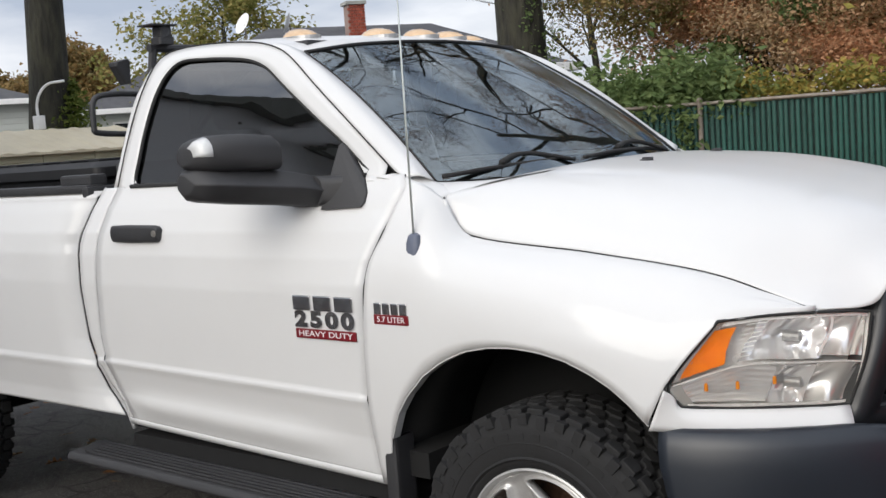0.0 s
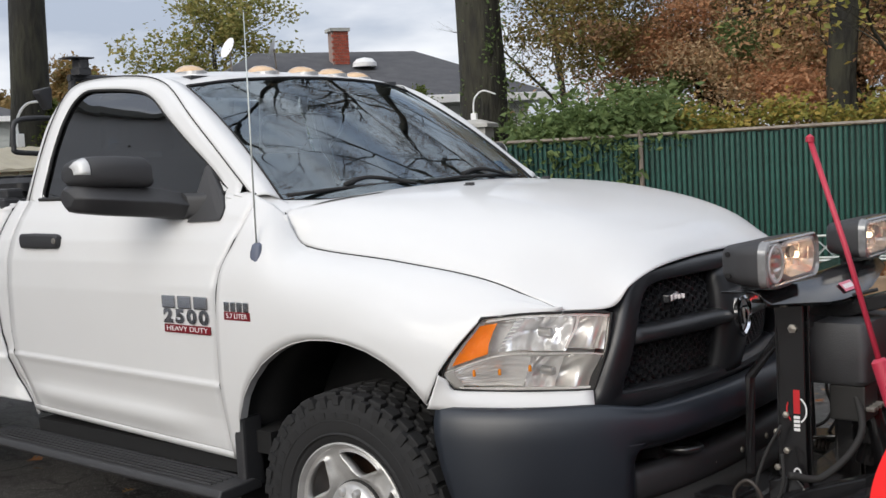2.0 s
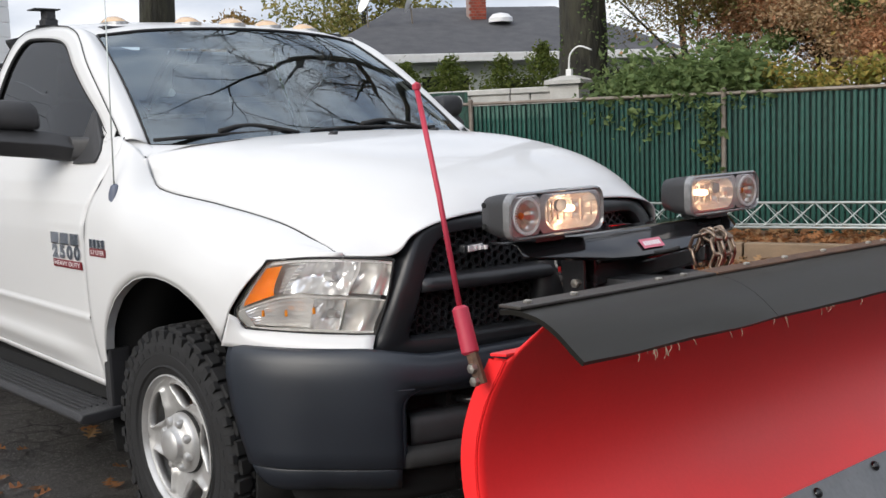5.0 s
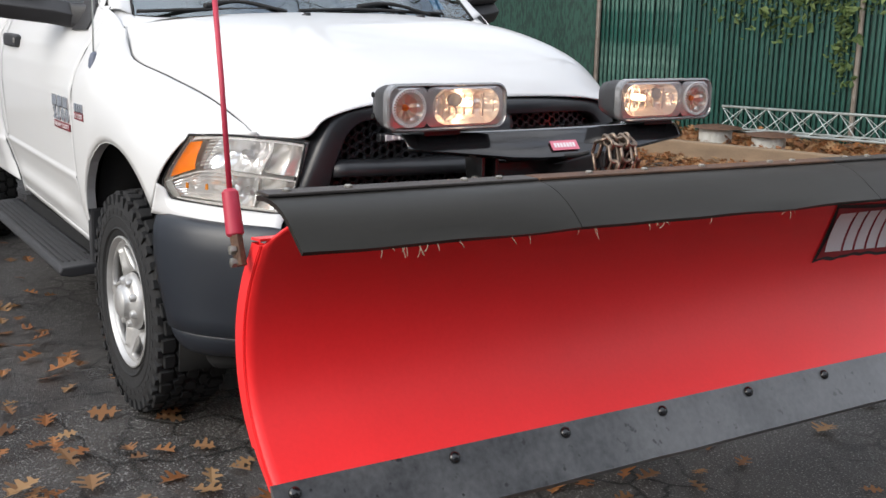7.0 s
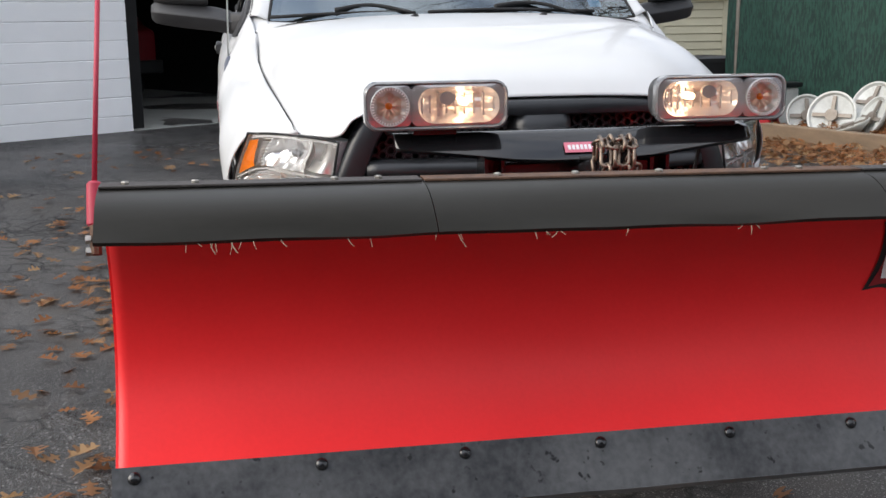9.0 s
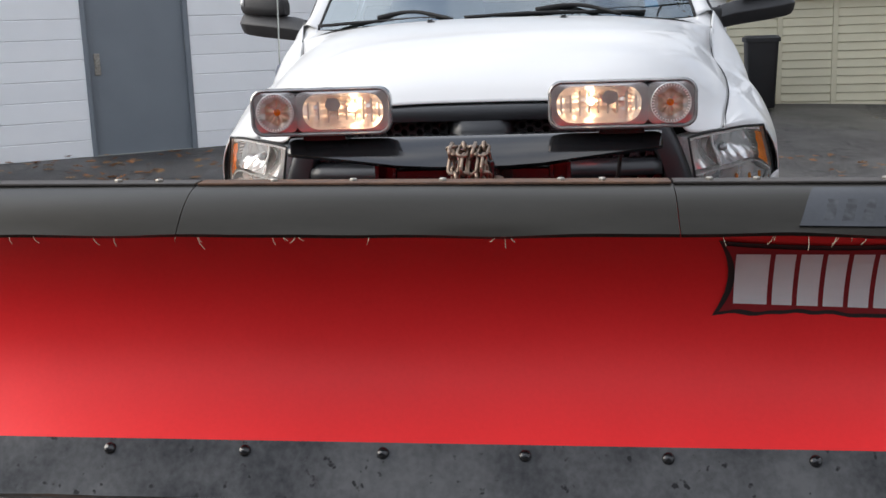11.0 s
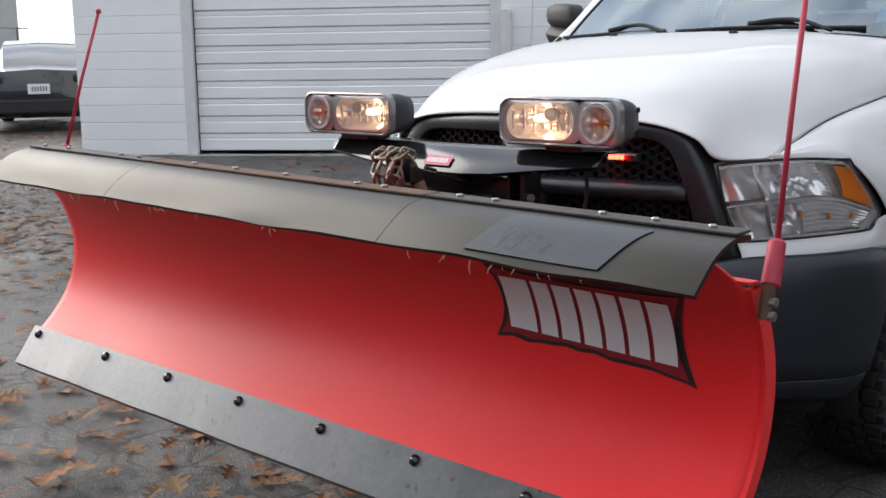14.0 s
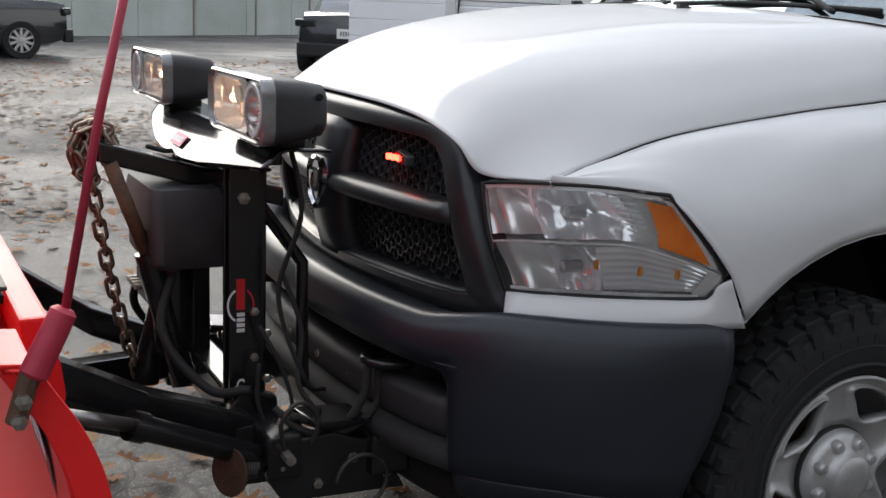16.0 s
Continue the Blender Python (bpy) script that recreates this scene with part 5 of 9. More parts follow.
def build_wheel(x, y, s, name="wheel"):
    """A wheel with its outer face towards s."""
    c = Vector((x, y, 0.397))
    R = 0.406
    w = part(name, moved(revolve([(0.232, -0.10), (0.242, -0.116), (0.262, -0.124), (0.30, -0.130), (0.345, -0.129), (0.372, -0.122), (0.386, -0.108), (R - 0.017, -0.085), (R - 0.014, 0.0), (R - 0.017, 0.085), (0.386, 0.108), (0.372, 0.122), (0.345, 0.129), (0.30, 0.130), (0.262, 0.124), (0.242, 0.116), (0.232, 0.10), (0.232, -0.10)], (0, 0, 0), "y", 80), Matrix.Translation(c)), RUBBER, truck, "all-terrain tyre on a silver steel wheel", smooth=True)
    blocks = []
    n = 40
    pitch = 2 * math.pi / n
    h = R * pitch / 2
    for k in range(n):
        a = pitch * k
        long = 0.010 * (k % 2)
        for sg in (-1, 1):
            # shoulder blocks, every other one reaching further down the sidewall
            blocks.append(lug(a + (0.25 if sg > 0 else 0.0) * pitch, [(-h * 0.80, sg * 0.072), (h * 0.10, sg * 0.066), (h * 0.78, sg * 0.074), (h * 0.80, sg * (0.104 + long)), (-h * 0.70, sg * (0.108 + long))], R - 0.026, R - 0.003))
            blocks.append(lug(a + 0.55 * pitch, [(-h * 0.55, sg * 0.110), (h * 0.55, sg * 0.110), (h * 0.45, sg * 0.129), (-h * 0.45, sg * 0.129)], R - 0.052 + long, R - 0.014))
            # staggered hooks of the second row
            blocks.append(lug(a + (0.62 if sg > 0 else 0.40) * pitch, [(-h * 0.82, sg * 0.030), (-h * 0.2, sg * 0.024), (h * 0.82, sg * 0.036), (h * 0.70, sg * 0.060), (h * 0.05, sg * 0.066), (-h * 0.15, sg * 0.052), (-h * 0.72, sg * 0.054)], R - 0.020, R))
        blocks.append(lug(a + 0.1 * pitch, [(-h * 0.75, -0.020), (h * 0.30, -0.024), (h * 0.78, 0.004), (h * 0.45, 0.022), (-h * 0.50, 0.018), (-h * 0.82, 0.002)], R - 0.020, R))
        # small moulded bars below the shoulder
        for sg in (-1, 1):
            b = box(-0.012, 0.012, sg * 0.128 - 0.003, sg * 0.128 + 0.003, 0.322, 0.340)
            blocks.append(moved(b, Matrix.Rotation(a + 0.3 * pitch, 4, "Y")))
    tagged(part("tread", moved(join(*blocks), Matrix.Translation(c)), RUBBER, w), kind="stuff")
    for r in (0.268, 0.312):
        part("sidewall_ring", moved(revolve([(r - 0.006, s * 0.1235), (r, s * 0.1315), (r + 0.006, s * 0.1265)], (0, 0, 0), "y", 72), Matrix.Translation(c)), RUBBER, w, smooth=True)
    part("rim", moved(revolve([(0.240, s * 0.116), (0.2405, s * 0.122), (0.235, s * 0.124), (0.230, s * 0.116), (0.224, s * 0.106), (0.216, s * 0.06), (0.213, s * -0.10)], (0, 0, 0), "y", 72), Matrix.Translation(c)), SILVER, w, "silver painted steel rim", smooth=True)
    d = weld(part("disc", moved(wheel_disc(s), Matrix.Translation(c)), SILVER, w, smooth="all"))
    sol = d.modifiers.new("thickness", "SOLIDIFY")
    sol.thickness = 0.006
    part("brake_disc", moved(revolve([(0.0, s * -0.03), (0.185, s * -0.03), (0.185, s * -0.06), (0.0, s * -0.06)], (0, 0, 0), "y", 40), Matrix.Translation(c)), RUST, w)
    part("hub_cap", moved(revolve([(0.104, s * 0.062), (0.104, s * 0.090), (0.098, s * 0.104), (0.086, s * 0.113), (0.066, s * 0.118), (0.059, s * 0.126), (0.055, s * 0.142), (0.046, s * 0.149), (0.030, s * 0.152), (0.0, s * 0.153)], (0, 0, 0), "y", 48), Matrix.Translation(c)), SILVER, w, "silver hub cap", smooth=True)
    part("cap_seam", moved(revolve([(0.1075, s * 0.070), (0.1075, s * 0.082), (0.1035, s * 0.085)], (0, 0, 0), "y", 48), Matrix.Translation(c)), GAP, w, smooth=True)
    for k in range(8):
        a = 2 * math.pi * (k + 0.5) / 8
        part("lug_nut", moved(revolve([(0.0165, -s * 0.004), (0.0155, s * 0.014), (0.011, s * 0.022), (0.0, s * 0.024)], (0.080 * math.cos(a), s * 0.106, 0.080 * math.sin(a)), "y", 10), Matrix.Translation(c)), SILVER, w, smooth=True)
    return w


for x in (-0.055, -3.57):
    for s in (-1, 1):
        build_wheel(x, s * 0.862, s)
part("axle", tube([(-0.055, -0.8, 0.39), (-0.055, 0.8, 0.39)], 0.05, 12), DARK, truck)
part("axle", tube([(-3.57, -0.8, 0.39), (-3.57, 0.8, 0.39)], 0.05, 12), DARK, truck)
# plain underbody blocks, shade put into their near-black colour
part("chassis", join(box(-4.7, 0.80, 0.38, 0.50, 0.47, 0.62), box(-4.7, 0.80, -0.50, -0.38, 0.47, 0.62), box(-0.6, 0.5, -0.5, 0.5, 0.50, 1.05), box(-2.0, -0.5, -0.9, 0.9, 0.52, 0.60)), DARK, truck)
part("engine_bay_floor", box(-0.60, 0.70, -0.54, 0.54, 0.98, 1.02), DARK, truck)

# ---- running boards ----
for s in (-1, 1):
    sec = [(.90, .415), (.90, .395), (1.05, .385), (1.092, .395), (1.098, .408), (1.085, .428), (.93, .436)]
    rb = part("running_board", loft([[(x, s * y, z + 0.018 * (-(x + 0.55) / 1.6)) for y, z in sec] for x in (-2.16, -2.12, -1.5, -0.9, -0.60, -0.56)]), MIRRORBLACK, truck, "black plastic running board", bevel=0.008)
    ys_, zs_ = [y for y, z in sec], [z for y, z in sec]
    for k in range(6):
        yr = min(ys_) + (max(ys_) - min(ys_)) * (0.22 + 0.12 * k)
        part("tread_rib", loft([[(x, s * (yr + a), max(zs_) - 0.002 + b + 0.018 * (-(x + 0.55) / 1.6)) for a, b in ((-0.003, 0), (0.003, 0), (0.002, 0.0045), (-0.002, 0.0045))] for x in (-2.08, -0.64)]), MIRRORBLACK, rb)
    for x in (-1.95, -1.25, -0.75):
        part("bracket", box(x - 0.02, x + 0.02, min(s * 0.6, s * 0.95), max(s * 0.6, s * 0.95), 0.405, 0.44), DARK, rb)

# ---- pickup bed ----
REARARCH = [(-4.05, .55), (-4.04, .66), (-3.99, .80), (-3.90, .90), (-3.78, .96), (-3.62, .985), (-3.46, .975), (-3.30, .925), (-3.19, .84), (-3.12, .72), (-3.10, .55)]


def build_bed():
    xs = [-4.62, -4.3, -4.06, -4.05, -4.04, -3.99, -3.9, -3.78, -3.62, -3.46, -3.30, -3.19, -3.12, -3.10, -3.09, -2.9, -2.6, -2.3, -2.104]
    v = []
    for i, x in enumerate(xs):
        lo = lerp(x, REARARCH) if -4.051 < x < -3.099 else 0.575
        for k in range(91):
            z = 1.432 + (lo - 1.432) * k / 90
            shift = (bed_gap_x(z) + 2.10) if i == len(xs) - 1 else 0
            v.append((x + shift, lerp(min(z, 1.40), SIDE) - (0.03 if z > 1.42 else 0), z + 0.02 * (x + 2.1) * 0))
    f = [(i * 91 + k, (i + 1) * 91 + k, (i + 1) * 91 + k + 1, i * 91 + k + 1) for i in range(len(xs) - 1) for k in range(90)]
    both("bedside", (v, f), WHITE, thick=0.006)
    both("bed_rail_cap", box(-4.62, -2.10, 0.845, 0.925, 1.425, 1.458), MIRRORBLACK, smooth=False, bevel=0.012)
    both("bed_inner_wall", box(-4.62, -2.10, 0.83, 0.85, 0.80, 1.43), DARK, smooth=False)
    part("bed_floor", box(-4.62, -2.10, -0.84, 0.84, 0.78, 0.82), DARK, truck)
    part("bed_front_wall", box(-2.13, -2.09, -0.93, 0.93, 0.62, 1.45), MIRRORBLACK, truck, bevel=0.01)
    part("tailgate", box(-4.68, -4.62, -0.92, 0.92, 0.66, 1.44), WHITE, truck, bevel=0.02)
    part("rear_bumper", box(-4.86, -4.70, -0.95, 0.95, 0.45, 0.62), BLACKPLASTIC, truck, bevel=0.03)
    for s in (-1, 1):
        part("tail_lamp", box(-4.70, -4.60, min(s * 0.86, s * 0.97), max(s * 0.86, s * 0.97), 0.90, 1.30), REDBADGE, truck, "red tail lamp", bevel=0.015)
        part("rail_clamp", box(-2.32, -2.11, min(s * 0.82, s * 0.90), max(s * 0.82, s * 0.90), 1.45, 1.497), MIRRORBLACK, truck, bevel=0.012)
        part("rear_liner", box(-4.1, -3.05, min(s * 0.55, s * 0.80), max(s * 0.55, s * 0.80), 0.75, 1.0), DARK, truck)


build_bed()


PALEAMBER = material("faded_amber_lens", (0.62, 0.44, 0.27), (0.5, 0.33, 0.18), 0.2, scale=30, bscale=120, coat=0.5)
ANTGREY = material("blue_grey_plastic", (0.10, 0.115, 0.16), (0.07, 0.08, 0.11), 0.5)


# ---- mirrors, handles, antenna, wipers, lamps ----
def ring_y(y, x0, x1, z0, z1, r):
    cx, cz = (x0 + x1) / 2, (z0 + z1) / 2
    return [(cx + a, y, cz + b) for a, b in rounded(x1 - x0, z1 - z0, r, 4)]


def build_mirror(s):
    def q(vf):
        return vf if s > 0 else mirrored(vf)
    def keel(y, x0, x1, z0, z1):
        """Section with a flat sloping brow above a darker undercut."""
        h = z1 - z0
        return [(x0, y, z0 + 0.02), (x0, y, z1 - 0.015), (x0 + 0.015, y, z1), (x1 - 0.055, y, z1), (x1 - 0.045, y, z1 - 0.004), (x1 - 0.004, y, z0 + 0.56 * h), (x1, y, z0 + 0.50 * h), (x1 - 0.004, y, z0 + 0.44 * h), (x1 - 0.028, y, z0 + 0.08 * h), (x1 - 0.04, y, z0), (x0 + 0.02, y, z0)]
    m = part("door_mirror", q(loft([keel(y, *d) for y, *d in ((0.93, -0.955, -0.815, 1.355, 1.455), (1.0, -0.985, -0.845, 1.368, 1.474), (1.15, -1.05, -0.90, 1.386, 1.492), (1.235, -1.085, -0.938, 1.40, 1.50), (1.262, -1.09, -0.965, 1.408, 1.498), (1.28, -1.085, -1.0, 1.425, 1.486))])), MIRRORBLACK, truck, "tall black tow mirror with a clear marker lamp", smooth=True, bevel=0.004)
    part("mirror_arm", q(loft([ring_y(y, *d) for y, *d in ((0.85, -0.86, -0.70, 1.340, 1.448, .03), (0.89, -0.90, -0.765, 1.345, 1.447, .03), (0.935, -0.95, -0.822, 1.36, 1.45, .03))])), MIRRORBLACK, m, smooth=True)
    part("mirror_sail", q(loft([[(x, side_y(z, x) + d, z) for x, z in ((-0.682, 1.350), (-0.672, 1.362), (-0.674, 1.392), (-0.700, 1.436), (-0.790, 1.535), (-0.808, 1.548), (-0.818, 1.540), (-0.835, 1.345))] for d in (0.0, 0.008, 0.012)])), MIRRORBLACK, m)
    cap = [ring_y(y, *d) for y, *d in ((1.030, -0.985, -0.885, 1.485, 1.545, .02), (1.042, -1.0, -0.872, 1.480, 1.574, .034), (1.06, -1.01, -0.872, 1.480, 1.588, .036), (1.14, -1.045, -0.903, 1.484, 1.597, .04), (1.205, -1.07, -0.930, 1.488, 1.598, .042), (1.24, -1.085, -0.952, 1.492, 1.592, .042), (1.262, -1.09, -0.978, 1.50, 1.58, .036), (1.272, -1.085, -1.005, 1.512, 1.562, .024))]
    h = part("mirror_head", q(loft(cap)), MIRRORBLACK, m, "grey-black mirror cap", smooth=True)
    base = cap[4]
    mid = sum(p[2] for p in base) / len(base)
    fwd = sum(p[0] for p in base) / len(base)
    pick = sorted([i for i, p in enumerate(base) if p[2] > mid - 0.028 and p[0] > fwd - 0.012], key=lambda i: math.atan2(base[i][2] - mid, base[i][0] - fwd))
    skin = []
    for ring in (cap[5], cap[6], cap[7]):
        c = Vector((sum(p[0] for p in ring), sum(p[1] for p in ring), sum(p[2] for p in ring))) / len(ring)
        skin.append([tuple(c + (Vector(ring[i]) - c) * 1.035 + Vector((0, 0.0015, 0))) for i in pick])
    nn = len(pick)
    lensnet = ([p for r in skin for p in r], [(i * nn + k, i * nn + k + 1, (i + 1) * nn + k + 1, (i + 1) * nn + k) for i in range(2) for k in range(nn - 1)])
    sheet("marker_lens", q(lensnet), CLEARPLASTIC, h, "clear marker lamp", 0.003, smooth="all")
    part("mirror_glass", q(([(-1.056 - 0.40 * (y - 1.15), y, z) for y, z in ((1.05, 1.41), (1.235, 1.42), (1.235, 1.56), (1.05, 1.56))], [(0, 1, 2, 3)])), CHROME, m)


CLEARPLASTIC = material("frosted_clear_plastic", (0.62, 0.63, 0.62), (0.5, 0.5, 0.5), 0.22, scale=30, coat=0.5)
for s in (-1, 1):
    build_mirror(s)
    h = part("door_handle", loft([[(x, s * (side_y(1.28) + 0.012 + b), 1.278 + a) for a, b in rounded(hh, 0.03, 0.012, 3)] for x, hh in ((-1.85, 0.042), (-1.845, 0.060), (-1.75, 0.064), (-1.60, 0.060), (-1.585, 0.054), (-1.578, 0.038))]), MIRRORBLACK, truck, "black pull door handle", smooth=True)
    part("lock", revolve([(0.012, 0), (0.012, s * 0.004), (0, s * 0.005)], (-1.59, s * (side_y(1.28) + 0.028), 1.28), "y", 10), BOLT, h)
# wipers lying along the foot of the glass
for blade, arm in (([(-0.462, -0.78, 1.426), (-0.432, -0.53, 1.437), (-0.390, -0.22, 1.444)], [(-0.430, -0.52, 1.450), (-0.445, -0.42, 1.468), (-0.425, -0.33, 1.466), (-0.360, -0.20, 1.436)]),
                   ([(-0.352, -0.15, 1.440), (-0.380, 0.15, 1.448), (-0.432, 0.58, 1.438)], [(-0.392, 0.14, 1.460), (-0.415, 0.25, 1.474), (-0.405, 0.35, 1.468), (-0.370, 0.48, 1.430)])):
    w = part("wiper", tube([spline(blade, i / 20) for i in range(21)], 0.0075, 6), GAP, truck, "black windscreen wiper", smooth="all")
    part("wiper_arm", tube([spline(arm, i / 16) for i in range(17)], [0.011 - 0.004 * i / 16 for i in range(17)], 6), GAP, w, smooth="all")
part("cowl", patch([[(-0.25, -.55, 1.418), (-0.235, -.25, 1.425), (-.225, 0, 1.427), (-.235, .25, 1.425), (-.25, .55, 1.418)], [(-.36, -.60, 1.398), (-.325, -.28, 1.398), (-.315, 0, 1.398), (-.325, .28, 1.398), (-.36, .60, 1.398)]], 4, 24), GAP, truck, smooth="all")
for s in (-1, 1):
    part("cowl", patch([[(-0.25, s * .55, 1.418), (-0.33, s * .70, 1.402), (-.405, s * .81, 1.375)], [(-.36, s * .60, 1.398), (-.43, s * .72, 1.405), (-.50, s * .80, 1.41)]], 4, 12), WHITE, truck, smooth="all")
an = part("antenna", loft([[(-0.447 + a * k, -0.958 + b * k + 0.12 * (z - 1.20), z) for a, b in rounded(0.052, 0.036, 0.016, 3)] for z, k in ((1.140, 0.12), (1.165, 0.62), (1.20, 1.0), (1.245, 1.0), (1.268, 0.75), (1.275, 0.3))]), ANTGREY, truck, "thin whip antenna on a grey base", smooth=True)
part("mast", tube([(-0.447, -0.954, 1.26), (-0.452, -0.945, 1.6), (-0.456, -0.935, 2.05)], [0.0035, 0.003, 0.002], 6), ALUMINIUM, an, smooth="all")
for y in (-0.50, -0.21, 0.0, 0.21, 0.50):
    x = -1.16 - 0.58 * y * y
    z = 1.932 if abs(y) < 0.3 else 1.935
    prof = [(0.0, 0.034), (0.35, 0.032), (0.7, 0.022), (0.92, 0.009), (1.0, 0.0)]
    rings = [[(x + r * 0.085 * math.cos(a) - 0.02 * (1 - r), y + r * 0.052 * math.sin(a), z + h) for a in [2 * math.pi * k / 24 for k in range(24)]] for r, h in prof[1:]]
    cl = part("clearance_lamp", loft([[(x - 0.02 + 0.02 * math.cos(2 * math.pi * k / 24) * 0.4, y + 0.006 * math.sin(2 * math.pi * k / 24), z + 0.034) for k in range(24)]] + rings, True, False), PALEAMBER, truck, "faded amber roof clearance lamp", smooth="all")
    part("lamp_base", ([(x + 0.09 * math.cos(2 * math.pi * k / 24), y + 0.056 * math.sin(2 * math.pi * k / 24), z + dz) for dz in (0.004, -0.012) for k in range(24)], [(k, (k + 1) % 24, 24 + (k + 1) % 24, 24 + k) for k in range(24)]), SATIN, cl)

# ---- badges on the doors and fenders ----
def build_badges():
    for s in (-1, 1):
        def put(x, z, out=0.0):
            y = side_y(z, x) + 0.003 + out
            if x > -0.6:
                y = fender_point(x, 0.58).y + 0.004 + out
            return Matrix.Translation((x, s * y, z)) @ (pose(0, 0, 0, 90, 0, 0) if s < 0 else pose(0, 0, 0, 90, 0, 180))
        b = part("model_badge", moved(join(*[box(-0.128 + k * 0.090, -0.128 + k * 0.090 + 0.076, -0.023, 0.023, 0, 0.005) for k in range(3)]), put(-0.790, 1.064)), CHROME, truck, "chrome and red model badge", bevel=0.004)
        for k, digit in enumerate("2500"):
            words("badge_digit", digit, 0.066, CHROME, b, put(-0.790 + s * -0.067 * (k - 1.5), 1.010), 0.004, 0.004, squeeze=1.55)
        part("badge_bar", moved(box(-0.130, 0.130, -0.015, 0.015, 0, 0.005), put(-0.790, 0.966)), REDBADGE, b, bevel=0.003)
        words("badge_words", "HEAVY DUTY", 0.025, WHITEINK, b, put(-0.790, 0.966, 0.005), 0.0008, squeeze=1.55)
        c = part("engine_badge", moved(join(*[box(-0.065 + k * 0.033, -0.065 + k * 0.033 + 0.029, -0.017, 0.017, 0, 0.005) for k in range(4)]), put(-0.515, 1.058)), CHROME, truck, "chrome and red engine badge", bevel=0.003)
        part("badge_bar", moved(box(-0.067, 0.067, -0.015, 0.015, 0, 0.005), put(-0.515, 1.026)), REDBADGE, c, bevel=0.003)
        words("badge_words", "5.7 LITER", 0.024, WHITEINK, c, put(-0.515, 1.026, 0.005), 0.0008, squeeze=1.15)


build_badges()


# ---- cab interior ----
def build_cab():
    part("dashboard", loft([[(x, y, z) for x, z in ((-0.42, 1.05), (-0.40, 1.30), (-0.50, 1.385), (-0.72, 1.36), (-0.86, 1.24), (-0.84, 1.05))] for y in (-0.78, 0.78)]), INTERIOR, truck, bevel=0.03)
    part("bench_seat", join(box(-1.72, -1.12, -0.74, 0.74, 0.92, 1.10)), INTERIOR, truck, bevel=0.05)
    for y in (-0.42, 0.42):
        sb = part("seat_back", loft([[(-1.62 - 0.20 * (z - 1.05) + a, y + b, z) for a, b in rounded(0.16, w, 0.06, 4)] for z, w in ((1.05, 0.54), (1.35, 0.54), (1.55, 0.48), (1.60, 0.40))]), INTERIOR, truck, "grey cloth seat back", smooth=True)
        part("head_restraint", loft([[(-1.74 + a, y + b, z) for a, b in rounded(0.10, w, 0.04, 4)] for z, w in ((1.63, 0.22), (1.66, 0.27), (1.76, 0.26), (1.79, 0.20))]), INTERIOR, sb, smooth=True)
    ring = [(-0.98 + 0.06 * math.sin(a) * 0.9, 0.40 + 0.19 * math.cos(a), 1.30 + 0.18 * math.sin(a)) for a in [2 * math.pi * k / 32 for k in range(33)]]
    st = part("steering_wheel", tube(ring, 0.016, 8, False), INTERIOR, truck, smooth="all")
    part("steering_hub", tube([(-0.98, 0.40, 1.30), (-0.80, 0.40, 1.22)], 0.05, 12), INTERIOR, st)
    for y in (-0.88, 0.86):
        part("door_trim", box(-1.95, -0.75, y, y + 0.02, 0.7, 1.42), INTERIOR, truck)
    part("headliner", box(-1.93, -1.15, -0.62, 0.62, 1.89, 1.91), INTERIOR, truck)
    part("inner_mirror", loft([[(-1.0 + a, y, 1.78 + b) for a, b in rounded(0.03, 0.06, 0.012, 3)] for y in (-0.12, 0.12)]), GAP, truck, bevel=0.006)
    def inside(y, u, depth):
        p = Vector((-0.425, y, 1.407)).lerp(Vector((-1.09, y * 0.86, 1.877)), u) + Vector((0.06, 0, 0.08)) * u * (1 - u)
        return tuple(p - Vector((0.58, 0, 0.81)) * depth)
    part("permit_sticker", loft([[inside(y, u, d) for y, u in ((0.595, 0.11), (0.648, 0.11), (0.648, 0.20), (0.595, 0.20))] for d in (0.012, 0.014)]), STICKERBLUE, truck, "small blue windscreen sticker")
    part("back_wall", box(-1.99, -1.96, -0.86, 0.86, 0.6, 1.53), INTERIOR, truck)


STICKERBLUE = material("blue_sticker", (0.08, 0.30, 0.55), (0.06, 0.24, 0.45), 0.5)
build_cab()

# ---- work lamps and rack behind the cab ----
rack = thing("light_rack", "black steel rack with work lamps behind the cab", "truck rack", at=pose(-2.30, 0, 1.455))
for s in (-1, 1):
    part("upright", tube([(0, s * 0.46, 0), (0.02, s * 0.46, 0.30), (0.05, s * 0.44, 0.545)], 0.018, 8), MIRRORBLACK, rack)
part("top_bar", tube([(0.05, -0.46, 0.545), (0.05, 0.46, 0.545)], 0.018, 8), MIRRORBLACK, rack)
part("hoop", tube([spline([(0.02, -0.46, 0.355), (0.09, -0.66, 0.355), (0.10, -0.765, 0.345), (0.10, -0.792, 0.315), (0.10, -0.797, 0.27), (0.10, -0.797, 0.225), (0.10, -0.785, 0.203), (0.09, -0.66, 0.193), (0.02, -0.46, 0.190)], i / 40) for i in range(41)], 0.012, 8), MIRRORBLACK, rack, "black tube hoop", smooth="all")
part("work_lamp", moved(loft([[(a, b, z) for a, b in rounded(0.07, w, 0.012, 3)] for z, w in ((0, 0.075), (0.03, 0.078), (0.034, 0.056), (0.075, 0.056))]), pose(0.08, -0.41, 0.555)), MIRRORBLACK, rack, "black work lamp", bevel=0.003)
part("lamp_hood", moved(box(-0.05, 0.05, -0.085, 0.045, 0.0, 0.006), pose(0.08, -0.41, 0.632)), MIRRORBLACK, rack)
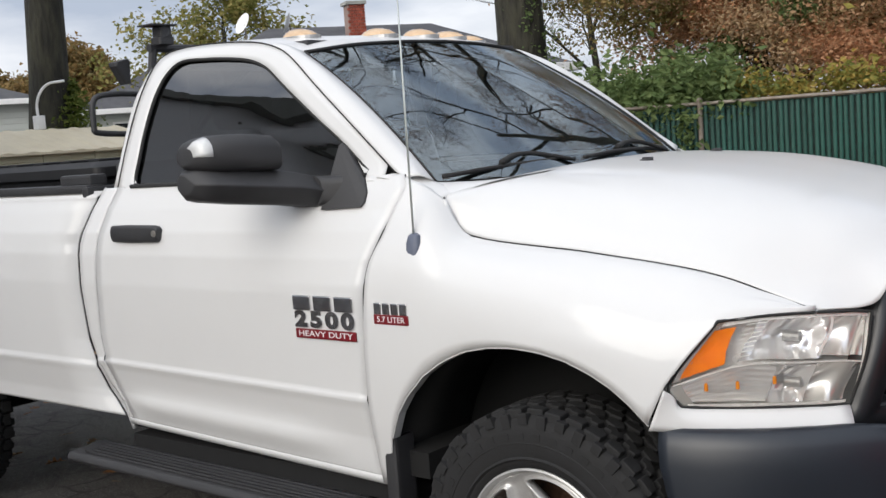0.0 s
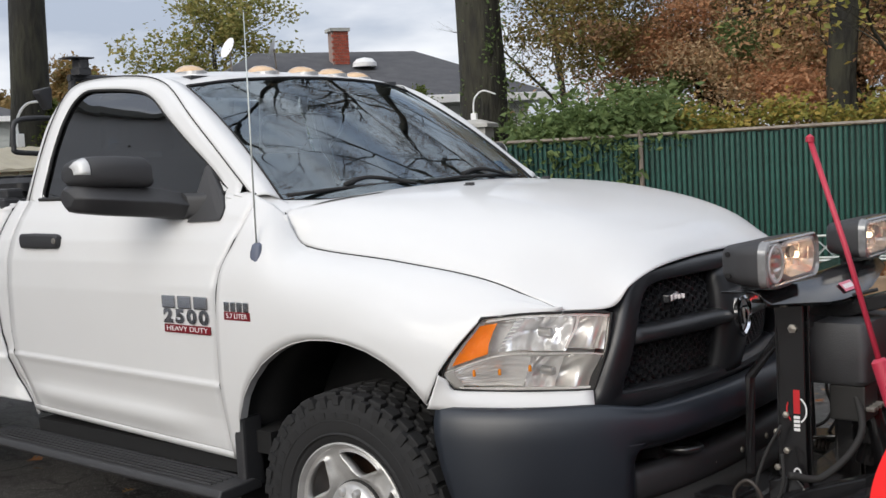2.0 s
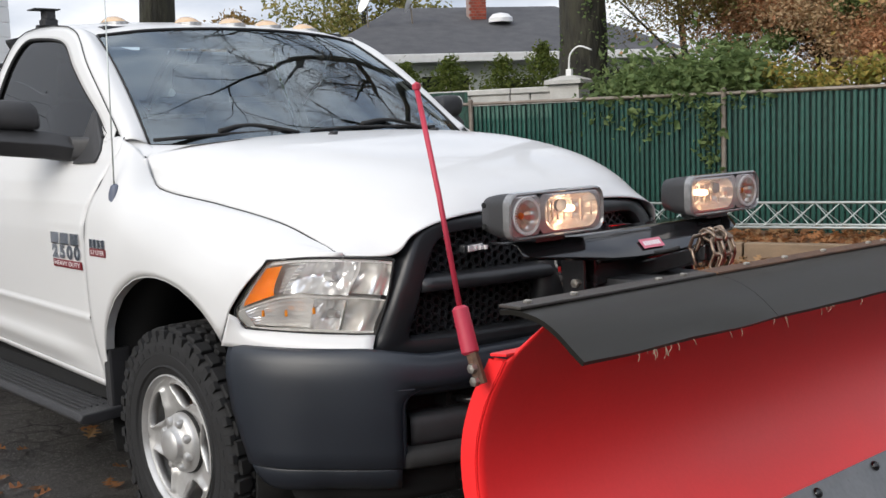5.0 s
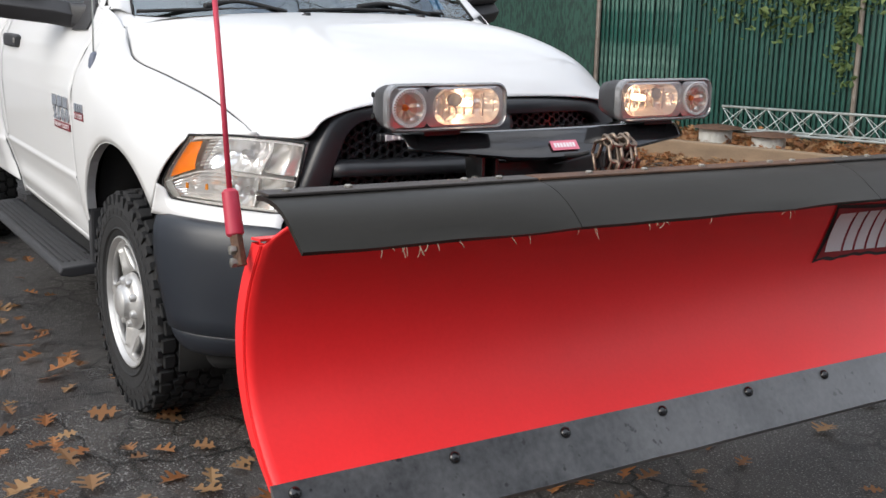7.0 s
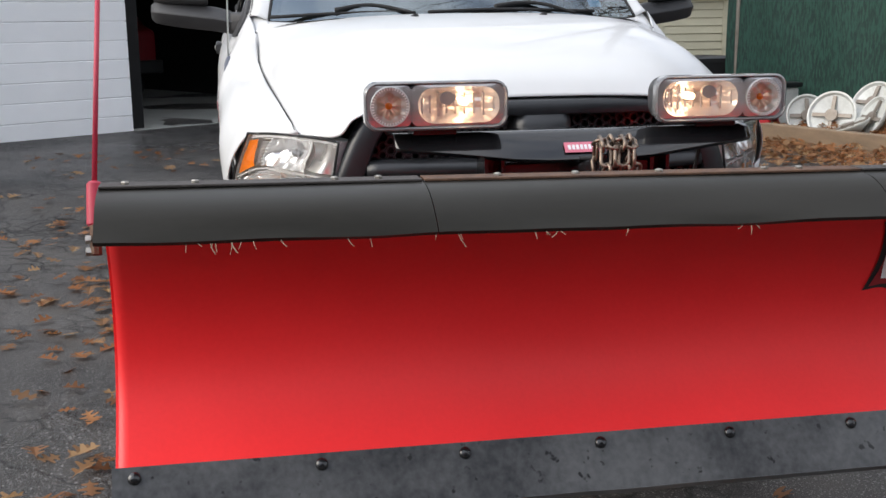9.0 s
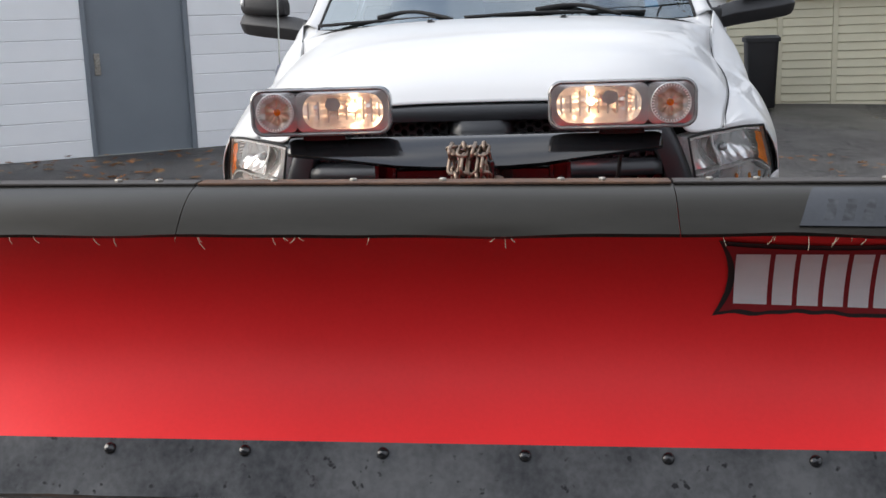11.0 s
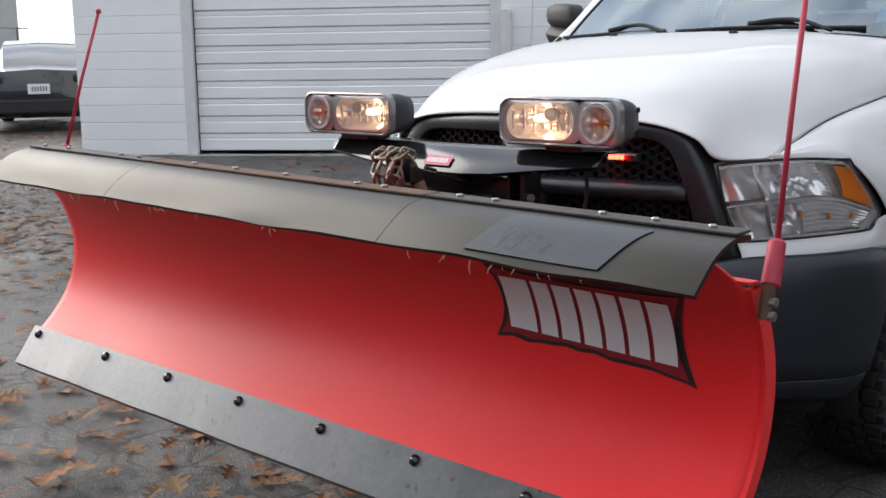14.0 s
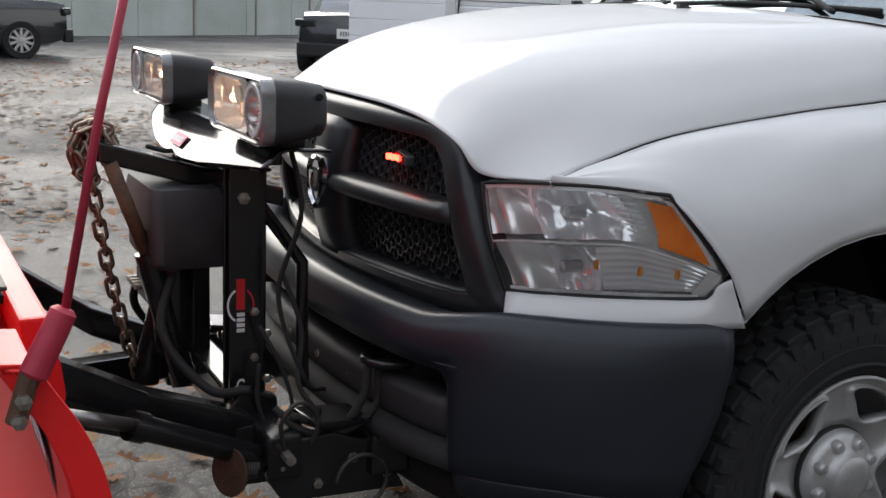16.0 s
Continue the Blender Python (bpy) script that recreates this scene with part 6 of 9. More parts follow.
part("work_lamp", moved(loft([[(a, b, z) for a, b in rounded(0.06, w, 0.015, 3)] for z, w in ((0, 0.03), (0.02, 0.04), (0.085, 0.08), (0.10, 0.075))]), pose(-0.06, -0.515, 0.405, 14, 0, 0)), MIRRORBLACK, rack, bevel=0.004)

# ---- box in the bed ----
cb = thing("cargo_box", "black ribbed plastic cargo box lying in the truck bed", "cargo box", at=pose(-3.45, 0.05, 0.824))
part("body", box(-1.0, 0.98, -0.66, 0.68, 0.0, 0.66), BIN, cb, bevel=0.02)
part("lid", loft([[(a, b, z) for a, b in rounded(2.04 * k, 1.40 * k, 0.05, 3)] for z, k in ((0.655, 1.0), (0.695, 1.0), (0.720, 0.97))]), BIN, cb, smooth=True)
for k in range(9):
    part("lid_rib", box(-0.92 + 0.22 * k, -0.84 + 0.22 * k, -0.62, 0.64, 0.719, 0.732), BIN, cb, bevel=0.005)

# ---- snow plough ----
plough = thing("snow_plough", "red snow plough with black rubber flap, raised clear of the ground", "snow plough")
BT = Matrix.Translation((1.84, 0, 0.44)) @ pose(0, 0, 0, -1.05, 0, 1.3) @ Matrix.Translation((-1.84, 0, -0.44))
MOLD = [(1.835, .452), (1.775, .510), (1.722, .580), (1.692, .655), (1.682, .730), (1.690, .800), (1.716, .872), (1.752, .932), (1.782, .984), (1.797, 1.022), (1.800, 1.050)]
HALF = 1.232


def mold(z, out=0.0):
    """The curved face at a height, and a way out from it to the front."""
    t = lerp(z, [(p[1], i / (len(MOLD) - 1)) for i, p in enumerate(MOLD)])
    p = spline([(x, 0, h) for x, h in MOLD], t)
    return p.x + out


def on_blade(vf):
    return moved(vf, BT)


def face_sheet(y0, y1, z0, z1, out, ny=24, nz=10, edge=None):
    v = []
    for i in range(ny + 1):
        for k in range(nz + 1):
            a, b = i / ny, k / nz
            y, z = y0 + (y1 - y0) * a, z0 + (z1 - z0) * b
            if edge:
                y, z = edge(a, b, y, z)
            v.append((mold(z, out), y, z))
    return on_blade((v, [(i * (nz + 1) + k, (i + 1) * (nz + 1) + k, (i + 1) * (nz + 1) + k + 1, i * (nz + 1) + k + 1) for i in range(ny) for k in range(nz)]))


def build_blade():
    prof = [spline([(x, 0, z) for x, z in MOLD], i / 36) for i in range(37)]
    cut = [p for p in prof if p.z < 0.968]
    # the upper corners slope down beside the flap's carrier
    ys = [-HALF, -1.21, -1.19, -1.16, -1.13, -1.10, -1.05] + [-1.0 + 2.0 * k / 36 for k in range(37)] + [1.05, 1.10, 1.13, 1.16, 1.19, 1.21, HALF]
    v = []
    for y in ys:
        reach = lerp(abs(y), [(1.10, 1.0), (HALF, (len(cut) - 1) / 36)])
        for k in range(37):
            p = spline([(x, 0, z) for x, z in MOLD], reach * k / 36)
            v.append((p.x + 0.003 * noise.noise((y * 1.5, p.z * 4, 3)), y, p.z))
    f = [(i * 37 + k, (i + 1) * 37 + k, (i + 1) * 37 + k + 1, i * 37 + k + 1) for i in range(len(ys) - 1) for k in range(36)]
    mb = sheet("moldboard", on_blade((v, f)), REDPLOW, plough, "curved red painted steel moldboard", thick=0.006)
    # end ribs
    for y in (-HALF, -0.75, -0.35, 0.35, 0.75, HALF):
        d = 0.030 if abs(y) > 1 else 0.060
        front = [(p.x - 0.003, p.z) for p in (cut if abs(y) > 1 else prof)[::3]]
        rear = [(x - d * math.sin(math.pi * min(1, 0.12 + 0.8 * k / (len(front) - 1))) - 0.004, z) for k, (x, z) in enumerate(front)]
        rings = [[(x, y + dy, z) for x, z in front] + [(x, y + dy, z) for x, z in reversed(rear)] for dy in (-0.006, 0.006)]
        part("rib", on_blade(loft(rings)), REDPLOW, mb)
    for s in (-1, 1):
        # folded shelf and outer flange
        part("corner_shelf", on_blade(loft([[(x, s * y, z) for x, z in ((1.732, .966), (1.776, .970), (1.776, .976), (1.732, .972))] for y in (1.09, HALF + 0.010)])), REDPLOW, mb, bevel=0.002)
        part("side_flange", on_blade(loft([[(p.x - dx, s * HALF + dy, p.z) for p in cut[4:]] for dx, dy in ((0.0, -0.004), (0.0, 0.012), (0.045, 0.012), (0.045, -0.004), (0.0, -0.004))], False, False)), REDPLOW, mb, smooth=True)
    for z in (0.55, 0.92):
        part("back_beam", on_blade(box(min(mold(z - 0.03), mold(z + 0.03)) - 0.055, min(mold(z - 0.03), mold(z), mold(z + 0.03)) - 0.012, -0.98, 0.98, z - 0.03, z + 0.03)), REDPLOW, mb, bevel=0.006)
    # cutting edge
    sec = [(1.829, .470), (1.838, .475), (1.918, .366), (1.908, .352), (1.895, .356)]
    ce = part("cutting_edge", on_blade(loft([[(x + 0.002 * noise.noise((y * 3, 0, 1)), y, z + (0.003 * noise.noise((y * 6, 2, 1)) if z < 0.4 else 0)) for x, z in sec] for y in [-HALF - 0.012 + (2 * HALF + 0.024) * k / 40 for k in range(41)]])), EDGESTEEL, plough, "worn dark steel cutting edge")
    for y in (-1.198, -0.803, -0.482, -0.161, 0.162, 0.480, 0.80, 1.195):
        bolt = revolve([(0.0145, 0.0), (0.0138, 0.005), (0.010, 0.009), (0.0, 0.011)], (0, 0, 0), "z", 14)
        part("edge_bolt", on_blade(moved(bolt, Matrix.Translation((1.853, y, 0.455)) @ pose(0, 0, 0, 0, 53, 0))), BLACKSTEEL, ce, smooth=True)
    # rubber flap in three lengths with rusty clamp bars and bolts
    FP = [(1.762, 1.056), (1.800, 1.060), (1.838, 1.056), (1.874, 1.046), (1.910, 1.027), (1.942, 1.002), (1.966, .979)]
    for y0, y1, mat in ((-1.243, -0.572, FLAP), (-0.570, 0.478, FLAP), (0.480, 1.235, FLAP)):
        v = []
        for i in range(25):
            y = y0 + (y1 - y0) * i / 24
            for k in range(13):
                p = spline([(x, 0, z) for x, z in FP], k / 12)
                w = 0.006 * noise.noise((y * 2.3, k * 0.2, 7)) * k / 12
                v.append((p.x + w, y, p.z + w + (0.004 * noise.noise((y * 5, 1, 9)) if k == 12 else 0)))
        fl = sheet("flap", on_blade((v, [(i * 13 + k, (i + 1) * 13 + k, (i + 1) * 13 + k + 1, i * 13 + k + 1) for i in range(24) for k in range(12)])), mat, plough, "weathered black rubber snow flap", thick=0.010, smooth=True, crisp=True)
        part("clamp_bar", on_blade(box(1.757, 1.815, y0 + 0.002, y1 - 0.002, 1.0655, 1.0715)), RUST if y0 == -0.570 else DARKBAR, fl, bevel=0.002)
    for y in (-1.19, -1.05, -0.76, -0.665, -0.40, -0.22, -0.02, 0.24, 0.33, 0.56, 0.66, 0.93, 1.05, 1.17):
        part("flap_bolt", on_blade(revolve([(0.009, 0.0), (0.009, 0.004), (0.007, 0.006), (0.0, 0.007)], (1.787, y, 1.0715), "z", 6)), BOLT, plough, smooth=False)
    # frayed cords under the flap
    cords = []
    for k in range(36):
        y = -1.1 + 2.2 * random.random()
        a, b = random.uniform(-0.02, 0.02), random.uniform(0.010, 0.030)
        cords.append(tube([(1.962, y, 0.981), (1.966, y + a * 0.5, 0.981 - b * 0.6), (1.963, y + a, 0.981 - b)], 0.0008, 4))
    tagged(part("cord_fringe", on_blade(join(*cords)), CREAM, plough), kind="stuff")

    # maker's sticker: dark border, red field, plain pale letter blocks, torn foot
    def bow(a, b, y, z):
        c = 4 * b * (1 - b)
        torn = 0.012 * noise.noise((a * 9, 3.3, 0)) * (1 - b) * (1 if b < 0.05 else 0)
        return y - (0.03 * c * (1 - 2 * a)) * -1, z + 0.012 * 4 * a * (1 - a) * (b - 0.5) * -2 + torn - 0.022 * (a - 0.2) * (1 - b) + (0.02 * (0.5 - a)) * 0
    sk = part("maker_sticker", face_sheet(0.590, 1.104, 0.738, 0.930, 0.006, 30, 10, bow), BLACKINK, plough, "torn red maker's sticker with pale letter blocks", smooth="all")
    part("sticker_field", face_sheet(0.605, 1.088, 0.748, 0.918, 0.0085, 30, 10, bow), REDSTICKER, sk, smooth="all")
    y = 0.634
    for w in (0.082, 0.052, 0.054, 0.052, 0.052, 0.056, 0.060):
        part("letter_block", face_sheet(y, y + w - 0.007, 0.772, 0.896, 0.011, 3, 6, lambda a, b, yy, zz: (yy + 0.004 * (0.5 - b), zz - 0.03 * (yy - 0.63) * (1 - b))), WHITEINK, sk)
        y += w + 0.004
    # mounting patch on the flap
    v = []
    for i in range(13):
        y = 0.740 + 0.315 * i / 12
        for k in range(9):
            t = 0.34 + 0.56 * k / 8
            p = spline([(x, 0, z) for x, z in FP], t)
            yy = y + 0.05 * (0.5 - k / 8)
            w = 0.006 * noise.noise((yy * 2.3, t * 12 * 0.2, 7)) * t
            v.append((p.x + w + 0.0052, yy, p.z + w + 0.0052))
    pt = sheet("flap_patch", on_blade((v, [(i * 9 + k, (i + 1) * 9 + k, (i + 1) * 9 + k + 1, i * 9 + k + 1) for i in range(12) for k in range(8)])), PATCHGREY, plough, "blue-grey rubber patch on the flap", thick=0.0025, smooth=True, crisp=True)
    bars = []
    for j in range(7):
        y = 0.770 + j * 0.038
        rows_ = []
        for k in range(5):
            t = 0.56 + 0.27 * k / 4
            q, yy = spline([(x, 0, z) for x, z in FP], t), y + 0.05 * (0.66 - t) / 0.6
            w = 0.006 * noise.noise((yy * 2.3, t * 12 * 0.2, 7)) * t + 0.0060
            rows_.append([(q.x + w, yy + e, q.z + w) for e in (0, 0.030)])
        bars.append(loft(rows_, False, False))
    part("worn_print", on_blade(join(*bars)), PATCHPRINT, pt)


DARKBAR = material("dark_bare_steel", (0.07, 0.06, 0.055), (0.04, 0.035, 0.03), 0.55, metal=0.4, scale=14, bscale=120, bump=0.3)
REDSTICKER = material("dull_red_sticker", (0.30, 0.012, 0.018), (0.24, 0.008, 0.012), 0.4, scale=6)
PATCHGREY = material("blue_grey_rubber", (0.046, 0.050, 0.058), (0.030, 0.033, 0.038), 0.36, scale=7, bscale=90, bump=0.03, ior=1.5, graze=(0.25, 0.34, 0.3, 0.7))
PATCHPRINT = material("worn_print", (0.050, 0.054, 0.060), (0.020, 0.022, 0.025), 0.38, scale=26, contrast=0.12, graze=(0.25, 0.34, 0.3, 0.7))
build_blade()


def build_flag(s):
    """A red guide rod in a thick sleeve on the blade's corner."""
    if s < 0:
        p0, p1, p2, p3 = Vector((1.742, -1.254, 0.968)), Vector((1.727, -1.254, 0.992)), Vector((1.697, -1.253, 1.085)), Vector((1.562, -1.228, 1.522))
    else:
        p0, p1, p2, p3 = Vector((1.717, 1.272, 0.915)), Vector((1.708, 1.272, 0.940)), Vector((1.665, 1.263, 1.022)), Vector((1.565, 1.254, 1.490))
    o = Vector((0, 0, 0))
    f = part("guide_flag", tube([p1 + o, p1.lerp(p2, 0.05) + o, p1.lerp(p2, 0.94) + o, p2 + o], [0.014, 0.0185, 0.017, 0.011], 12), REDPLASTIC, plough, "red plastic blade guide rod", smooth=True)
    part("rod", tube([p2 + o, p2.lerp(p3, 0.5) + o + Vector((0.004, 0, 0)), p3 + o], 0.0058, 8), REDPLASTIC, f, smooth="all")
    part("tip", revolve([(0.0, -0.008), (0.009, -0.004), (0.009, 0.006), (0.0, 0.012)], tuple(p3 + o), "z", 10), REDPLASTIC, f, smooth=True)
    part("bracket", join(tube([p0 + o + Vector((0.012, 0, -0.032)), p1 + o + Vector((0, 0, 0.01))], 0.013, 8)), RUST, f)
    for k in (0.1, 0.6):
        part("nut", revolve([(0.010, 0), (0.010, s * 0.012), (0, s * 0.014)], tuple(p0 + o + Vector((0.010 - 0.012 * k, s * 0.008, -0.03 + 0.05 * k))), "y", 6), BOLT, f)


for s in (-1, 1):
    build_flag(s)


# ---- plough lamps, mast and frame ----
def build_plough_lamp(s):
    cy, cz = s * 0.411, 1.187
    W, H = 0.392, 0.128

    def ring(x, w, h, r):
        return [(x, cy + a, cz + b + 0.012 * s * a * 0) for a, b in rounded(w, h, r, 6)]
    L = part("plough_lamp", loft([ring(1.060, W * 0.80, H * 0.70, 0.03), ring(1.068, W * 0.86, H * 0.80, 0.035), ring(1.12, W * 0.95, H * 0.93, 0.035), ring(1.175, W, H, 0.035), ring(1.186, W, H, 0.035)], True, False), MIRRORBLACK, plough, "rectangular plough headlamp, switched on", smooth=True)
    part("back_cover", loft([ring(1.060, W * 0.80, H * 0.70, 0.03), ring(1.055, W * 0.3, H * 0.3, 0.01), ring(1.055, 0.01, 0.01, 0.003)], True, False), MIRRORBLACK, L, smooth=True)
    part("bezel", loft([ring(1.180, W + 0.004, H + 0.004, 0.036), ring(1.202, W + 0.003, H + 0.003, 0.036), ring(1.206, W - 0.006, H - 0.006, 0.034), ring(1.200, W - 0.014, H - 0.014, 0.03), ring(1.186, W - 0.018, H - 0.018, 0.03)], True, False), BEZEL, L, "silver-grey bezel", smooth=True)
    # driving lamp bowl
    my = cy - s * 0.062

    def oval(x, k):
        return [(x, my + a, cz + b) for a, b in rounded(0.225 * k, 0.098 * k, 0.045 * k, 10)]
    bowl = [oval(1.198 - 0.075 * (1 - (1 - j / 12 * 0.97) ** 2), 1 - j / 12 * 0.97) for j in range(13)]
    bowl = [[(x + (0.007 * math.sin((y - my) * 150) + 0.004 * math.sin((z - cz) * 170 + 1)) * min(1.0, j / 3), y, z) for x, y, z in ring_] for j, ring_ in enumerate(bowl)]
    part("driving_reflector", loft(bowl, True, False), WARMREFLECTOR, L, "bright reflector bowl", smooth="all")
    # face plate with two openings
    def around(yc, w, outline):
        outer = [(1.196, yc + a, cz + b) for a, b in rounded(w, H - 0.018, 0.02, 8)]
        return loft([outer, outline], True, False)
    main = around(my, 0.262, [(1.198, my + a, cz + b) for a, b in rounded(0.225, 0.098, 0.045, 8)])
    sidep = around(cy + s * 0.128, 0.122, [(1.198, cy + s * 0.128 + a, cz + b) for a, b in rounded(0.100, 0.100, 0.0499, 8)])
    part("face_plate", join(main, sidep), FACEPLATE, L, smooth="all")
    fac = []
    for j in range(9):
        y = my - 0.10 + 0.025 * j
        fac.append(moved(box(0, 0.004, -0.0025, 0.0025, -0.036, 0.036), Matrix.Translation((1.142 + 0.04 * (abs(j - 4) / 4) ** 2, y, cz))))
    part("facets", join(*fac), WARMREFLECTOR, L)
    part("bulb", revolve([(0.0, 0.055), (0.009, 0.05), (0.011, 0.03), (0.011, 0.0)], (1.135, my - s * 0.02, cz + 0.006), "x", 12), WARMLAMP, L, "glowing lamp bulb", smooth=True)
    part("bulb_shade", loft([[(1.175 + dx, my + 0.03 * s + 0.022 * math.cos(a), cz + 0.018 + 0.018 * math.sin(a)) for a in [2 * math.pi * k / 16 for k in range(16)]] for dx in (0, 0.012)]), SATIN, L, smooth=True)
    # round indicator
    ty = cy + s * 0.128
    star = [[(h + d * math.cos(6 * a), ty + r * math.cos(a), cz + r * math.sin(a)) for a in [2 * math.pi * k / 72 for k in range(72)]] for r, h, d in ((0.050, 1.200, 0.0), (0.046, 1.194, 0.001), (0.036, 1.186, 0.003), (0.024, 1.181, 0.003), (0.012, 1.179, 0.001), (0.002, 1.178, 0.0))]
    part("indicator_reflector", loft(star, True, False), SATINCHROME, L, smooth="all")
    part("indicator_ring", revolve([(0.0525, 1.196), (0.054, 1.204), (0.052, 1.206), (0.0505, 1.200)], (0, ty, cz), "x", 32), CLEARPLASTIC, L, smooth=True)
    flutes = [moved(box(1.203, 1.2065, -0.0014, 0.0014, 0.044, 0.051), Matrix.Translation((0, ty, cz)) @ Matrix.Rotation(2 * math.pi * k / 40, 4, "X")) for k in range(40)]
    tagged(part("fluted_ring", join(*flutes), CLEARPLASTIC, L), kind="stuff")
    part("indicator_bulb", revolve([(0.0, 0.03), (0.009, 0.026), (0.012, 0.012), (0.011, 0.0)], (1.157, ty, cz), "x", 14), AMBERBULB, L, "amber indicator bulb", smooth=True)
    part("indicator_dome", revolve([(0.0, 1.196), (0.024, 1.192), (0.038, 1.184), (0.044, 1.178)], (0, ty, cz), "x", 24), AMBERFILM, L, "clear inner dome", smooth="all").visible_shadow = False
    lens = part("lens", loft([ring(1.200, W - 0.022, H - 0.022, 0.03), ring(1.2035, W - 0.05, H - 0.05, 0.025), ring(1.206, 0.02, 0.008, 0.003)], True, False), LENS, L, "clear lens", smooth="all")
    lens.visible_shadow = False
    part("foot", join(tube([(1.12, cy, 1.06), (1.12, cy, 1.13)], 0.02, 10), box(1.07, 1.17, cy - 0.06, cy + 0.06, 1.105, 1.125)), BLACKSTEEL, L)
    for zz in (-0.03, 0.03):
        part("screw", revolve([(0.008, 0), (0.008, s * 0.003), (0, s * 0.004)], (1.085, cy + s * (W * 0.45), cz + zz), "y", 8), DARK, L)


BEZEL = material("smoked_clear_bezel", (0.26, 0.26, 0.26), (0.18, 0.18, 0.18), 0.18, metal=0.3, scale=30, coat=0.8)
FACEPLATE = material("bright_face_plate", (0.66, 0.62, 0.61), (0.56, 0.53, 0.52), 0.20, metal=0.6, scale=30)
AMBERFILM = pane("amber_film", (0.95, 0.75, 0.62), (1, 1, 1), 1.4)
WARMLAMP = lamp_glow("warm_lamp_filament", (1.0, 0.70, 0.46), 3.6)
for s in (-1, 1):
    build_plough_lamp(s)


def link(p, d, turn, r=0.0135, l=0.030, w=0.0050):
    """One oval chain link at p along d."""
    d = Vector(d).normalized()
    m = Matrix.Translation(p) @ d.to_track_quat("Z", "Y").to_matrix().to_4x4() @ Matrix.Rotation(turn, 4, "Z")
    ring = [(r * math.cos(a), 0, (l if math.sin(a) > 0 else -l) * 0.45 + r * math.sin(a) * 0.95) for a in [2 * math.pi * k / 14 for k in range(15)]]
    return moved(tube(ring, w, 6, False), m)


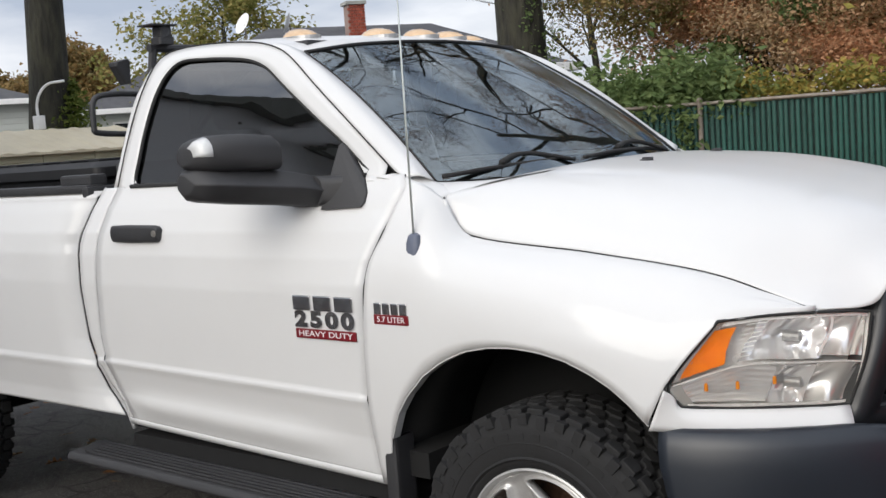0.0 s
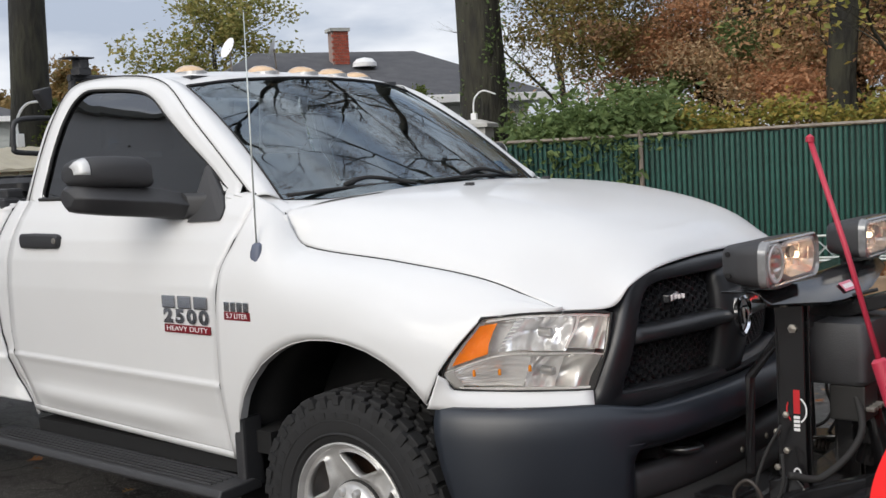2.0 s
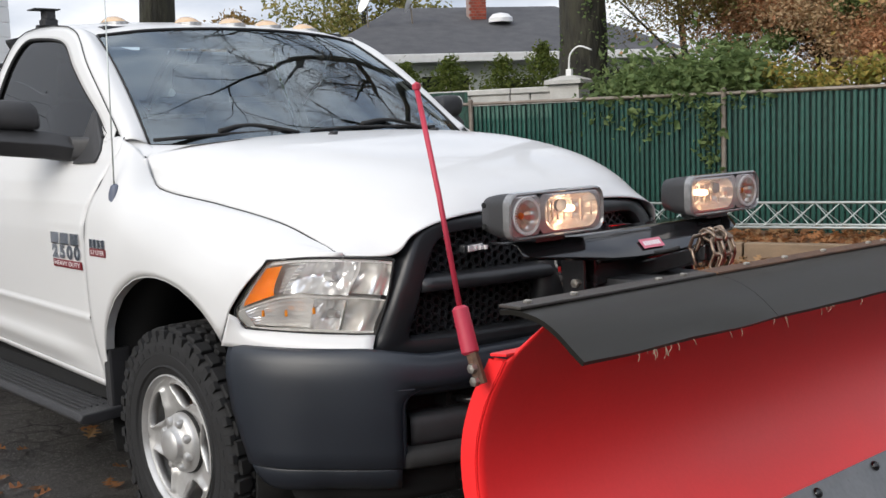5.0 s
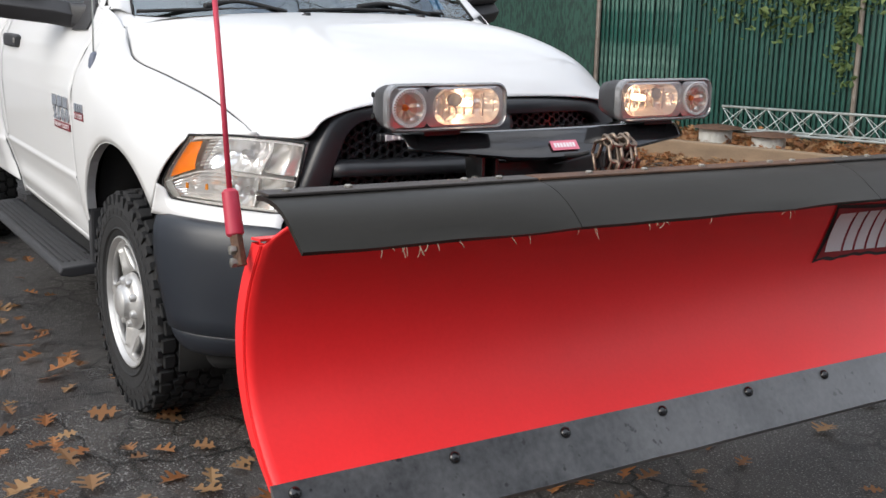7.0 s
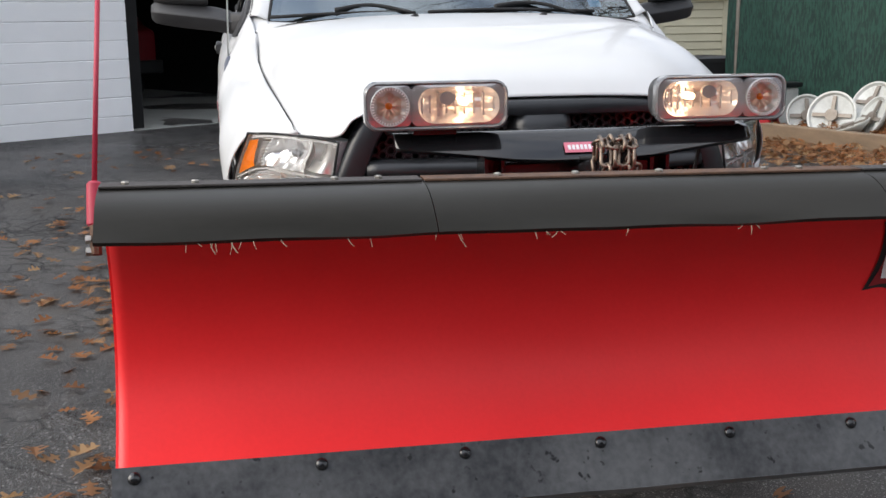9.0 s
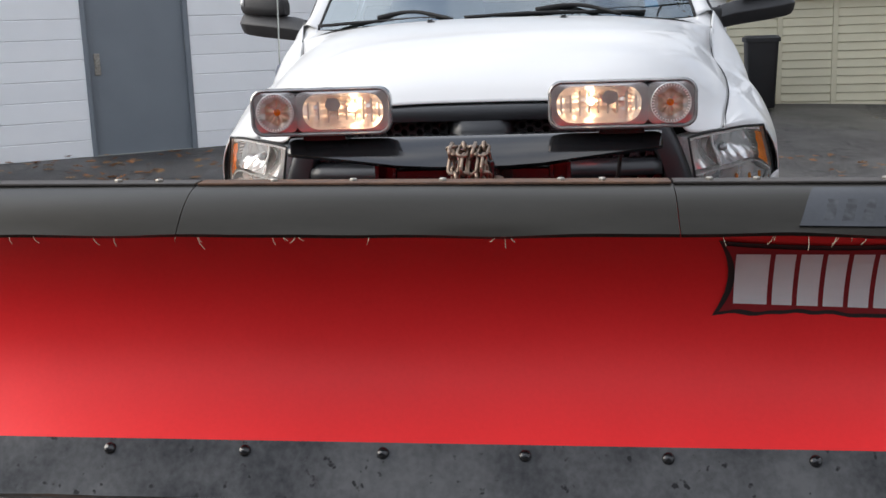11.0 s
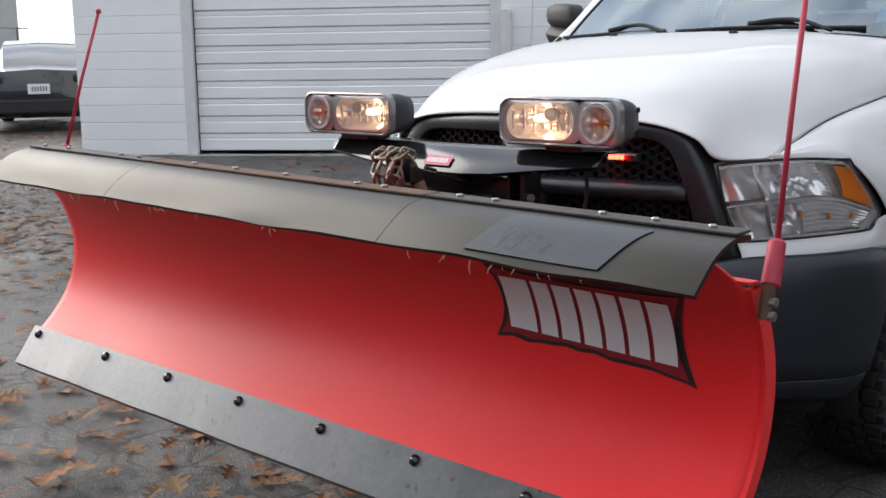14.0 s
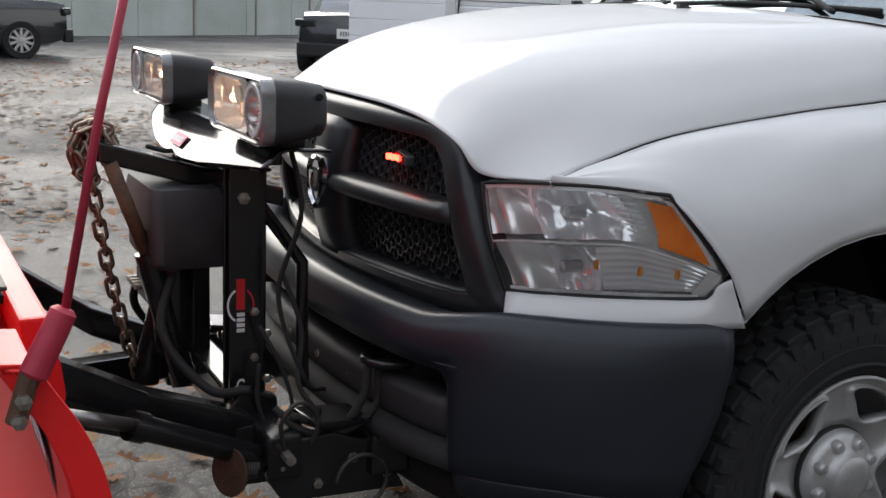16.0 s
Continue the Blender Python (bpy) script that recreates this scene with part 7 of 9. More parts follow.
def build_frame():
    # lamp carrier: a folded black sheet with wings
    ys = [-0.52, -0.50, -0.40, -0.30, -0.20, -0.10, 0, 0.10, 0.20, 0.30, 0.40, 0.50, 0.52]
    lo = {0.52: 1.072, 0.50: 1.068, 0.40: 1.059, 0.30: 1.049, 0.20: 1.038, 0.10: 1.033, 0: 1.033}
    rows = []
    for y in ys:
        zl = lo[abs(y)]
        bow = 0.032 * (1 - (y / 0.52) ** 2)
        front = 1.143 + bow + (1.098 - zl) * 0.92
        rows.append([(1.03 + bow * 0.3, y, 1.100), (1.122 + bow * 0.8, y, 1.104), (1.143 + bow, y, 1.098), (front, y, zl), (front - 0.008, y, zl - 0.008)])
    v = [p for r in rows for p in r]
    c = sheet("lamp_carrier", (v, [(i * 5 + k, (i + 1) * 5 + k, (i + 1) * 5 + k + 1, i * 5 + k + 1) for i in range(len(rows) - 1) for k in range(4)]), GLOSSBLACK, plough, "folded black steel lamp carrier", thick=0.006, smooth=True)
    part("carrier_label", moved(box(-0.05, 0.05, -0.017, 0.017, 0, 0.002), Matrix.Translation((1.2160, -0.006, 1.0622)) @ pose(0, 0, 0, 0, 47.4, 0) @ pose(0, 0, 0, 0, 0, 90)), LABELPINK, c, "small pink and white label")
    part("label_bars", join(*[moved(box(-0.04 + 0.0117 * k, -0.032 + 0.0117 * k, -0.008, 0.008, 0.002, 0.003), Matrix.Translation((1.2160, -0.006, 1.0622)) @ pose(0, 0, 0, 0, 47.4, 0) @ pose(0, 0, 0, 0, 0, 90)) for k in range(7)]), WHITEINK, c)
    for s in (-1, 1):
        m = part("mast", join(box(1.085, 1.172, s * 0.243 - 0.03, s * 0.243 - 0.018, .36, 1.05), box(1.085, 1.172, s * 0.243 + 0.018, s * 0.243 + 0.03, .36, 1.05), box(1.085, 1.097, s * 0.243 - 0.03, s * 0.243 + 0.03, .36, 1.05)), BLACKSTEEL, plough, "black steel mast upright", bevel=0.003)
        part("mast_bolt", revolve([(0.014, 0), (0.014, s * 0.01), (0, s * 0.012)], (1.142, s * 0.273, .964), "y", 6), BOLT, m)
        part("mast_label", box(1.136, 1.157, s * 0.2735 - 0.0006, s * 0.2735 + 0.0006, .705, .778), LABELRED, m, "red and white label")
        for k in range(4):
            part("label_bar", box(1.137, 1.156, s * 0.2735 - 0.0006, s * 0.2735 + 0.0006, .652 + k * 0.0125, .661 + k * 0.0125), WHITEINK, m)
        for sg, mat in ((-1, LABELRED), (1, WHITEINK)):
            part("label_ring", loft([[(1.1465 + sg * r * 0.031 * math.cos(a), s * 0.2735 + dy, .716 + r * 0.040 * math.sin(a)) for r, dy in ((0.90, 0.0006), (1.04, 0.0006), (1.04, -0.0006), (0.90, -0.0006))] for a in [radians(-65 + 10 * k) for k in range(14)]]), mat, m)
        part("padlock_mark", box(1.128, 1.160, s * 0.2735 - 0.0006, s * 0.2735 + 0.0006, .500, .522), WHITEINK, m)
        part("padlock_mark", loft([[(1.144 + r * 0.011 * math.cos(a), s * 0.2735 + dy, .522 + r * 0.016 * math.sin(a)) for r, dy in ((0.75, 0.0006), (1.1, 0.0006), (1.1, -0.0006), (0.75, -0.0006))] for a in [radians(18 * k) for k in range(11)]]), WHITEINK, m)
        part("mast_brace", tube([(1.10, s * 0.243, 0.95), (0.99, s * 0.243, 0.80), (0.99, s * 0.26, 0.50)], 0.016, 8), BLACKSTEEL, m)
        # receiver bracket with springs and pins
        r = part("mount_bracket", loft([[(x, s * y, z) for x, z in ((0.78, .30), (1.16, .31), (1.19, .37), (1.18, .45), (1.04, .46), (1.0, .41), (0.88, .43), (0.80, .40))] for y in (0.335, 0.352)]), MATTSTEEL, plough, bevel=0.004)
        part("bracket_plate", loft([[(x, s * y, z) for x, z in ((0.80, .29), (1.10, .30), (1.14, .36), (1.10, .44), (0.98, .45), (0.86, .40))] for y in (0.435, 0.450)]), MATTSTEEL, r, bevel=0.004)
        part("bracket_top", moved(box(-0.075, 0.075, -0.06, 0.06, -0.006, 0.006), pose(0.965, s * 0.395, .470, 0, -6, s * 8)), BLACKSTEEL, r, bevel=0.004)
        coil = [(1.055 - 0.12 * t, s * 0.40 + 0.017 * math.cos(t * 56), .415 + 0.02 * t + 0.017 * math.sin(t * 56)) for t in [k / 110 for k in range(111)]]
        part("spring", tube(coil, 0.0042, 5), BOLT if s < 0 else DARKBAR, r, smooth="all")
        part("pin", tube([(1.10, s * 0.30, .42), (1.10, s * 0.50, .42)], 0.012, 8), BOLT, r)
        part("pull_handle", tube([spline([(1.10, s * 0.46, .42), (1.115, s * 0.475, .50), (1.075, s * 0.48, .545), (1.03, s * 0.475, .50), (1.04, s * 0.46, .43)], i / 24) for i in range(25)], 0.0055, 6), DARKBAR, r, smooth="all")
        for k in range(4):
            part("bolt_head", revolve([(0.012, 0), (0.012, s * 0.009), (0, s * 0.011)], (0.85 + 0.085 * k, s * 0.450, .335 + 0.05 * (k % 2)), "y", 6), BOLT, r)
        part("cable_reel", tube([(0.92 + 0.062 * math.cos(a), s * 0.475, .335 + 0.062 * math.sin(a)) for a in [2 * math.pi * k / 28 for k in range(24)]], 0.006, 6), DARKBAR, r, smooth="all")
        # parking stand with its foot folded up
        st = part("stand", tube([(1.10, s * 0.40, .375), (1.20, s * 0.445, .392)], 0.015, 10), MATTSTEEL, plough, smooth=True)
        part("stand_spring", tube([(1.155 + 0.03 * t, s * (0.425 + 0.013 * t) + 0.021 * math.cos(t * 30), .385 + 0.021 * math.sin(t * 30)) for t in [k / 60 for k in range(61)]], 0.004, 5), DARKBAR, st, smooth="all")
        part("stand_foot", moved(revolve([(0.0, 0.0), (0.055, 0.0), (0.052, 0.010), (0.02, 0.016), (0.018, 0.035)], (0, 0, 0), "z", 20), Matrix.Translation((1.228, s * 0.458, .398)) @ Vector((-1, s * -0.45, -0.15)).to_track_quat("Z", "Y").to_matrix().to_4x4()), RUST, st, smooth=True)
        for k, pts in enumerate((((0.89, .42, .60), (0.905, .43, .52), (0.96, .42, .452), (1.07, .41, .487)), ((0.86, .41, .595), (0.875, .43, .49), (0.96, .43, .440), (1.05, .42, .455), (1.10, .38, .50)), ((1.12, .33, .68), (1.075, .35, .585), (1.05, .36, .483), (1.09, .35, .43), (1.125, .34, .50), (1.12, .33, .592)), ((1.06, .30, .80), (1.02, .33, .66), (1.04, .37, .55), (1.0, .40, .48)))):
            if s < 0 and k != 2:
                continue
            part("hose", tube([spline([(x, s * y, z) for x, y, z in pts], i / 24) for i in range(25)], (0.010, 0.009, 0.005, 0.006)[k], 8), GAP, plough, smooth="all")
        # A-frame arm and angling ram
        part("a_frame_arm", loft([[(x, s * y + a, z + b) for a, b in ((-0.030, -0.040), (0.030, -0.040), (0.030, 0.040), (-0.030, 0.040))] for x, y, z in ((1.10, 0.31, .42), (1.38, 0.35, .53), (1.58, 0.44, .655))]), BLACKSTEEL, plough, bevel=0.006)
        part("a_frame_arm", loft([[(x, s * y + a, z + b) for a, b in ((-0.030, -0.040), (0.030, -0.040), (0.030, 0.040), (-0.030, 0.040))] for x, y, z in ((1.10, 0.33, .40), (1.34, 0.20, .43), (1.60, 0.05, .47))]), BLACKSTEEL, plough, bevel=0.006)
        ram = part("angle_ram", tube([(1.16, s * 0.415, .41), (1.43, s * 0.50, .548)], 0.027, 14), BLACKSTEEL, plough, smooth=True)
        part("ram_rod", tube([(1.43, s * 0.50, .548), (1.60, s * 0.575, .625)], 0.0145, 12), STEELROD, ram, smooth="all")
        part("ram_gland", tube([(1.415, s * 0.495, .540), (1.445, s * 0.505, .555)], 0.033, 14), BLACKSTEEL, ram, smooth=True)
        part("ram_pin", tube([(1.585, s * 0.57, .595), (1.595, s * 0.57, .665)], 0.014, 10), BOLT, ram, smooth=True)
        # lug that the arm turns on, and a reel of folded plate beside the mount
        part("mast_foot", loft([[(x, s * y, z) for x, z in ((1.06, .34), (1.19, .34), (1.20, .47), (1.15, .53), (1.07, .50))] for y in (0.275, 0.315)]), BLACKSTEEL, plough, bevel=0.006)
        for k in range(4):
            part("foot_bolt", revolve([(0.010, 0), (0.010, s * 0.009), (0, s * 0.011)], (1.085 + 0.03 * (k % 2), s * 0.274, .535 + 0.055 * k), "y", 6), BOLT, plough)
        # hoses
        part("hose", tube([spline([(1.24, s * 0.08, .80), (1.30, s * 0.16, .64), (1.22, s * 0.26, .52), (1.14, s * 0.33, .53)], i / 24) for i in range(25)], 0.011, 8), GAP, plough, smooth="all")
    part("cross_beam", box(1.06, 1.14, -0.46, 0.46, .36, .46), BLACKSTEEL, plough, bevel=0.008)
    part("upper_cross_beam", box(1.085, 1.16, -0.22, 0.22, .95, 1.02), BLACKSTEEL, plough, bevel=0.008)
    part("quadrant", loft([[(x, y, z) for x, y in ((1.52, -0.30), (1.52, 0.30), (1.57, 0.50), (1.62, 0.60), (1.64, 0.60), (1.64, -0.60), (1.62, -0.60), (1.57, -0.50))] for z in (.60, .612)]), MATTSTEEL, plough, bevel=0.003)
    part("quadrant_beam", box(1.585, 1.64, -0.60, 0.60, .53, .598), MATTSTEEL, plough, bevel=0.008)
    # power unit between the masts
    pu = part("power_unit", loft([[(1.205 + a, b, z) for a, b in rounded(0.22 * k, 0.30 * k, 0.03, 4)] for z, k in ((.775, 0.92), (.79, 1.0), (.94, 1.04), (.965, 1.0))]), RESERVOIR, plough, "dark grey hydraulic power unit", smooth=True)
    part("motor", tube([(1.25, 0.06, .56), (1.25, 0.06, .77)], 0.05, 18), BLACKSTEEL, pu, smooth=True)
    part("manifold", box(1.19, 1.30, -0.12, 0.0, .66, .77), MATTSTEEL, pu, bevel=0.006)
    for k in range(4):
        part("fitting", tube([(1.30, -0.11 + 0.03 * k, .70), (1.325, -0.11 + 0.03 * k, .70)], 0.008, 6), BOLT, pu)
    # lift arm, ram and chain
    la = part("lift_arm", loft([[(x, 0.03 + a, z + b) for a, b in ((-0.05, -0.024), (0.05, -0.024), (0.05, 0.024), (-0.05, 0.024))] for x, z in ((0.98, 0.925), (1.20, 0.985), (1.42, 1.047))]), BLACKSTEEL, plough, "black box-section lift arm", bevel=0.006)
    part("chain_hook", box(1.40, 1.44, 0.0, 0.06, 1.02, 1.09), BLACKSTEEL, la, bevel=0.006)
    lr = part("lift_ram", tube([(1.245, 0.03, .76), (1.30, 0.03, .55), (1.31, 0.03, .47)], 0.030, 14), BLACKSTEEL, plough, smooth=True)
    part("ram_rod", tube([(1.395, 0.085, 1.02), (1.31, 0.085, .79)], 0.017, 12), RUST, lr, smooth="all")
    part("ram_barrel", tube([(1.315, 0.085, .81), (1.23, 0.085, .48)], 0.031, 14), BLACKSTEEL, lr, smooth=True)
    ch = []
    k = 0
    for y in (-0.022, 0.004, 0.030, 0.056):
        for j in range(7):
            a = radians(-60 + 42 * j)
            p = (1.42 + 0.038 * math.cos(a), y + random.uniform(-0.004, 0.004), 1.040 + 0.062 * math.sin(a))
            ch.append(link(p, (-math.sin(a), 0.1, math.cos(a)), (k % 2) * math.pi / 2 + random.uniform(-0.3, 0.3)))
            k += 1
    a, b = Vector((1.44, 0.05, 1.04)), Vector((1.32, 0.03, .47))
    n = 17
    for j in range(n):
        t = j / (n - 1)
        p = a.lerp(b, t) + Vector((0.015 * math.sin(t * 3.1), 0.01 * math.sin(t * 6), 0))
        ch.append(link(p, b - a, (j % 2) * math.pi / 2))
    part("lift_chain", join(*ch), CHAIN, plough, "rusty steel lift chain", smooth="all")
    part("cable", tube([spline([(1.10, -0.46, 1.07), (1.16, -0.20, 1.03), (1.24, 0.0, 1.035), (1.30, 0.02, 1.05)], i / 20) for i in range(21)], 0.006, 6), GAP, plough, smooth="all")
    for s in (1,):
        part("cable", tube([spline([(1.09, s * 0.42, 1.12), (1.05, s * 0.40, .95), (1.08, s * 0.34, .75), (1.02, s * 0.36, .55), (0.95, s * 0.30, .50)], i / 30) for i in range(31)], 0.006, 6), GAP, plough, smooth="all")
    # what the plough hangs on under the bumper
    part("push_beam", join(box(0.80, 0.90, -0.48, 0.48, .34, .44)), BLACKSTEEL, plough, bevel=0.01)


LABELRED = material("red_print", (0.50, 0.015, 0.02), (0.42, 0.01, 0.015), 0.5)
STEELROD = material("dull_steel_rod", (0.34, 0.33, 0.32), (0.22, 0.21, 0.20), 0.3, metal=0.9, scale=20)
MATTSTEEL = material("dull_black_steel", (0.012, 0.012, 0.012), (0.007, 0.007, 0.007), 0.55, scale=9, bscale=120, bump=0.1)
LABELPINK = material("pink_label", (0.62, 0.18, 0.24), (0.55, 0.12, 0.18), 0.5)
RESERVOIR = material("dark_grey_casting", (0.045, 0.047, 0.05), (0.03, 0.031, 0.034), 0.55, scale=12, bscale=200, bump=0.2)
CHAIN = material("rusted_chain", (0.34, 0.27, 0.21), (0.11, 0.075, 0.055), 0.38, metal=0.8, scale=60, bscale=300, bump=0.2)
build_frame()

# ---- along the fence ----
def fence_at(s, off, z=0.0):
    """A point s metres along the fence from its first post, off metres in front of it."""
    p = FENCE @ Vector((s, off, 0))
    return Vector((p.x, p.y, ground_z(p.x, p.y) + z))


def build_fence_side():
    # timber edge of the leaf bed
    for k, (a, b) in enumerate(((-4.4, -1.9), (-1.88, 0.55), (0.57, 3.0), (3.02, 5.4))):
        p, q = fence_at(a, 1.42, 0.10), fence_at(b, 1.42, 0.10)
        d = (q - p).normalized()
        m = Matrix.Translation((p + q) / 2) @ Matrix.Rotation(math.atan2(d.y, d.x), 4, "Z")
        L = (q - p).length / 2
        part("timber_edging", moved(box(-L, L, -0.07, 0.07, -0.10, 0.10), m), WOOD, None, "weathered landscape timber edging a leaf-filled bed", bevel=0.012, category="timber", group="bed edging timbers")
    # bed of leaf mould
    v = []
    for i in range(41):
        for k in range(9):
            p = fence_at(-4.4 + 9.8 * i / 40, 1.36 - 1.30 * k / 8)
            v.append((p.x, p.y, p.z + 0.06 + 0.10 * k / 8 + 0.05 * noise.noise((p.x * 2.5, p.y * 2.5, 0))))
    sheet("leaf_bed", (v, [(i * 9 + k, (i + 1) * 9 + k, (i + 1) * 9 + k + 1, i * 9 + k + 1) for i in range(40) for k in range(8)]), LEAFMOULD, None, "bed of brown leaf mould along the fence", kind="structure", category="ground")
    # aluminium lattice mast lying on its side
    t = thing("lattice_mast", "dull aluminium triangular lattice mast lying along the fence", "antenna mast")
    A, B = fence_at(-1.15, 0.72, 0.28), fence_at(6.8, 0.62, 0.33)
    d = (B - A).normalized()
    side = d.cross(Vector((0, 0, 1))).normalized()
    corner = [side * 0.15, side * -0.15, Vector((0, 0, 0.24))]
    for c in corner:
        part("chord", tube([A + c, B + c], 0.013, 8), ALUMINIUM, t, smooth="all")
    n = 32
    for i in range(n):
        p, r = A.lerp(B, i / n), A.lerp(B, (i + 1) / n)
        for a, b in ((0, 2), (1, 2), (0, 1)):
            part("lattice_rod", join(tube([p + corner[a], r + corner[b]], 0.0045, 5), tube([p + corner[b], r + corner[a]], 0.0045, 5)), ALUMINIUM, t)
    # pots with rusty lids
    for sx, off, h in ((-1.05, 1.05, 0.26), (-0.50, 0.98, 0.22)):
        p = fence_at(sx, off, 0.06)
        w = thing("white_pot", "white enamel pot with a rusty leaf-strewn lid", "pot", "pots by the fence", Matrix.Translation(p))
        part("body", revolve([(0.0, 0.0), (0.16, 0.0), (0.17, 0.02), (0.17, h), (0.155, h), (0.15, h - 0.03)], (0, 0, 0), "z", 28), CERAMIC, w, smooth=True)
        part("lid", revolve([(0.0, h + 0.035), (0.12, h + 0.03), (0.24, h + 0.012), (0.25, h + 0.002), (0.0, h + 0.004)], (0.02, 0.01, 0), "z", 24), RUST, w, smooth=True)
    # worn white lamp dishes thrown together
    for sx, off, z, r, rx, rz in ((-3.72, 1.10, 0.32, 0.27, 70, 20), (-3.25, 1.05, 0.32, 0.26, 62, -25), (-2.75, 0.95, 0.30, 0.27, 75, 10), (-4.0, 1.16, 0.30, 0.24, 72, 60), (-3.45, 0.80, 0.46, 0.25, 60, 0), (-3.40, 1.22, 0.24, 0.24, 20, -40)):
        p = fence_at(sx, off, z)
        w = thing("lamp_dish", "scuffed white round lamp housing leaning in a heap", "lamp housing", "lamp housings by the fence", Matrix.Translation(p) @ pose(0, 0, 0, rx, 0, rz + 19))
        part("shell", revolve([(0.02, -0.10), (0.14 * r / 0.25, -0.085), (r * 0.9, -0.03), (r, 0.0), (r, 0.012), (r * 0.93, 0.012), (r * 0.85, -0.015), (0.0, -0.05)], (0, 0, 0), "z", 36), CERAMIC, w, smooth=True)
        part("socket", revolve([(0.0, -0.15), (0.05, -0.15), (0.055, -0.09)], (0, 0, 0), "z", 14), RAIL, w, smooth=True)
        part("bracket", join(box(-r * 0.8, r * 0.8, -0.02, 0.02, -0.012, 0.004), box(-0.02, 0.02, -r * 0.8, r * 0.8, -0.012, 0.006), revolve([(0.07, -0.02), (0.07, 0.02), (0.0, 0.025)], (0, 0, 0), "z", 16)), RAIL, w)
    # red tarpaulin in folds
    v = []
    for i in range(41):
        for k in range(17):
            p = Vector((-8.50, 3.80, 0)).lerp(Vector((-7.50, 5.08, 0)), i / 40) + Vector((-0.79, 0.61, 0)) * (0.85 * (k / 16 - 0.05))
            h = 0.05 + max(0, 1 - ((i / 20 - 1.15) / 1.0) ** 2) * (0.40 * math.sin(math.pi * min(1, k / 16)) ** 0.7)
            h += (0.17 * abs(noise.noise((i * 0.17, k * 0.28, 2))) + 0.05 * noise.noise((i * 0.45, k * 0.5, 5))) * (0.3 + math.sin(math.pi * k / 16))
            v.append((p.x, p.y, ground_z(p.x, p.y) + h))
    sheet("red_tarpaulin", (v, [(i * 17 + k, (i + 1) * 17 + k, (i + 1) * 17 + k + 1, i * 17 + k + 1) for i in range(40) for k in range(16)]), REDTARP, None, "crumpled red vinyl tarpaulin on the asphalt", thick=0.004, category="tarpaulin", smooth=True)
    # bins and a storage box
    def bin_at(x, y, w, h, rot):
        b = thing("wheelie_bin", "black plastic wheeled bin beside the shed", "bin", "bins by the shed", Matrix.Translation((x, y, ground_z(x, y))) @ pose(0, 0, 0, 0, 0, rot))
        part("body", loft([[(a * k, c * k, z) for a, c in rounded(w, w, 0.05, 3)] for z, k in ((0.03, 0.80), (0.05, 0.84), (h, 1.0))]), BIN, b, smooth=True)
        part("lid", loft([[(a * k, c * k, z) for a, c in rounded(w + 0.04, w + 0.04, 0.06, 3)] for z, k in ((h - 0.02, 1.0), (h + 0.03, 1.0), (h + 0.06, 0.85))]), BIN, b, smooth=True)
        for s in (-1, 1):
            part("wheel", revolve([(0.0, -0.03), (0.1, -0.03), (0.1, 0.03), (0.0, 0.03)], (-w * 0.42, s * w * 0.36, 0.1), "y", 16), BIN, b)
    bin_at(-10.20, 5.46, 0.62, 0.70, 8)
    bin_at(-10.7, 2.75, 0.40, 0.90, 0)
    c = thing("storage_box", "pale plastic deck storage box with a dark lid", "storage box", at=Matrix.Translation((-8.70, 5.45, ground_z(-8.7, 5.45))) @ pose(0, 0, 0, 0, 0, 19))
    part("body", box(-0.52, 0.52, -0.28, 0.28, 0.02, 0.50), CERAMIC, c, bevel=0.03)
    part("lid", box(-0.55, 0.55, -0.31, 0.31, 0.50, 0.56), BIN, c, bevel=0.02)


LEAFMOULD = material("brown_leaf_mould", (0.16, 0.085, 0.045), (0.06, 0.032, 0.018), 0.9, scale=9, bscale=45, bump=1.0)
build_fence_side()


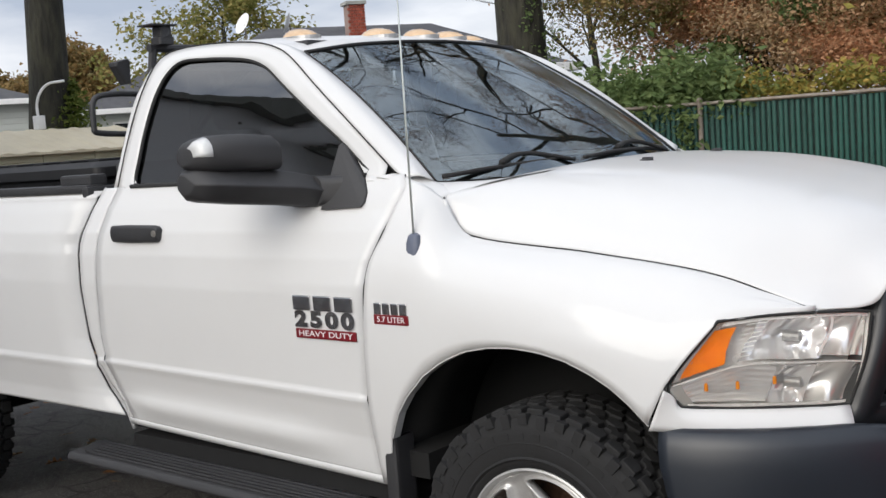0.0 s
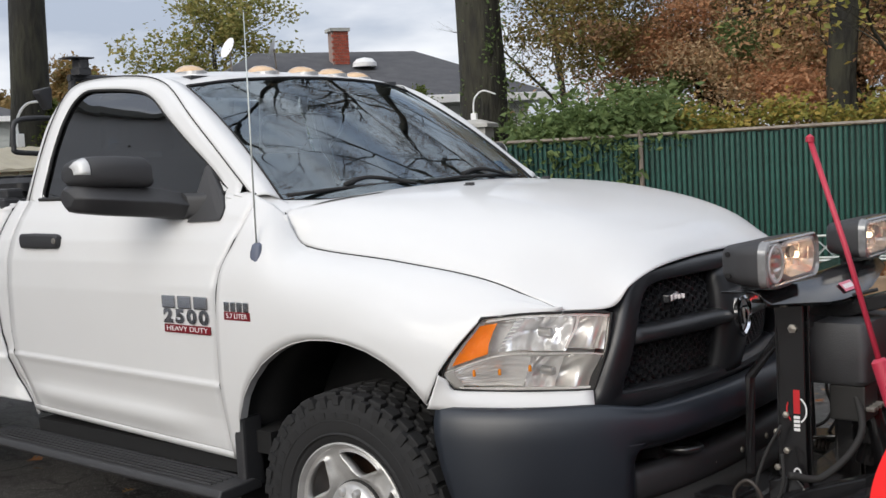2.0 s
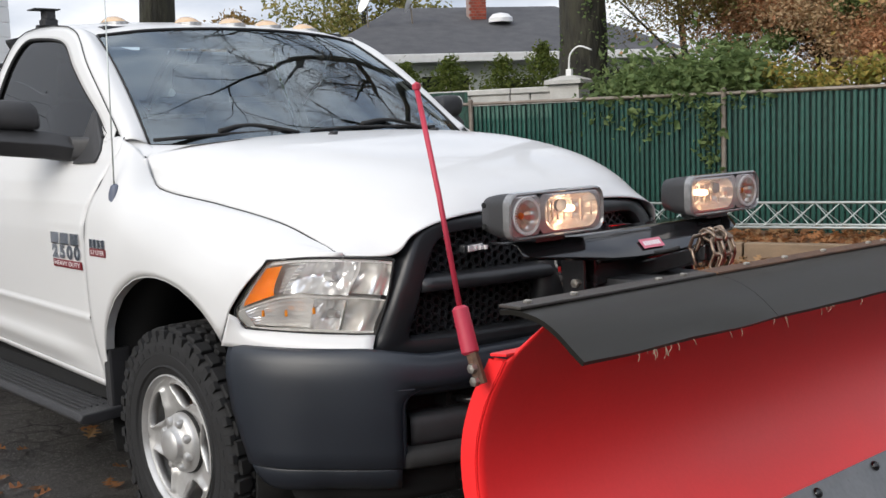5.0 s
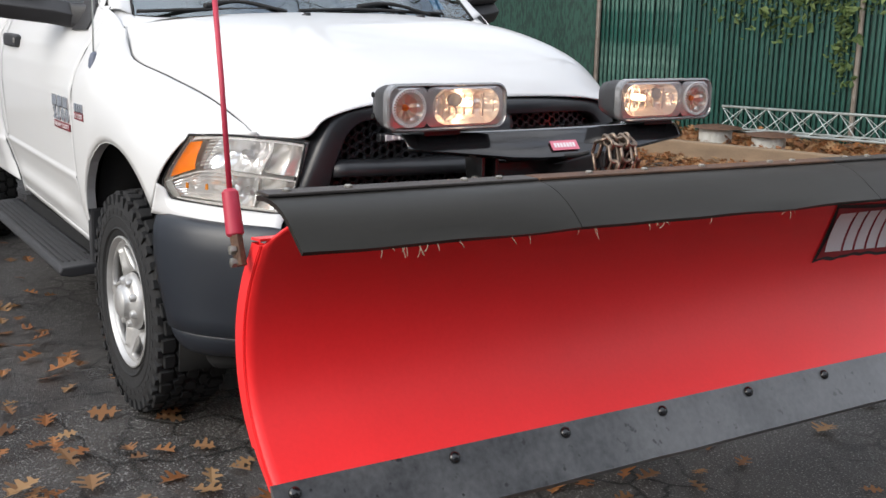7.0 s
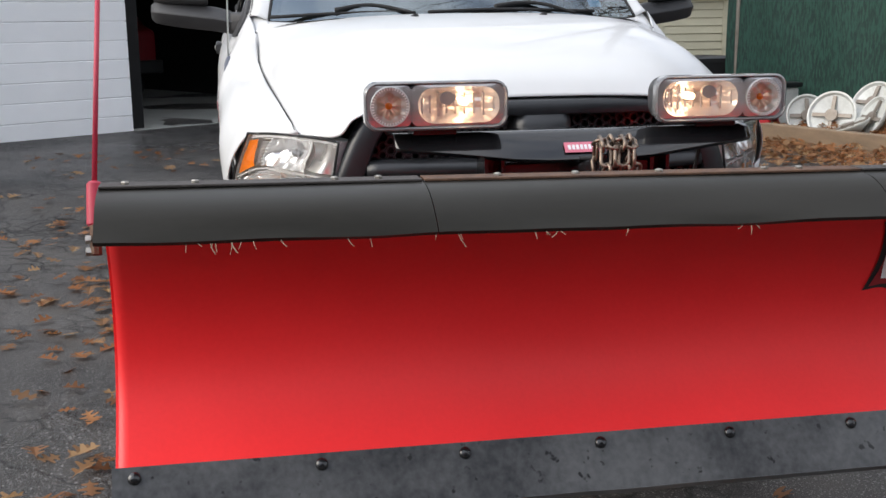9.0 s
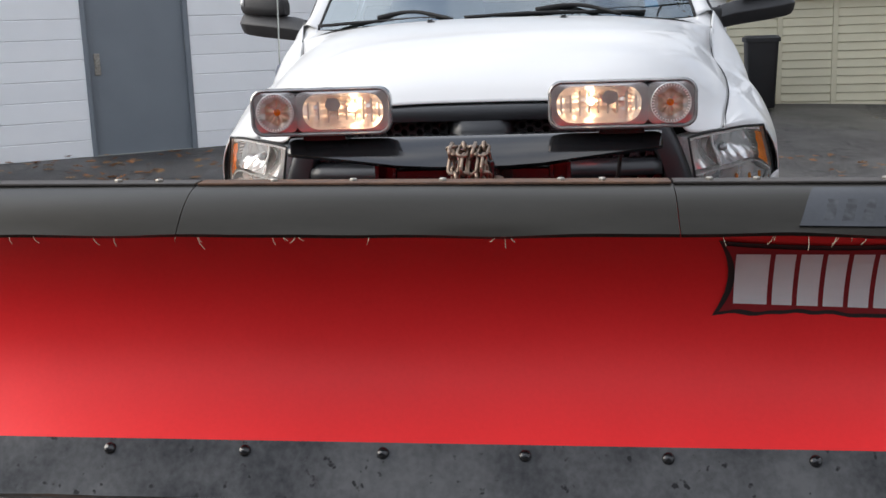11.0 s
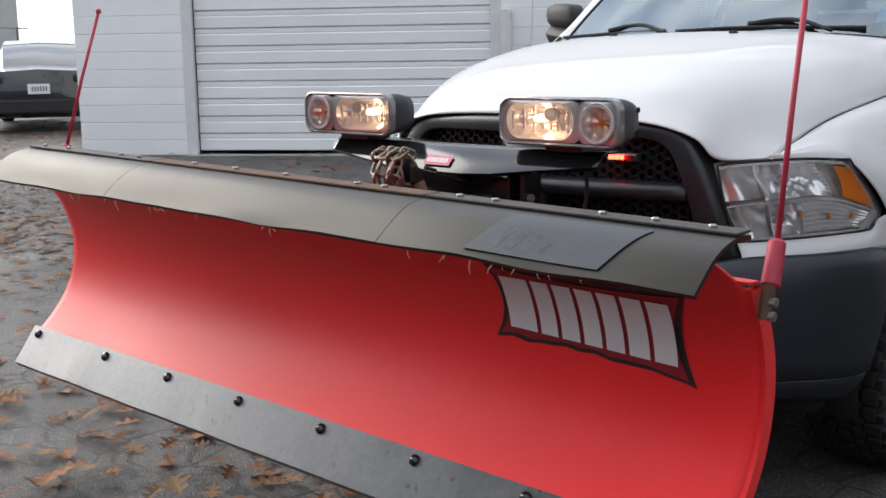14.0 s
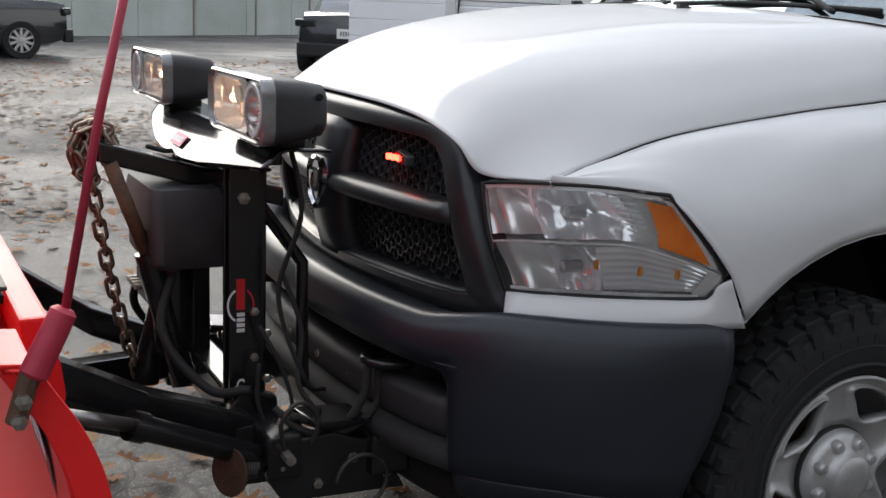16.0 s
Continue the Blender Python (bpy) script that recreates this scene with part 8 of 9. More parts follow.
# ---- cream resin shed ----
def build_shed():
    C, Lp = Vector((-11.15, 6.25, 0)), Vector((-11.65, 1.60, 0))
    d = (Lp - C).normalized()
    back = Vector((-d.y, d.x, 0))
    if back.x > 0:
        back = -back
    m = Matrix(((d.x, back.x, 0, C.x), (d.y, back.y, 0, C.y), (0, 0, 1, ground_z(C.x, C.y) - 0.02), (0, 0, 0, 1)))
    g = thing("storage_shed", "cream vinyl-sided storage shed with a ribbed roof", "shed", at=m)
    W, D, H = 4.66, 2.6, 1.61
    part("core", box(0.03, W - 0.03, 0.03, D - 0.03, 0, H), VINYL, g)
    for k in range(14):
        z = 0.02 + k * 0.113
        for j in range(6):
            a, b = 0.06 + j * 0.72 + (0.24 if j else 0), 0.06 + j * 0.72 + 0.90
            part("siding_board", loft([[(x, y, zz) for y, zz in ((0.03, z), (0.008, z + 0.006), (0.022, z + 0.108), (0.03, z + 0.108))] for x in (a, b)]), VINYL, g)
        for j in range(3):
            a, b = 0.06 + j * 0.86, 0.06 + j * 0.86 + 0.80
            part("siding_board", loft([[(xx, y, zz) for xx, zz in ((0.03, z), (0.008, z + 0.006), (0.022, z + 0.108), (0.03, z + 0.108))] for y in (a, b)]), VINYL, g)
    for x in [0.0] + [0.95 + 0.72 * j for j in range(5)] + [4.6]:
        part("corner_trim", box(x - 0.005, x + 0.065, 0.0, 0.05, 0, H), VINYL, g, bevel=0.006)
    for y in (0.89, 1.75, 2.58):
        part("corner_trim", box(0.0, 0.05, y - 0.03, y + 0.03, 0, H), VINYL, g, bevel=0.006)
    for j in range(15):
        x0 = -0.10 + j * (W + 0.2) / 15
        sec = [(x0, 0), (x0 + 0.05, 0.014), (x0 + 0.12, 0.014), (x0 + 0.17, 0.0), (x0 + 0.325, 0.0), (x0 + 0.325, -0.03), (x0, -0.03)]
        for y0, y1, z0, z1 in ((-0.15, D / 2, H, H + 0.33), (D + 0.15, D / 2, H, H + 0.33)):
            part("roof_panel", loft([[(x, y0, z0 + h) for x, h in sec], [(x, y1, z1 + h) for x, h in sec]]), CREAM, g)


build_shed()


# ---- houses beyond the fence ----
def build_house(name, label, corner, along, w, d, eave, ridge, openings, chimney=None, hips=None):
    a = Vector((along[0], along[1], 0)).normalized()
    b = Vector((-a.y, a.x, 0))
    m = Matrix(((a.x, b.x, 0, corner[0]), (a.y, b.y, 0, corner[1]), (0, 0, 1, 0), (0, 0, 0, 1)))
    h = thing(name, label, "house", at=m)
    part("wall", box(0, w, 0, d, -0.3, eave), HOUSEWALL, h)
    for k in range(int(eave / 0.2)):
        part("siding_board", loft([[(x, y, z) for y, z in ((0.0, k * 0.2), (-0.02, k * 0.2 + 0.005), (-0.004, k * 0.2 + 0.195), (0.0, k * 0.2 + 0.195))] for x in (0, w)]), HOUSEWALL, h)
    e, r = 0.5, d / 2
    v = [(-e, -e, eave), (w + e, -e, eave), (w + e, d + e, eave), (-e, d + e, eave), ((hips or (r * 0.9, r * 0.9))[0], d / 2, ridge), (w - (hips or (r * 0.9, r * 0.9))[1], d / 2, ridge)]
    part("roof", (v, [(0, 1, 5, 4), (1, 2, 5), (2, 3, 4, 5), (3, 0, 4), (0, 3, 2, 1)]), SHINGLE, h, "dark grey shingle hip roof")
    part("gutter", join(box(-e - 0.05, w + e + 0.05, -e - 0.10, -e + 0.02, eave - 0.16, eave + 0.03), box(w + e - 0.02, w + e + 0.10, -e, d + e, eave - 0.16, eave + 0.03)), TRIMWHITE, h, bevel=0.02)
    part("soffit", box(-e, w + e, -e, d + e, eave - 0.05, eave - 0.02), TRIMWHITE, h)
    for x0, x1, z0, z1 in openings:
        wd = part("window", join(box(x0 - 0.07, x1 + 0.07, -0.06, -0.01, z1, z1 + 0.07), box(x0 - 0.07, x1 + 0.07, -0.07, -0.01, z0 - 0.08, z0), box(x0 - 0.07, x0, -0.06, -0.01, z0, z1), box(x1, x1 + 0.07, -0.06, -0.01, z0, z1), box((x0 + x1) / 2 - 0.02, (x0 + x1) / 2 + 0.02, -0.05, -0.01, z0, z1)), TRIMWHITE, h)
        part("pane", box(x0, x1, -0.028, -0.022, z0, z1), DARKPANE, wd)
    if chimney:
        x, y, z0, z1, s = chimney
        c = part("chimney", box(x - s / 2 + 0.02, x + s / 2 - 0.02, y - s / 2 + 0.02, y + s / 2 - 0.02, z0, z1), BRICKMORTAR, h, "red brick chimney")
        n = int((z1 - z0) / 0.075)
        for k in range(n):
            z = z0 + k * 0.075
            for j in range(4):
                q = -s / 2 + (j + (0.5 if k % 2 else 0)) * s / 4
                for f in range(2):
                    lo, hi = max(q, -s / 2), min(q + s / 4 - 0.012, s / 2)
                    if hi - lo < 0.03:
                        continue
                    if f == 0:
                        part("brick", box(x + lo, x + hi, y - s / 2, y - s / 2 + 0.05, z, z + 0.063), BRICK, c)
                    else:
                        part("brick", box(x + s / 2 - 0.05, x + s / 2, y + lo, y + hi, z, z + 0.063), BRICK, c)
        part("chimney_cap", box(x - s / 2 - 0.04, x + s / 2 + 0.04, y - s / 2 - 0.04, y + s / 2 + 0.04, z1, z1 + 0.08), CONCRETE, c)
    return h


DARKPANE = material("dark_window_pane", (0.02, 0.022, 0.025), (0.015, 0.016, 0.018), 0.08)
BRICKMORTAR = material("brick_mortar", (0.30, 0.22, 0.19), (0.22, 0.16, 0.14), 0.9)
hs = build_house("house", "pale low house with a dark hip roof and brick chimney", (-16.87, 12.03), (0.5, 0.87), 8.0, 8.0, 3.0, 4.52,
                 [(2.1, 3.2, 1.7, 2.55), (4.1, 4.8, 0.6, 2.45), (6.5, 7.4, 1.9, 2.6)], (4.13, 2.86, 3.7, 4.90, 0.44), (2.2, 1.4))
dish = part("satellite_dish", moved(revolve([(0.0, 0.0), (0.13, 0.02), (0.25, 0.07), (0.26, 0.07)], (0, 0, 0), "x", 24), Matrix.Translation((1.2, 2.0, 4.42)) @ pose(0, 0, 0, 0, -25, 200)), TRIMWHITE, hs, "pale satellite dish", smooth="all")
part("dish_arm", tube([(1.2, 2.0, 4.42), (1.25, 2.1, 3.6)], 0.02, 6), RAIL, dish)
dish = part("satellite_dish", moved(revolve([(0.0, 0.0), (0.13, 0.02), (0.24, 0.07), (0.25, 0.07)], (0, 0, 0), "x", 24), Matrix.Translation((2.34, 2.3, 4.44)) @ pose(0, 0, 0, 0, -20, 160)), TRIMWHITE, hs, smooth="all")
part("dish_arm", tube([(2.34, 2.3, 4.44), (2.4, 2.4, 3.85)], 0.02, 6), RAIL, dish)
part("roof_vent", revolve([(0.30, 0.0), (0.30, 0.10), (0.2, 0.2), (0.0, 0.24)], (4.6, 2.2, 3.95), "z", 18), TRIMWHITE, hs, smooth=True)
build_house("white_house", "white single-storey house seen past a tree", (-37.5, 9.6), (0.45, 0.89), 9.0, 7.0, 3.8, 5.2, [(5.2, 6.3, 2.2, 3.1), (2.0, 3.2, 2.2, 3.1)])
build_house("brown_house", "small house with a brown roof", (-33.0, 19.5), (0.5, 0.86), 6.0, 6.0, 3.3, 4.9, [(1.0, 2.0, 1.8, 2.8)])


# ---- stone wall with lamp pillar behind the fence ----
def build_stone_wall():
    w = tagged(new("stone_wall"), "pale cast-stone garden wall with a capped pillar", "wall", kind="structure")
    w.matrix_basis = Matrix(((FD.x, FN_.x, 0, -6.84), (FD.y, FN_.y, 0, 8.48), (0, 0, 1, 0), (0, 0, 0, 1)))
    part("core", box(-6.0, 0.4, -0.12, 0.12, -0.1, 1.82), STONE, w)
    for k in range(9):
        z = k * 0.205
        x = -6.0 - (0.3 if k % 2 else 0)
        while x < 0.1:
            L = random.choice((0.42, 0.62, 0.30))
            part("stone_block", box(max(x, -6.0), min(x + L - 0.015, 0.15), 0.10, 0.15 + random.uniform(0, 0.012), z, z + 0.19), STONE, w, bevel=0.012, seg=1)
            x += L
    x = -6.0
    while x < 0.2:
        part("cap_stone", box(x, x + 0.88, -0.17, 0.19, 1.83, 1.91), STONE, w, bevel=0.012, seg=1)
        x += 0.9
    part("pillar", box(-0.02, 0.40, -0.2, 0.2, -0.1, 1.93), STONE, w, bevel=0.015)
    part("pillar_cap", loft([[(0.19 + a * k, b * k, z) for a, b in ((-0.26, -0.26), (0.26, -0.26), (0.26, 0.26), (-0.26, 0.26))] for z, k in ((1.93, 1), (1.98, 1), (2.04, 0.35))]), STONE, w)

    def lamp(x):
        p = thing("yard_lamp", "curved white gooseneck yard lamp on a wall pillar", "lamp", "yard lamps", w.matrix_basis @ Matrix.Translation((x, 0, 2.0)))
        part("neck", tube([spline([(0, 0, 0), (-0.005, 0, 0.17), (0.02, 0, 0.33), (0.13, -0.03, 0.425), (0.30, -0.06, 0.37)], i / 20) for i in range(21)], 0.012, 8), TRIMWHITE, p, smooth="all")
        part("box", box(-0.04, 0.04, -0.035, 0.035, 0.0, 0.13), TRIMWHITE, p, bevel=0.008)
    lamp(0.19)


build_stone_wall()
yl = thing("yard_lamp", "curved white gooseneck yard lamp on a post", "lamp", "yard lamps", Matrix.Translation((-12.95, 5.5, 0.1)))
part("neck", tube([spline([(0, 0, 2.0), (0.0, 0, 2.35), (0.12, 0.1, 2.58), (0.35, 0.25, 2.62)], i / 20) for i in range(21)], 0.02, 8), TRIMWHITE, yl, smooth="all")
part("post", tube([(0, 0, 0), (0, 0, 2.0)], 0.03, 8), TRIMWHITE, yl)
part("box", box(-0.07, 0.07, -0.06, 0.06, 1.95, 2.15), TRIMWHITE, yl, bevel=0.01)


# ---- trees ----
LEAFDARK = leafy("dark_brown_leaves", [(0.16, 0.10, 0.06), (0.26, 0.15, 0.08), (0.34, 0.20, 0.10), (0.12, 0.09, 0.05)])
def leaf_quad(p, size, rnd):
    """A small folded leaf: two triangles hinged at the rib."""
    d = Vector((rnd.gauss(0, 1), rnd.gauss(0, 1), rnd.gauss(0, 0.6))).normalized()
    s = d.cross(Vector((rnd.gauss(0, 1), rnd.gauss(0, 1), rnd.gauss(0, 1)))).normalized()
    u = d.cross(s)
    a, b = p - d * size, p + d * size
    return [tuple(a), tuple(p + s * size * 0.55 + u * size * 0.2), tuple(b), tuple(p - s * size * 0.55 + u * size * 0.2)]


def build_tree(name, label, base, height, r0, seed, leaf_mat, leaves, leaf_size, spread=1.0, clear=0.3, levels=4, droop=0.0, lean=(0, 0), stout=1.0):
    rnd = random.Random(seed)
    t = thing(name, label, "tree", at=Matrix.Translation(base))
    limbs, tips = [], []

    def grow(p, d, length, r, lev):
        n = 6
        pts, rad = [p], [r]
        q, dd = p.copy(), d.copy()
        for i in range(n):
            dd = (dd + Vector((rnd.gauss(0, 1), rnd.gauss(0, 1), rnd.gauss(0, 0.5))) * 0.13 * (0.3 if lev == 0 else 1) + Vector((0, 0, -droop * 0.1 * lev))).normalized()
            q = q + dd * (length / n)
            pts.append(q.copy())
            rad.append(r * (1 - 0.62 * (i + 1) / n))
        limbs.append(tube(pts, rad, 12 if lev == 0 else (7 if lev == 1 else 4), False))
        if lev >= 2:
            tips.extend(pts[2:])
        if lev < levels:
            m = (7 if lev == 0 else 5) if lev < 2 else 4
            for j in range(m):
                f = clear + (1 - clear) * (j + rnd.random()) / m if lev == 0 else 0.3 + 0.7 * (j + rnd.random()) / m
                k = min(int(f * n), n - 1)
                at = pts[k].lerp(pts[k + 1], f * n - k)
                az = rnd.random() * 2 * math.pi
                side = Vector((math.cos(az), math.sin(az), rnd.uniform(0.05, 0.8))).normalized()
                nd = (dd * 0.45 + side * spread).normalized()
                grow(at, nd, length * rnd.uniform(0.42, 0.62), rad[k] * stout * rnd.uniform(0.42, 0.6), lev + 1)
    d0 = Vector((lean[0], lean[1], 1)).normalized()
    flare = [(Vector((0, 0, -0.1)), r0 * 1.35), (Vector((0, 0, 0.15)), r0 * 1.12), (Vector((0, 0, 0.5)), r0)]
    limbs.append(tube([f[0] for f in flare], [f[1] for f in flare], 14, False))
    grow(Vector((0, 0, 0.4)), d0, height, r0, 0)
    part("trunk", join(*limbs), BARK, t, smooth="all")
    v, f = [], []
    for _ in range(leaves):
        c = rnd.choice(tips) + Vector((rnd.gauss(0, 0.24), rnd.gauss(0, 0.24), rnd.gauss(0, 0.20)))
        k = len(v)
        v += leaf_quad(c, leaf_size * rnd.uniform(0.6, 1.3), rnd)
        f += [(k, k + 1, k + 2), (k, k + 2, k + 3)]
    if leaves:
        tagged(part("crown", (v, f), leaf_mat, t), kind="stuff")
    return t


def build_clump(name, label, category, centres, count, size, mat, seed, parent=None):
    rnd = random.Random(seed)
    v, f = [], []
    for _ in range(count):
        (x, y, z), (sx, sy, sz) = rnd.choice(centres)
        p = Vector((x + rnd.gauss(0, sx), y + rnd.gauss(0, sy), max(0.02, z + rnd.gauss(0, sz))))
        k = len(v)
        v += leaf_quad(p, size * rnd.uniform(0.5, 1.4), rnd)
        f += [(k, k + 1, k + 2), (k, k + 2, k + 3)]
    return part(name, (v, f), mat, parent, label, category=category, kind="stuff")


# darker leaf colour stands in for a backlit crown in the windscreen's reflection
build_tree("oak_tree", "stout old oak with rough bark and few remaining leaves", (-7.05, 9.15, 0), 13.0, 0.37, 5, LEAFDARK, 9000, 0.040, 1.0, 0.36, levels=5, lean=(0.09, 0.065), stout=1.2)
build_tree("oak_tree", "tall oak with dark furrowed bark, nearly bare", (-13.93, 6.10, 0.1), 14.0, 0.34, 11, LEAFBROWN, 1500, 0.055, 1.0, 0.22, lean=(0.085, 0.07))
LEAFOLIVE = leafy("olive_autumn_leaves", [(0.16, 0.15, 0.05), (0.24, 0.21, 0.07), (0.30, 0.20, 0.08), (0.12, 0.14, 0.05)])
for x, y, h, r, sd, n in ((-5.0, 12.4, 4.6, 0.12, 21, 9000), (-4.0, 11.4, 4.8, 0.12, 22, 10000), (-2.9, 12.4, 5.2, 0.14, 23, 10000), (-0.6, 12.0, 5.2, 0.16, 25, 8000), (-2.6, 14.6, 5.6, 0.15, 27, 8000), (0.6, 14.2, 5.6, 0.15, 28, 6000)):
    build_tree("autumn_tree", "small oak in rusty autumn leaf beyond the fence", (x, y, 0), h, r, sd, {21: LEAFOLIVE, 23: LEAFDARK, 27: LEAFOLIVE}.get(sd, LEAFBROWN), int(n * 2.6), 0.030, 1.1, 0.10, droop=0.5)
# again the dark leaf tone paints a silhouette against the sky
build_tree("oak_tree", "tall spreading oak beyond the fence, thin of leaf", (-2.05, 9.8, 0), 11.0, 0.19, 24, LEAFDARK, 24000, 0.030, 1.15, 0.26, levels=5, lean=(0.0, -0.02), stout=1.15)
build_tree("yellowing_tree", "thin tree with yellowing leaves", (-1.4, 9.6, 0), 4.0, 0.07, 31, LEAFYELLOW, 900, 0.05, 1.1, 0.15, droop=0.4)
build_tree("bare_tree", "bare shrubby tree with thin grey twigs", (-8.3, 13.6, 0), 4.0, 0.09, 37, LEAFBROWN, 150, 0.05, 1.0, 0.1)
build_tree("garden_tree", "distant tree with thinning green leaves", (-25.5, 20.0, 0), 4.7, 0.16, 41, LEAFFAR, 9000, 0.085, 1.0, 0.3)
build_tree("garden_tree", "distant tree with thinning green leaves", (-27.5, 25.5, 0), 3.8, 0.14, 42, LEAFFAR, 6000, 0.085, 1.0, 0.3)
build_tree("far_tree", "distant tree in brown autumn leaf", (-46.0, 25.0, 0), 4.2, 0.25, 44, LEAFTAN, 14000, 0.13, 1.2, 0.2)
build_tree("far_tree", "distant tree in brown autumn leaf", (-42.0, 26.0, 0), 3.9, 0.25, 45, LEAFTAN, 12000, 0.13, 1.2, 0.2)
build_tree("oak_tree", "wide bare oak with spreading limbs", (9.0, 15.5, 0), 13.0, 0.40, 51, LEAFBROWN, 1500, 0.05, 1.1, 0.25, levels=5)

# sprays that hang between the old oak and the thicket, and ivy on its trunk
rnd_s = random.Random(9)
sprays = [((rnd_s.uniform(-6.1, -4.2), rnd_s.uniform(9.2, 10.8), rnd_s.uniform(2.9, 5.2)), (0.16, 0.16, 0.10)) for _ in range(46)]
build_clump("oak_sprays", "thin olive and brown oak sprays hanging beside the trunk", "foliage", sprays[::2], 3600, 0.032, LEAFOLIVE, 71)
build_clump("oak_sprays", "withered brown oak sprays hanging beside the trunk", "foliage", sprays[1::2], 3000, 0.032, LEAFDARK, 72)
ivy = [((-7.05 + 0.06 * z + 0.37 * math.cos(a), 9.15 + 0.045 * z + 0.37 * math.sin(a), z), (0.05, 0.05, 0.16)) for z, a in [(1.9 + 0.11 * k, rnd_s.uniform(-2.6, 0.6)) for k in range(30)]]
build_clump("trunk_ivy", "green ivy climbing the oak trunk", "vine", ivy, 900, 0.030, LEAFGREEN, 73)
more = [((rnd_s.uniform(-6.9, -4.9), rnd_s.uniform(9.6, 10.6), rnd_s.uniform(2.75, 4.4)), (0.18, 0.18, 0.12)) for _ in range(60)]
build_clump("oak_sprays", "olive oak sprays hanging beside the trunk", "foliage", more, 12000, 0.030, LEAFOLIVE, 74)
# bright clusters in the thicket
orange = [((x, y, z), (0.20, 0.20, 0.13)) for x, y, z in ((-5.05, 10.3, 2.72), (-4.75, 10.2, 3.0), (-4.55, 10.2, 2.8), (-3.15, 10.2, 2.28), (-2.85, 10.0, 2.2), (-2.45, 9.9, 2.1), (-1.5, 10.0, 2.4), (-0.7, 10.4, 2.5), (-4.2, 10.1, 3.3))]
build_clump("orange_sprays", "orange autumn sprays in the thicket", "foliage", orange, 15000, 0.027, LEAFORANGE, 75)
pale = [((x, y, z), (0.22, 0.2, 0.12)) for x, y, z in ((-3.85, 10.2, 2.6), (-4.3, 10.0, 2.72), (-3.5, 10.2, 2.2), (-1.9, 10.2, 2.6))]
build_clump("pale_sprays", "pale tan autumn sprays in the thicket", "foliage", pale, 4500, 0.027, LEAFPALE, 76)
green = [((x, y, z), (0.11, 0.11, 0.08)) for x, y, z in ((-4.45, 10.1, 2.36), (-3.58, 10.1, 2.98), (-3.5, 10.1, 2.75), (-5.2, 10.2, 2.3))]
build_clump("green_sprays", "green sprays in the thicket", "foliage", green, 1900, 0.034, LEAFGREEN, 77)
# hedge and vine over the fence
hedge = [((p.x, p.y, z), (0.20, 0.22, 0.19)) for p, z in [(fence_at(s, -0.35), 1.72 + 0.10 * math.sin(s * 2.3 + 1)) for s in (-1.3, -1.1, -0.9, -0.65, -0.4, -0.15, 0.1)]]
hedge += [((p.x, p.y, z), (0.24, 0.25, 0.24)) for p, z in [(fence_at(s, -0.9), 1.72) for s in (-1.2, -0.8, -0.4, 0.0)]]
build_clump("ivy_hedge", "leafy green creeper heaped over the fence top", "hedge", hedge, 10500, 0.050, LEAFGREEN, 61)
low = [((p.x, p.y, z), (0.15, 0.15, 0.085)) for p, z in [(fence_at(s, -0.45), 1.80 + 0.07 * math.sin(s * 5)) for s in (0.45, 0.75, 0.95, 1.4, 1.6, 1.95, 2.2, 2.6, 2.75, 3.2, 3.5, 4.1, 4.3)]]
build_clump("yellow_brambles", "yellowing brambles along the fence top", "shrub", low, 4600, 0.036, LEAFYELLOW, 62)
vine = [((p.x, p.y, z), (0.07, 0.012, 0.10)) for p, z in [(fence_at(-0.16 + 0.05 * math.sin(k * 1.7), 0.05), 0.85 + 0.1 * k) for k in range(9)]]
vine += [((p.x, p.y, z), (0.18, 0.015, 0.06)) for p, z in [(fence_at(s, 0.05), z) for s, z in ((-0.5, 1.55), (-1.0, 1.45), (-0.9, 1.3), (0.3, 1.62))]]
build_clump("fence_vine", "green vine hanging down the slatted fence", "vine", vine, 230, 0.042, LEAFGREEN, 63)
rnd_u = random.Random(5)
under = [((x, 10.2 + rnd_u.uniform(0, 3.5), rnd_u.uniform(1.3, 3.0)), (0.26, 0.26, 0.15)) for x in [-5.4 + 0.073 * i for i in range(100)]]
build_clump("undergrowth", "rusty undergrowth beyond the fence", "shrub", under, 72000, 0.027, LEAFBROWN, 64)
canopy = [((x, 11.0 + rnd_u.uniform(0, 4.0), rnd_u.uniform(2.5, 5.2)), (0.30, 0.30, 0.16)) for x in [-4.8 + 0.056 * i for i in range(120)]]
build_clump("autumn_canopy", "rusty autumn leaves overhanging the fence", "foliage", canopy[::2], 46000, 0.027, LEAFBROWN, 65)
build_clump("olive_canopy", "olive and dull brown leaves overhanging the fence", "foliage", canopy[1::4], 30000, 0.027, LEAFOLIVE, 66)
build_clump("dark_canopy", "dark withered leaves overhanging the fence", "foliage", canopy[3::4], 26000, 0.027, LEAFDARK, 67)
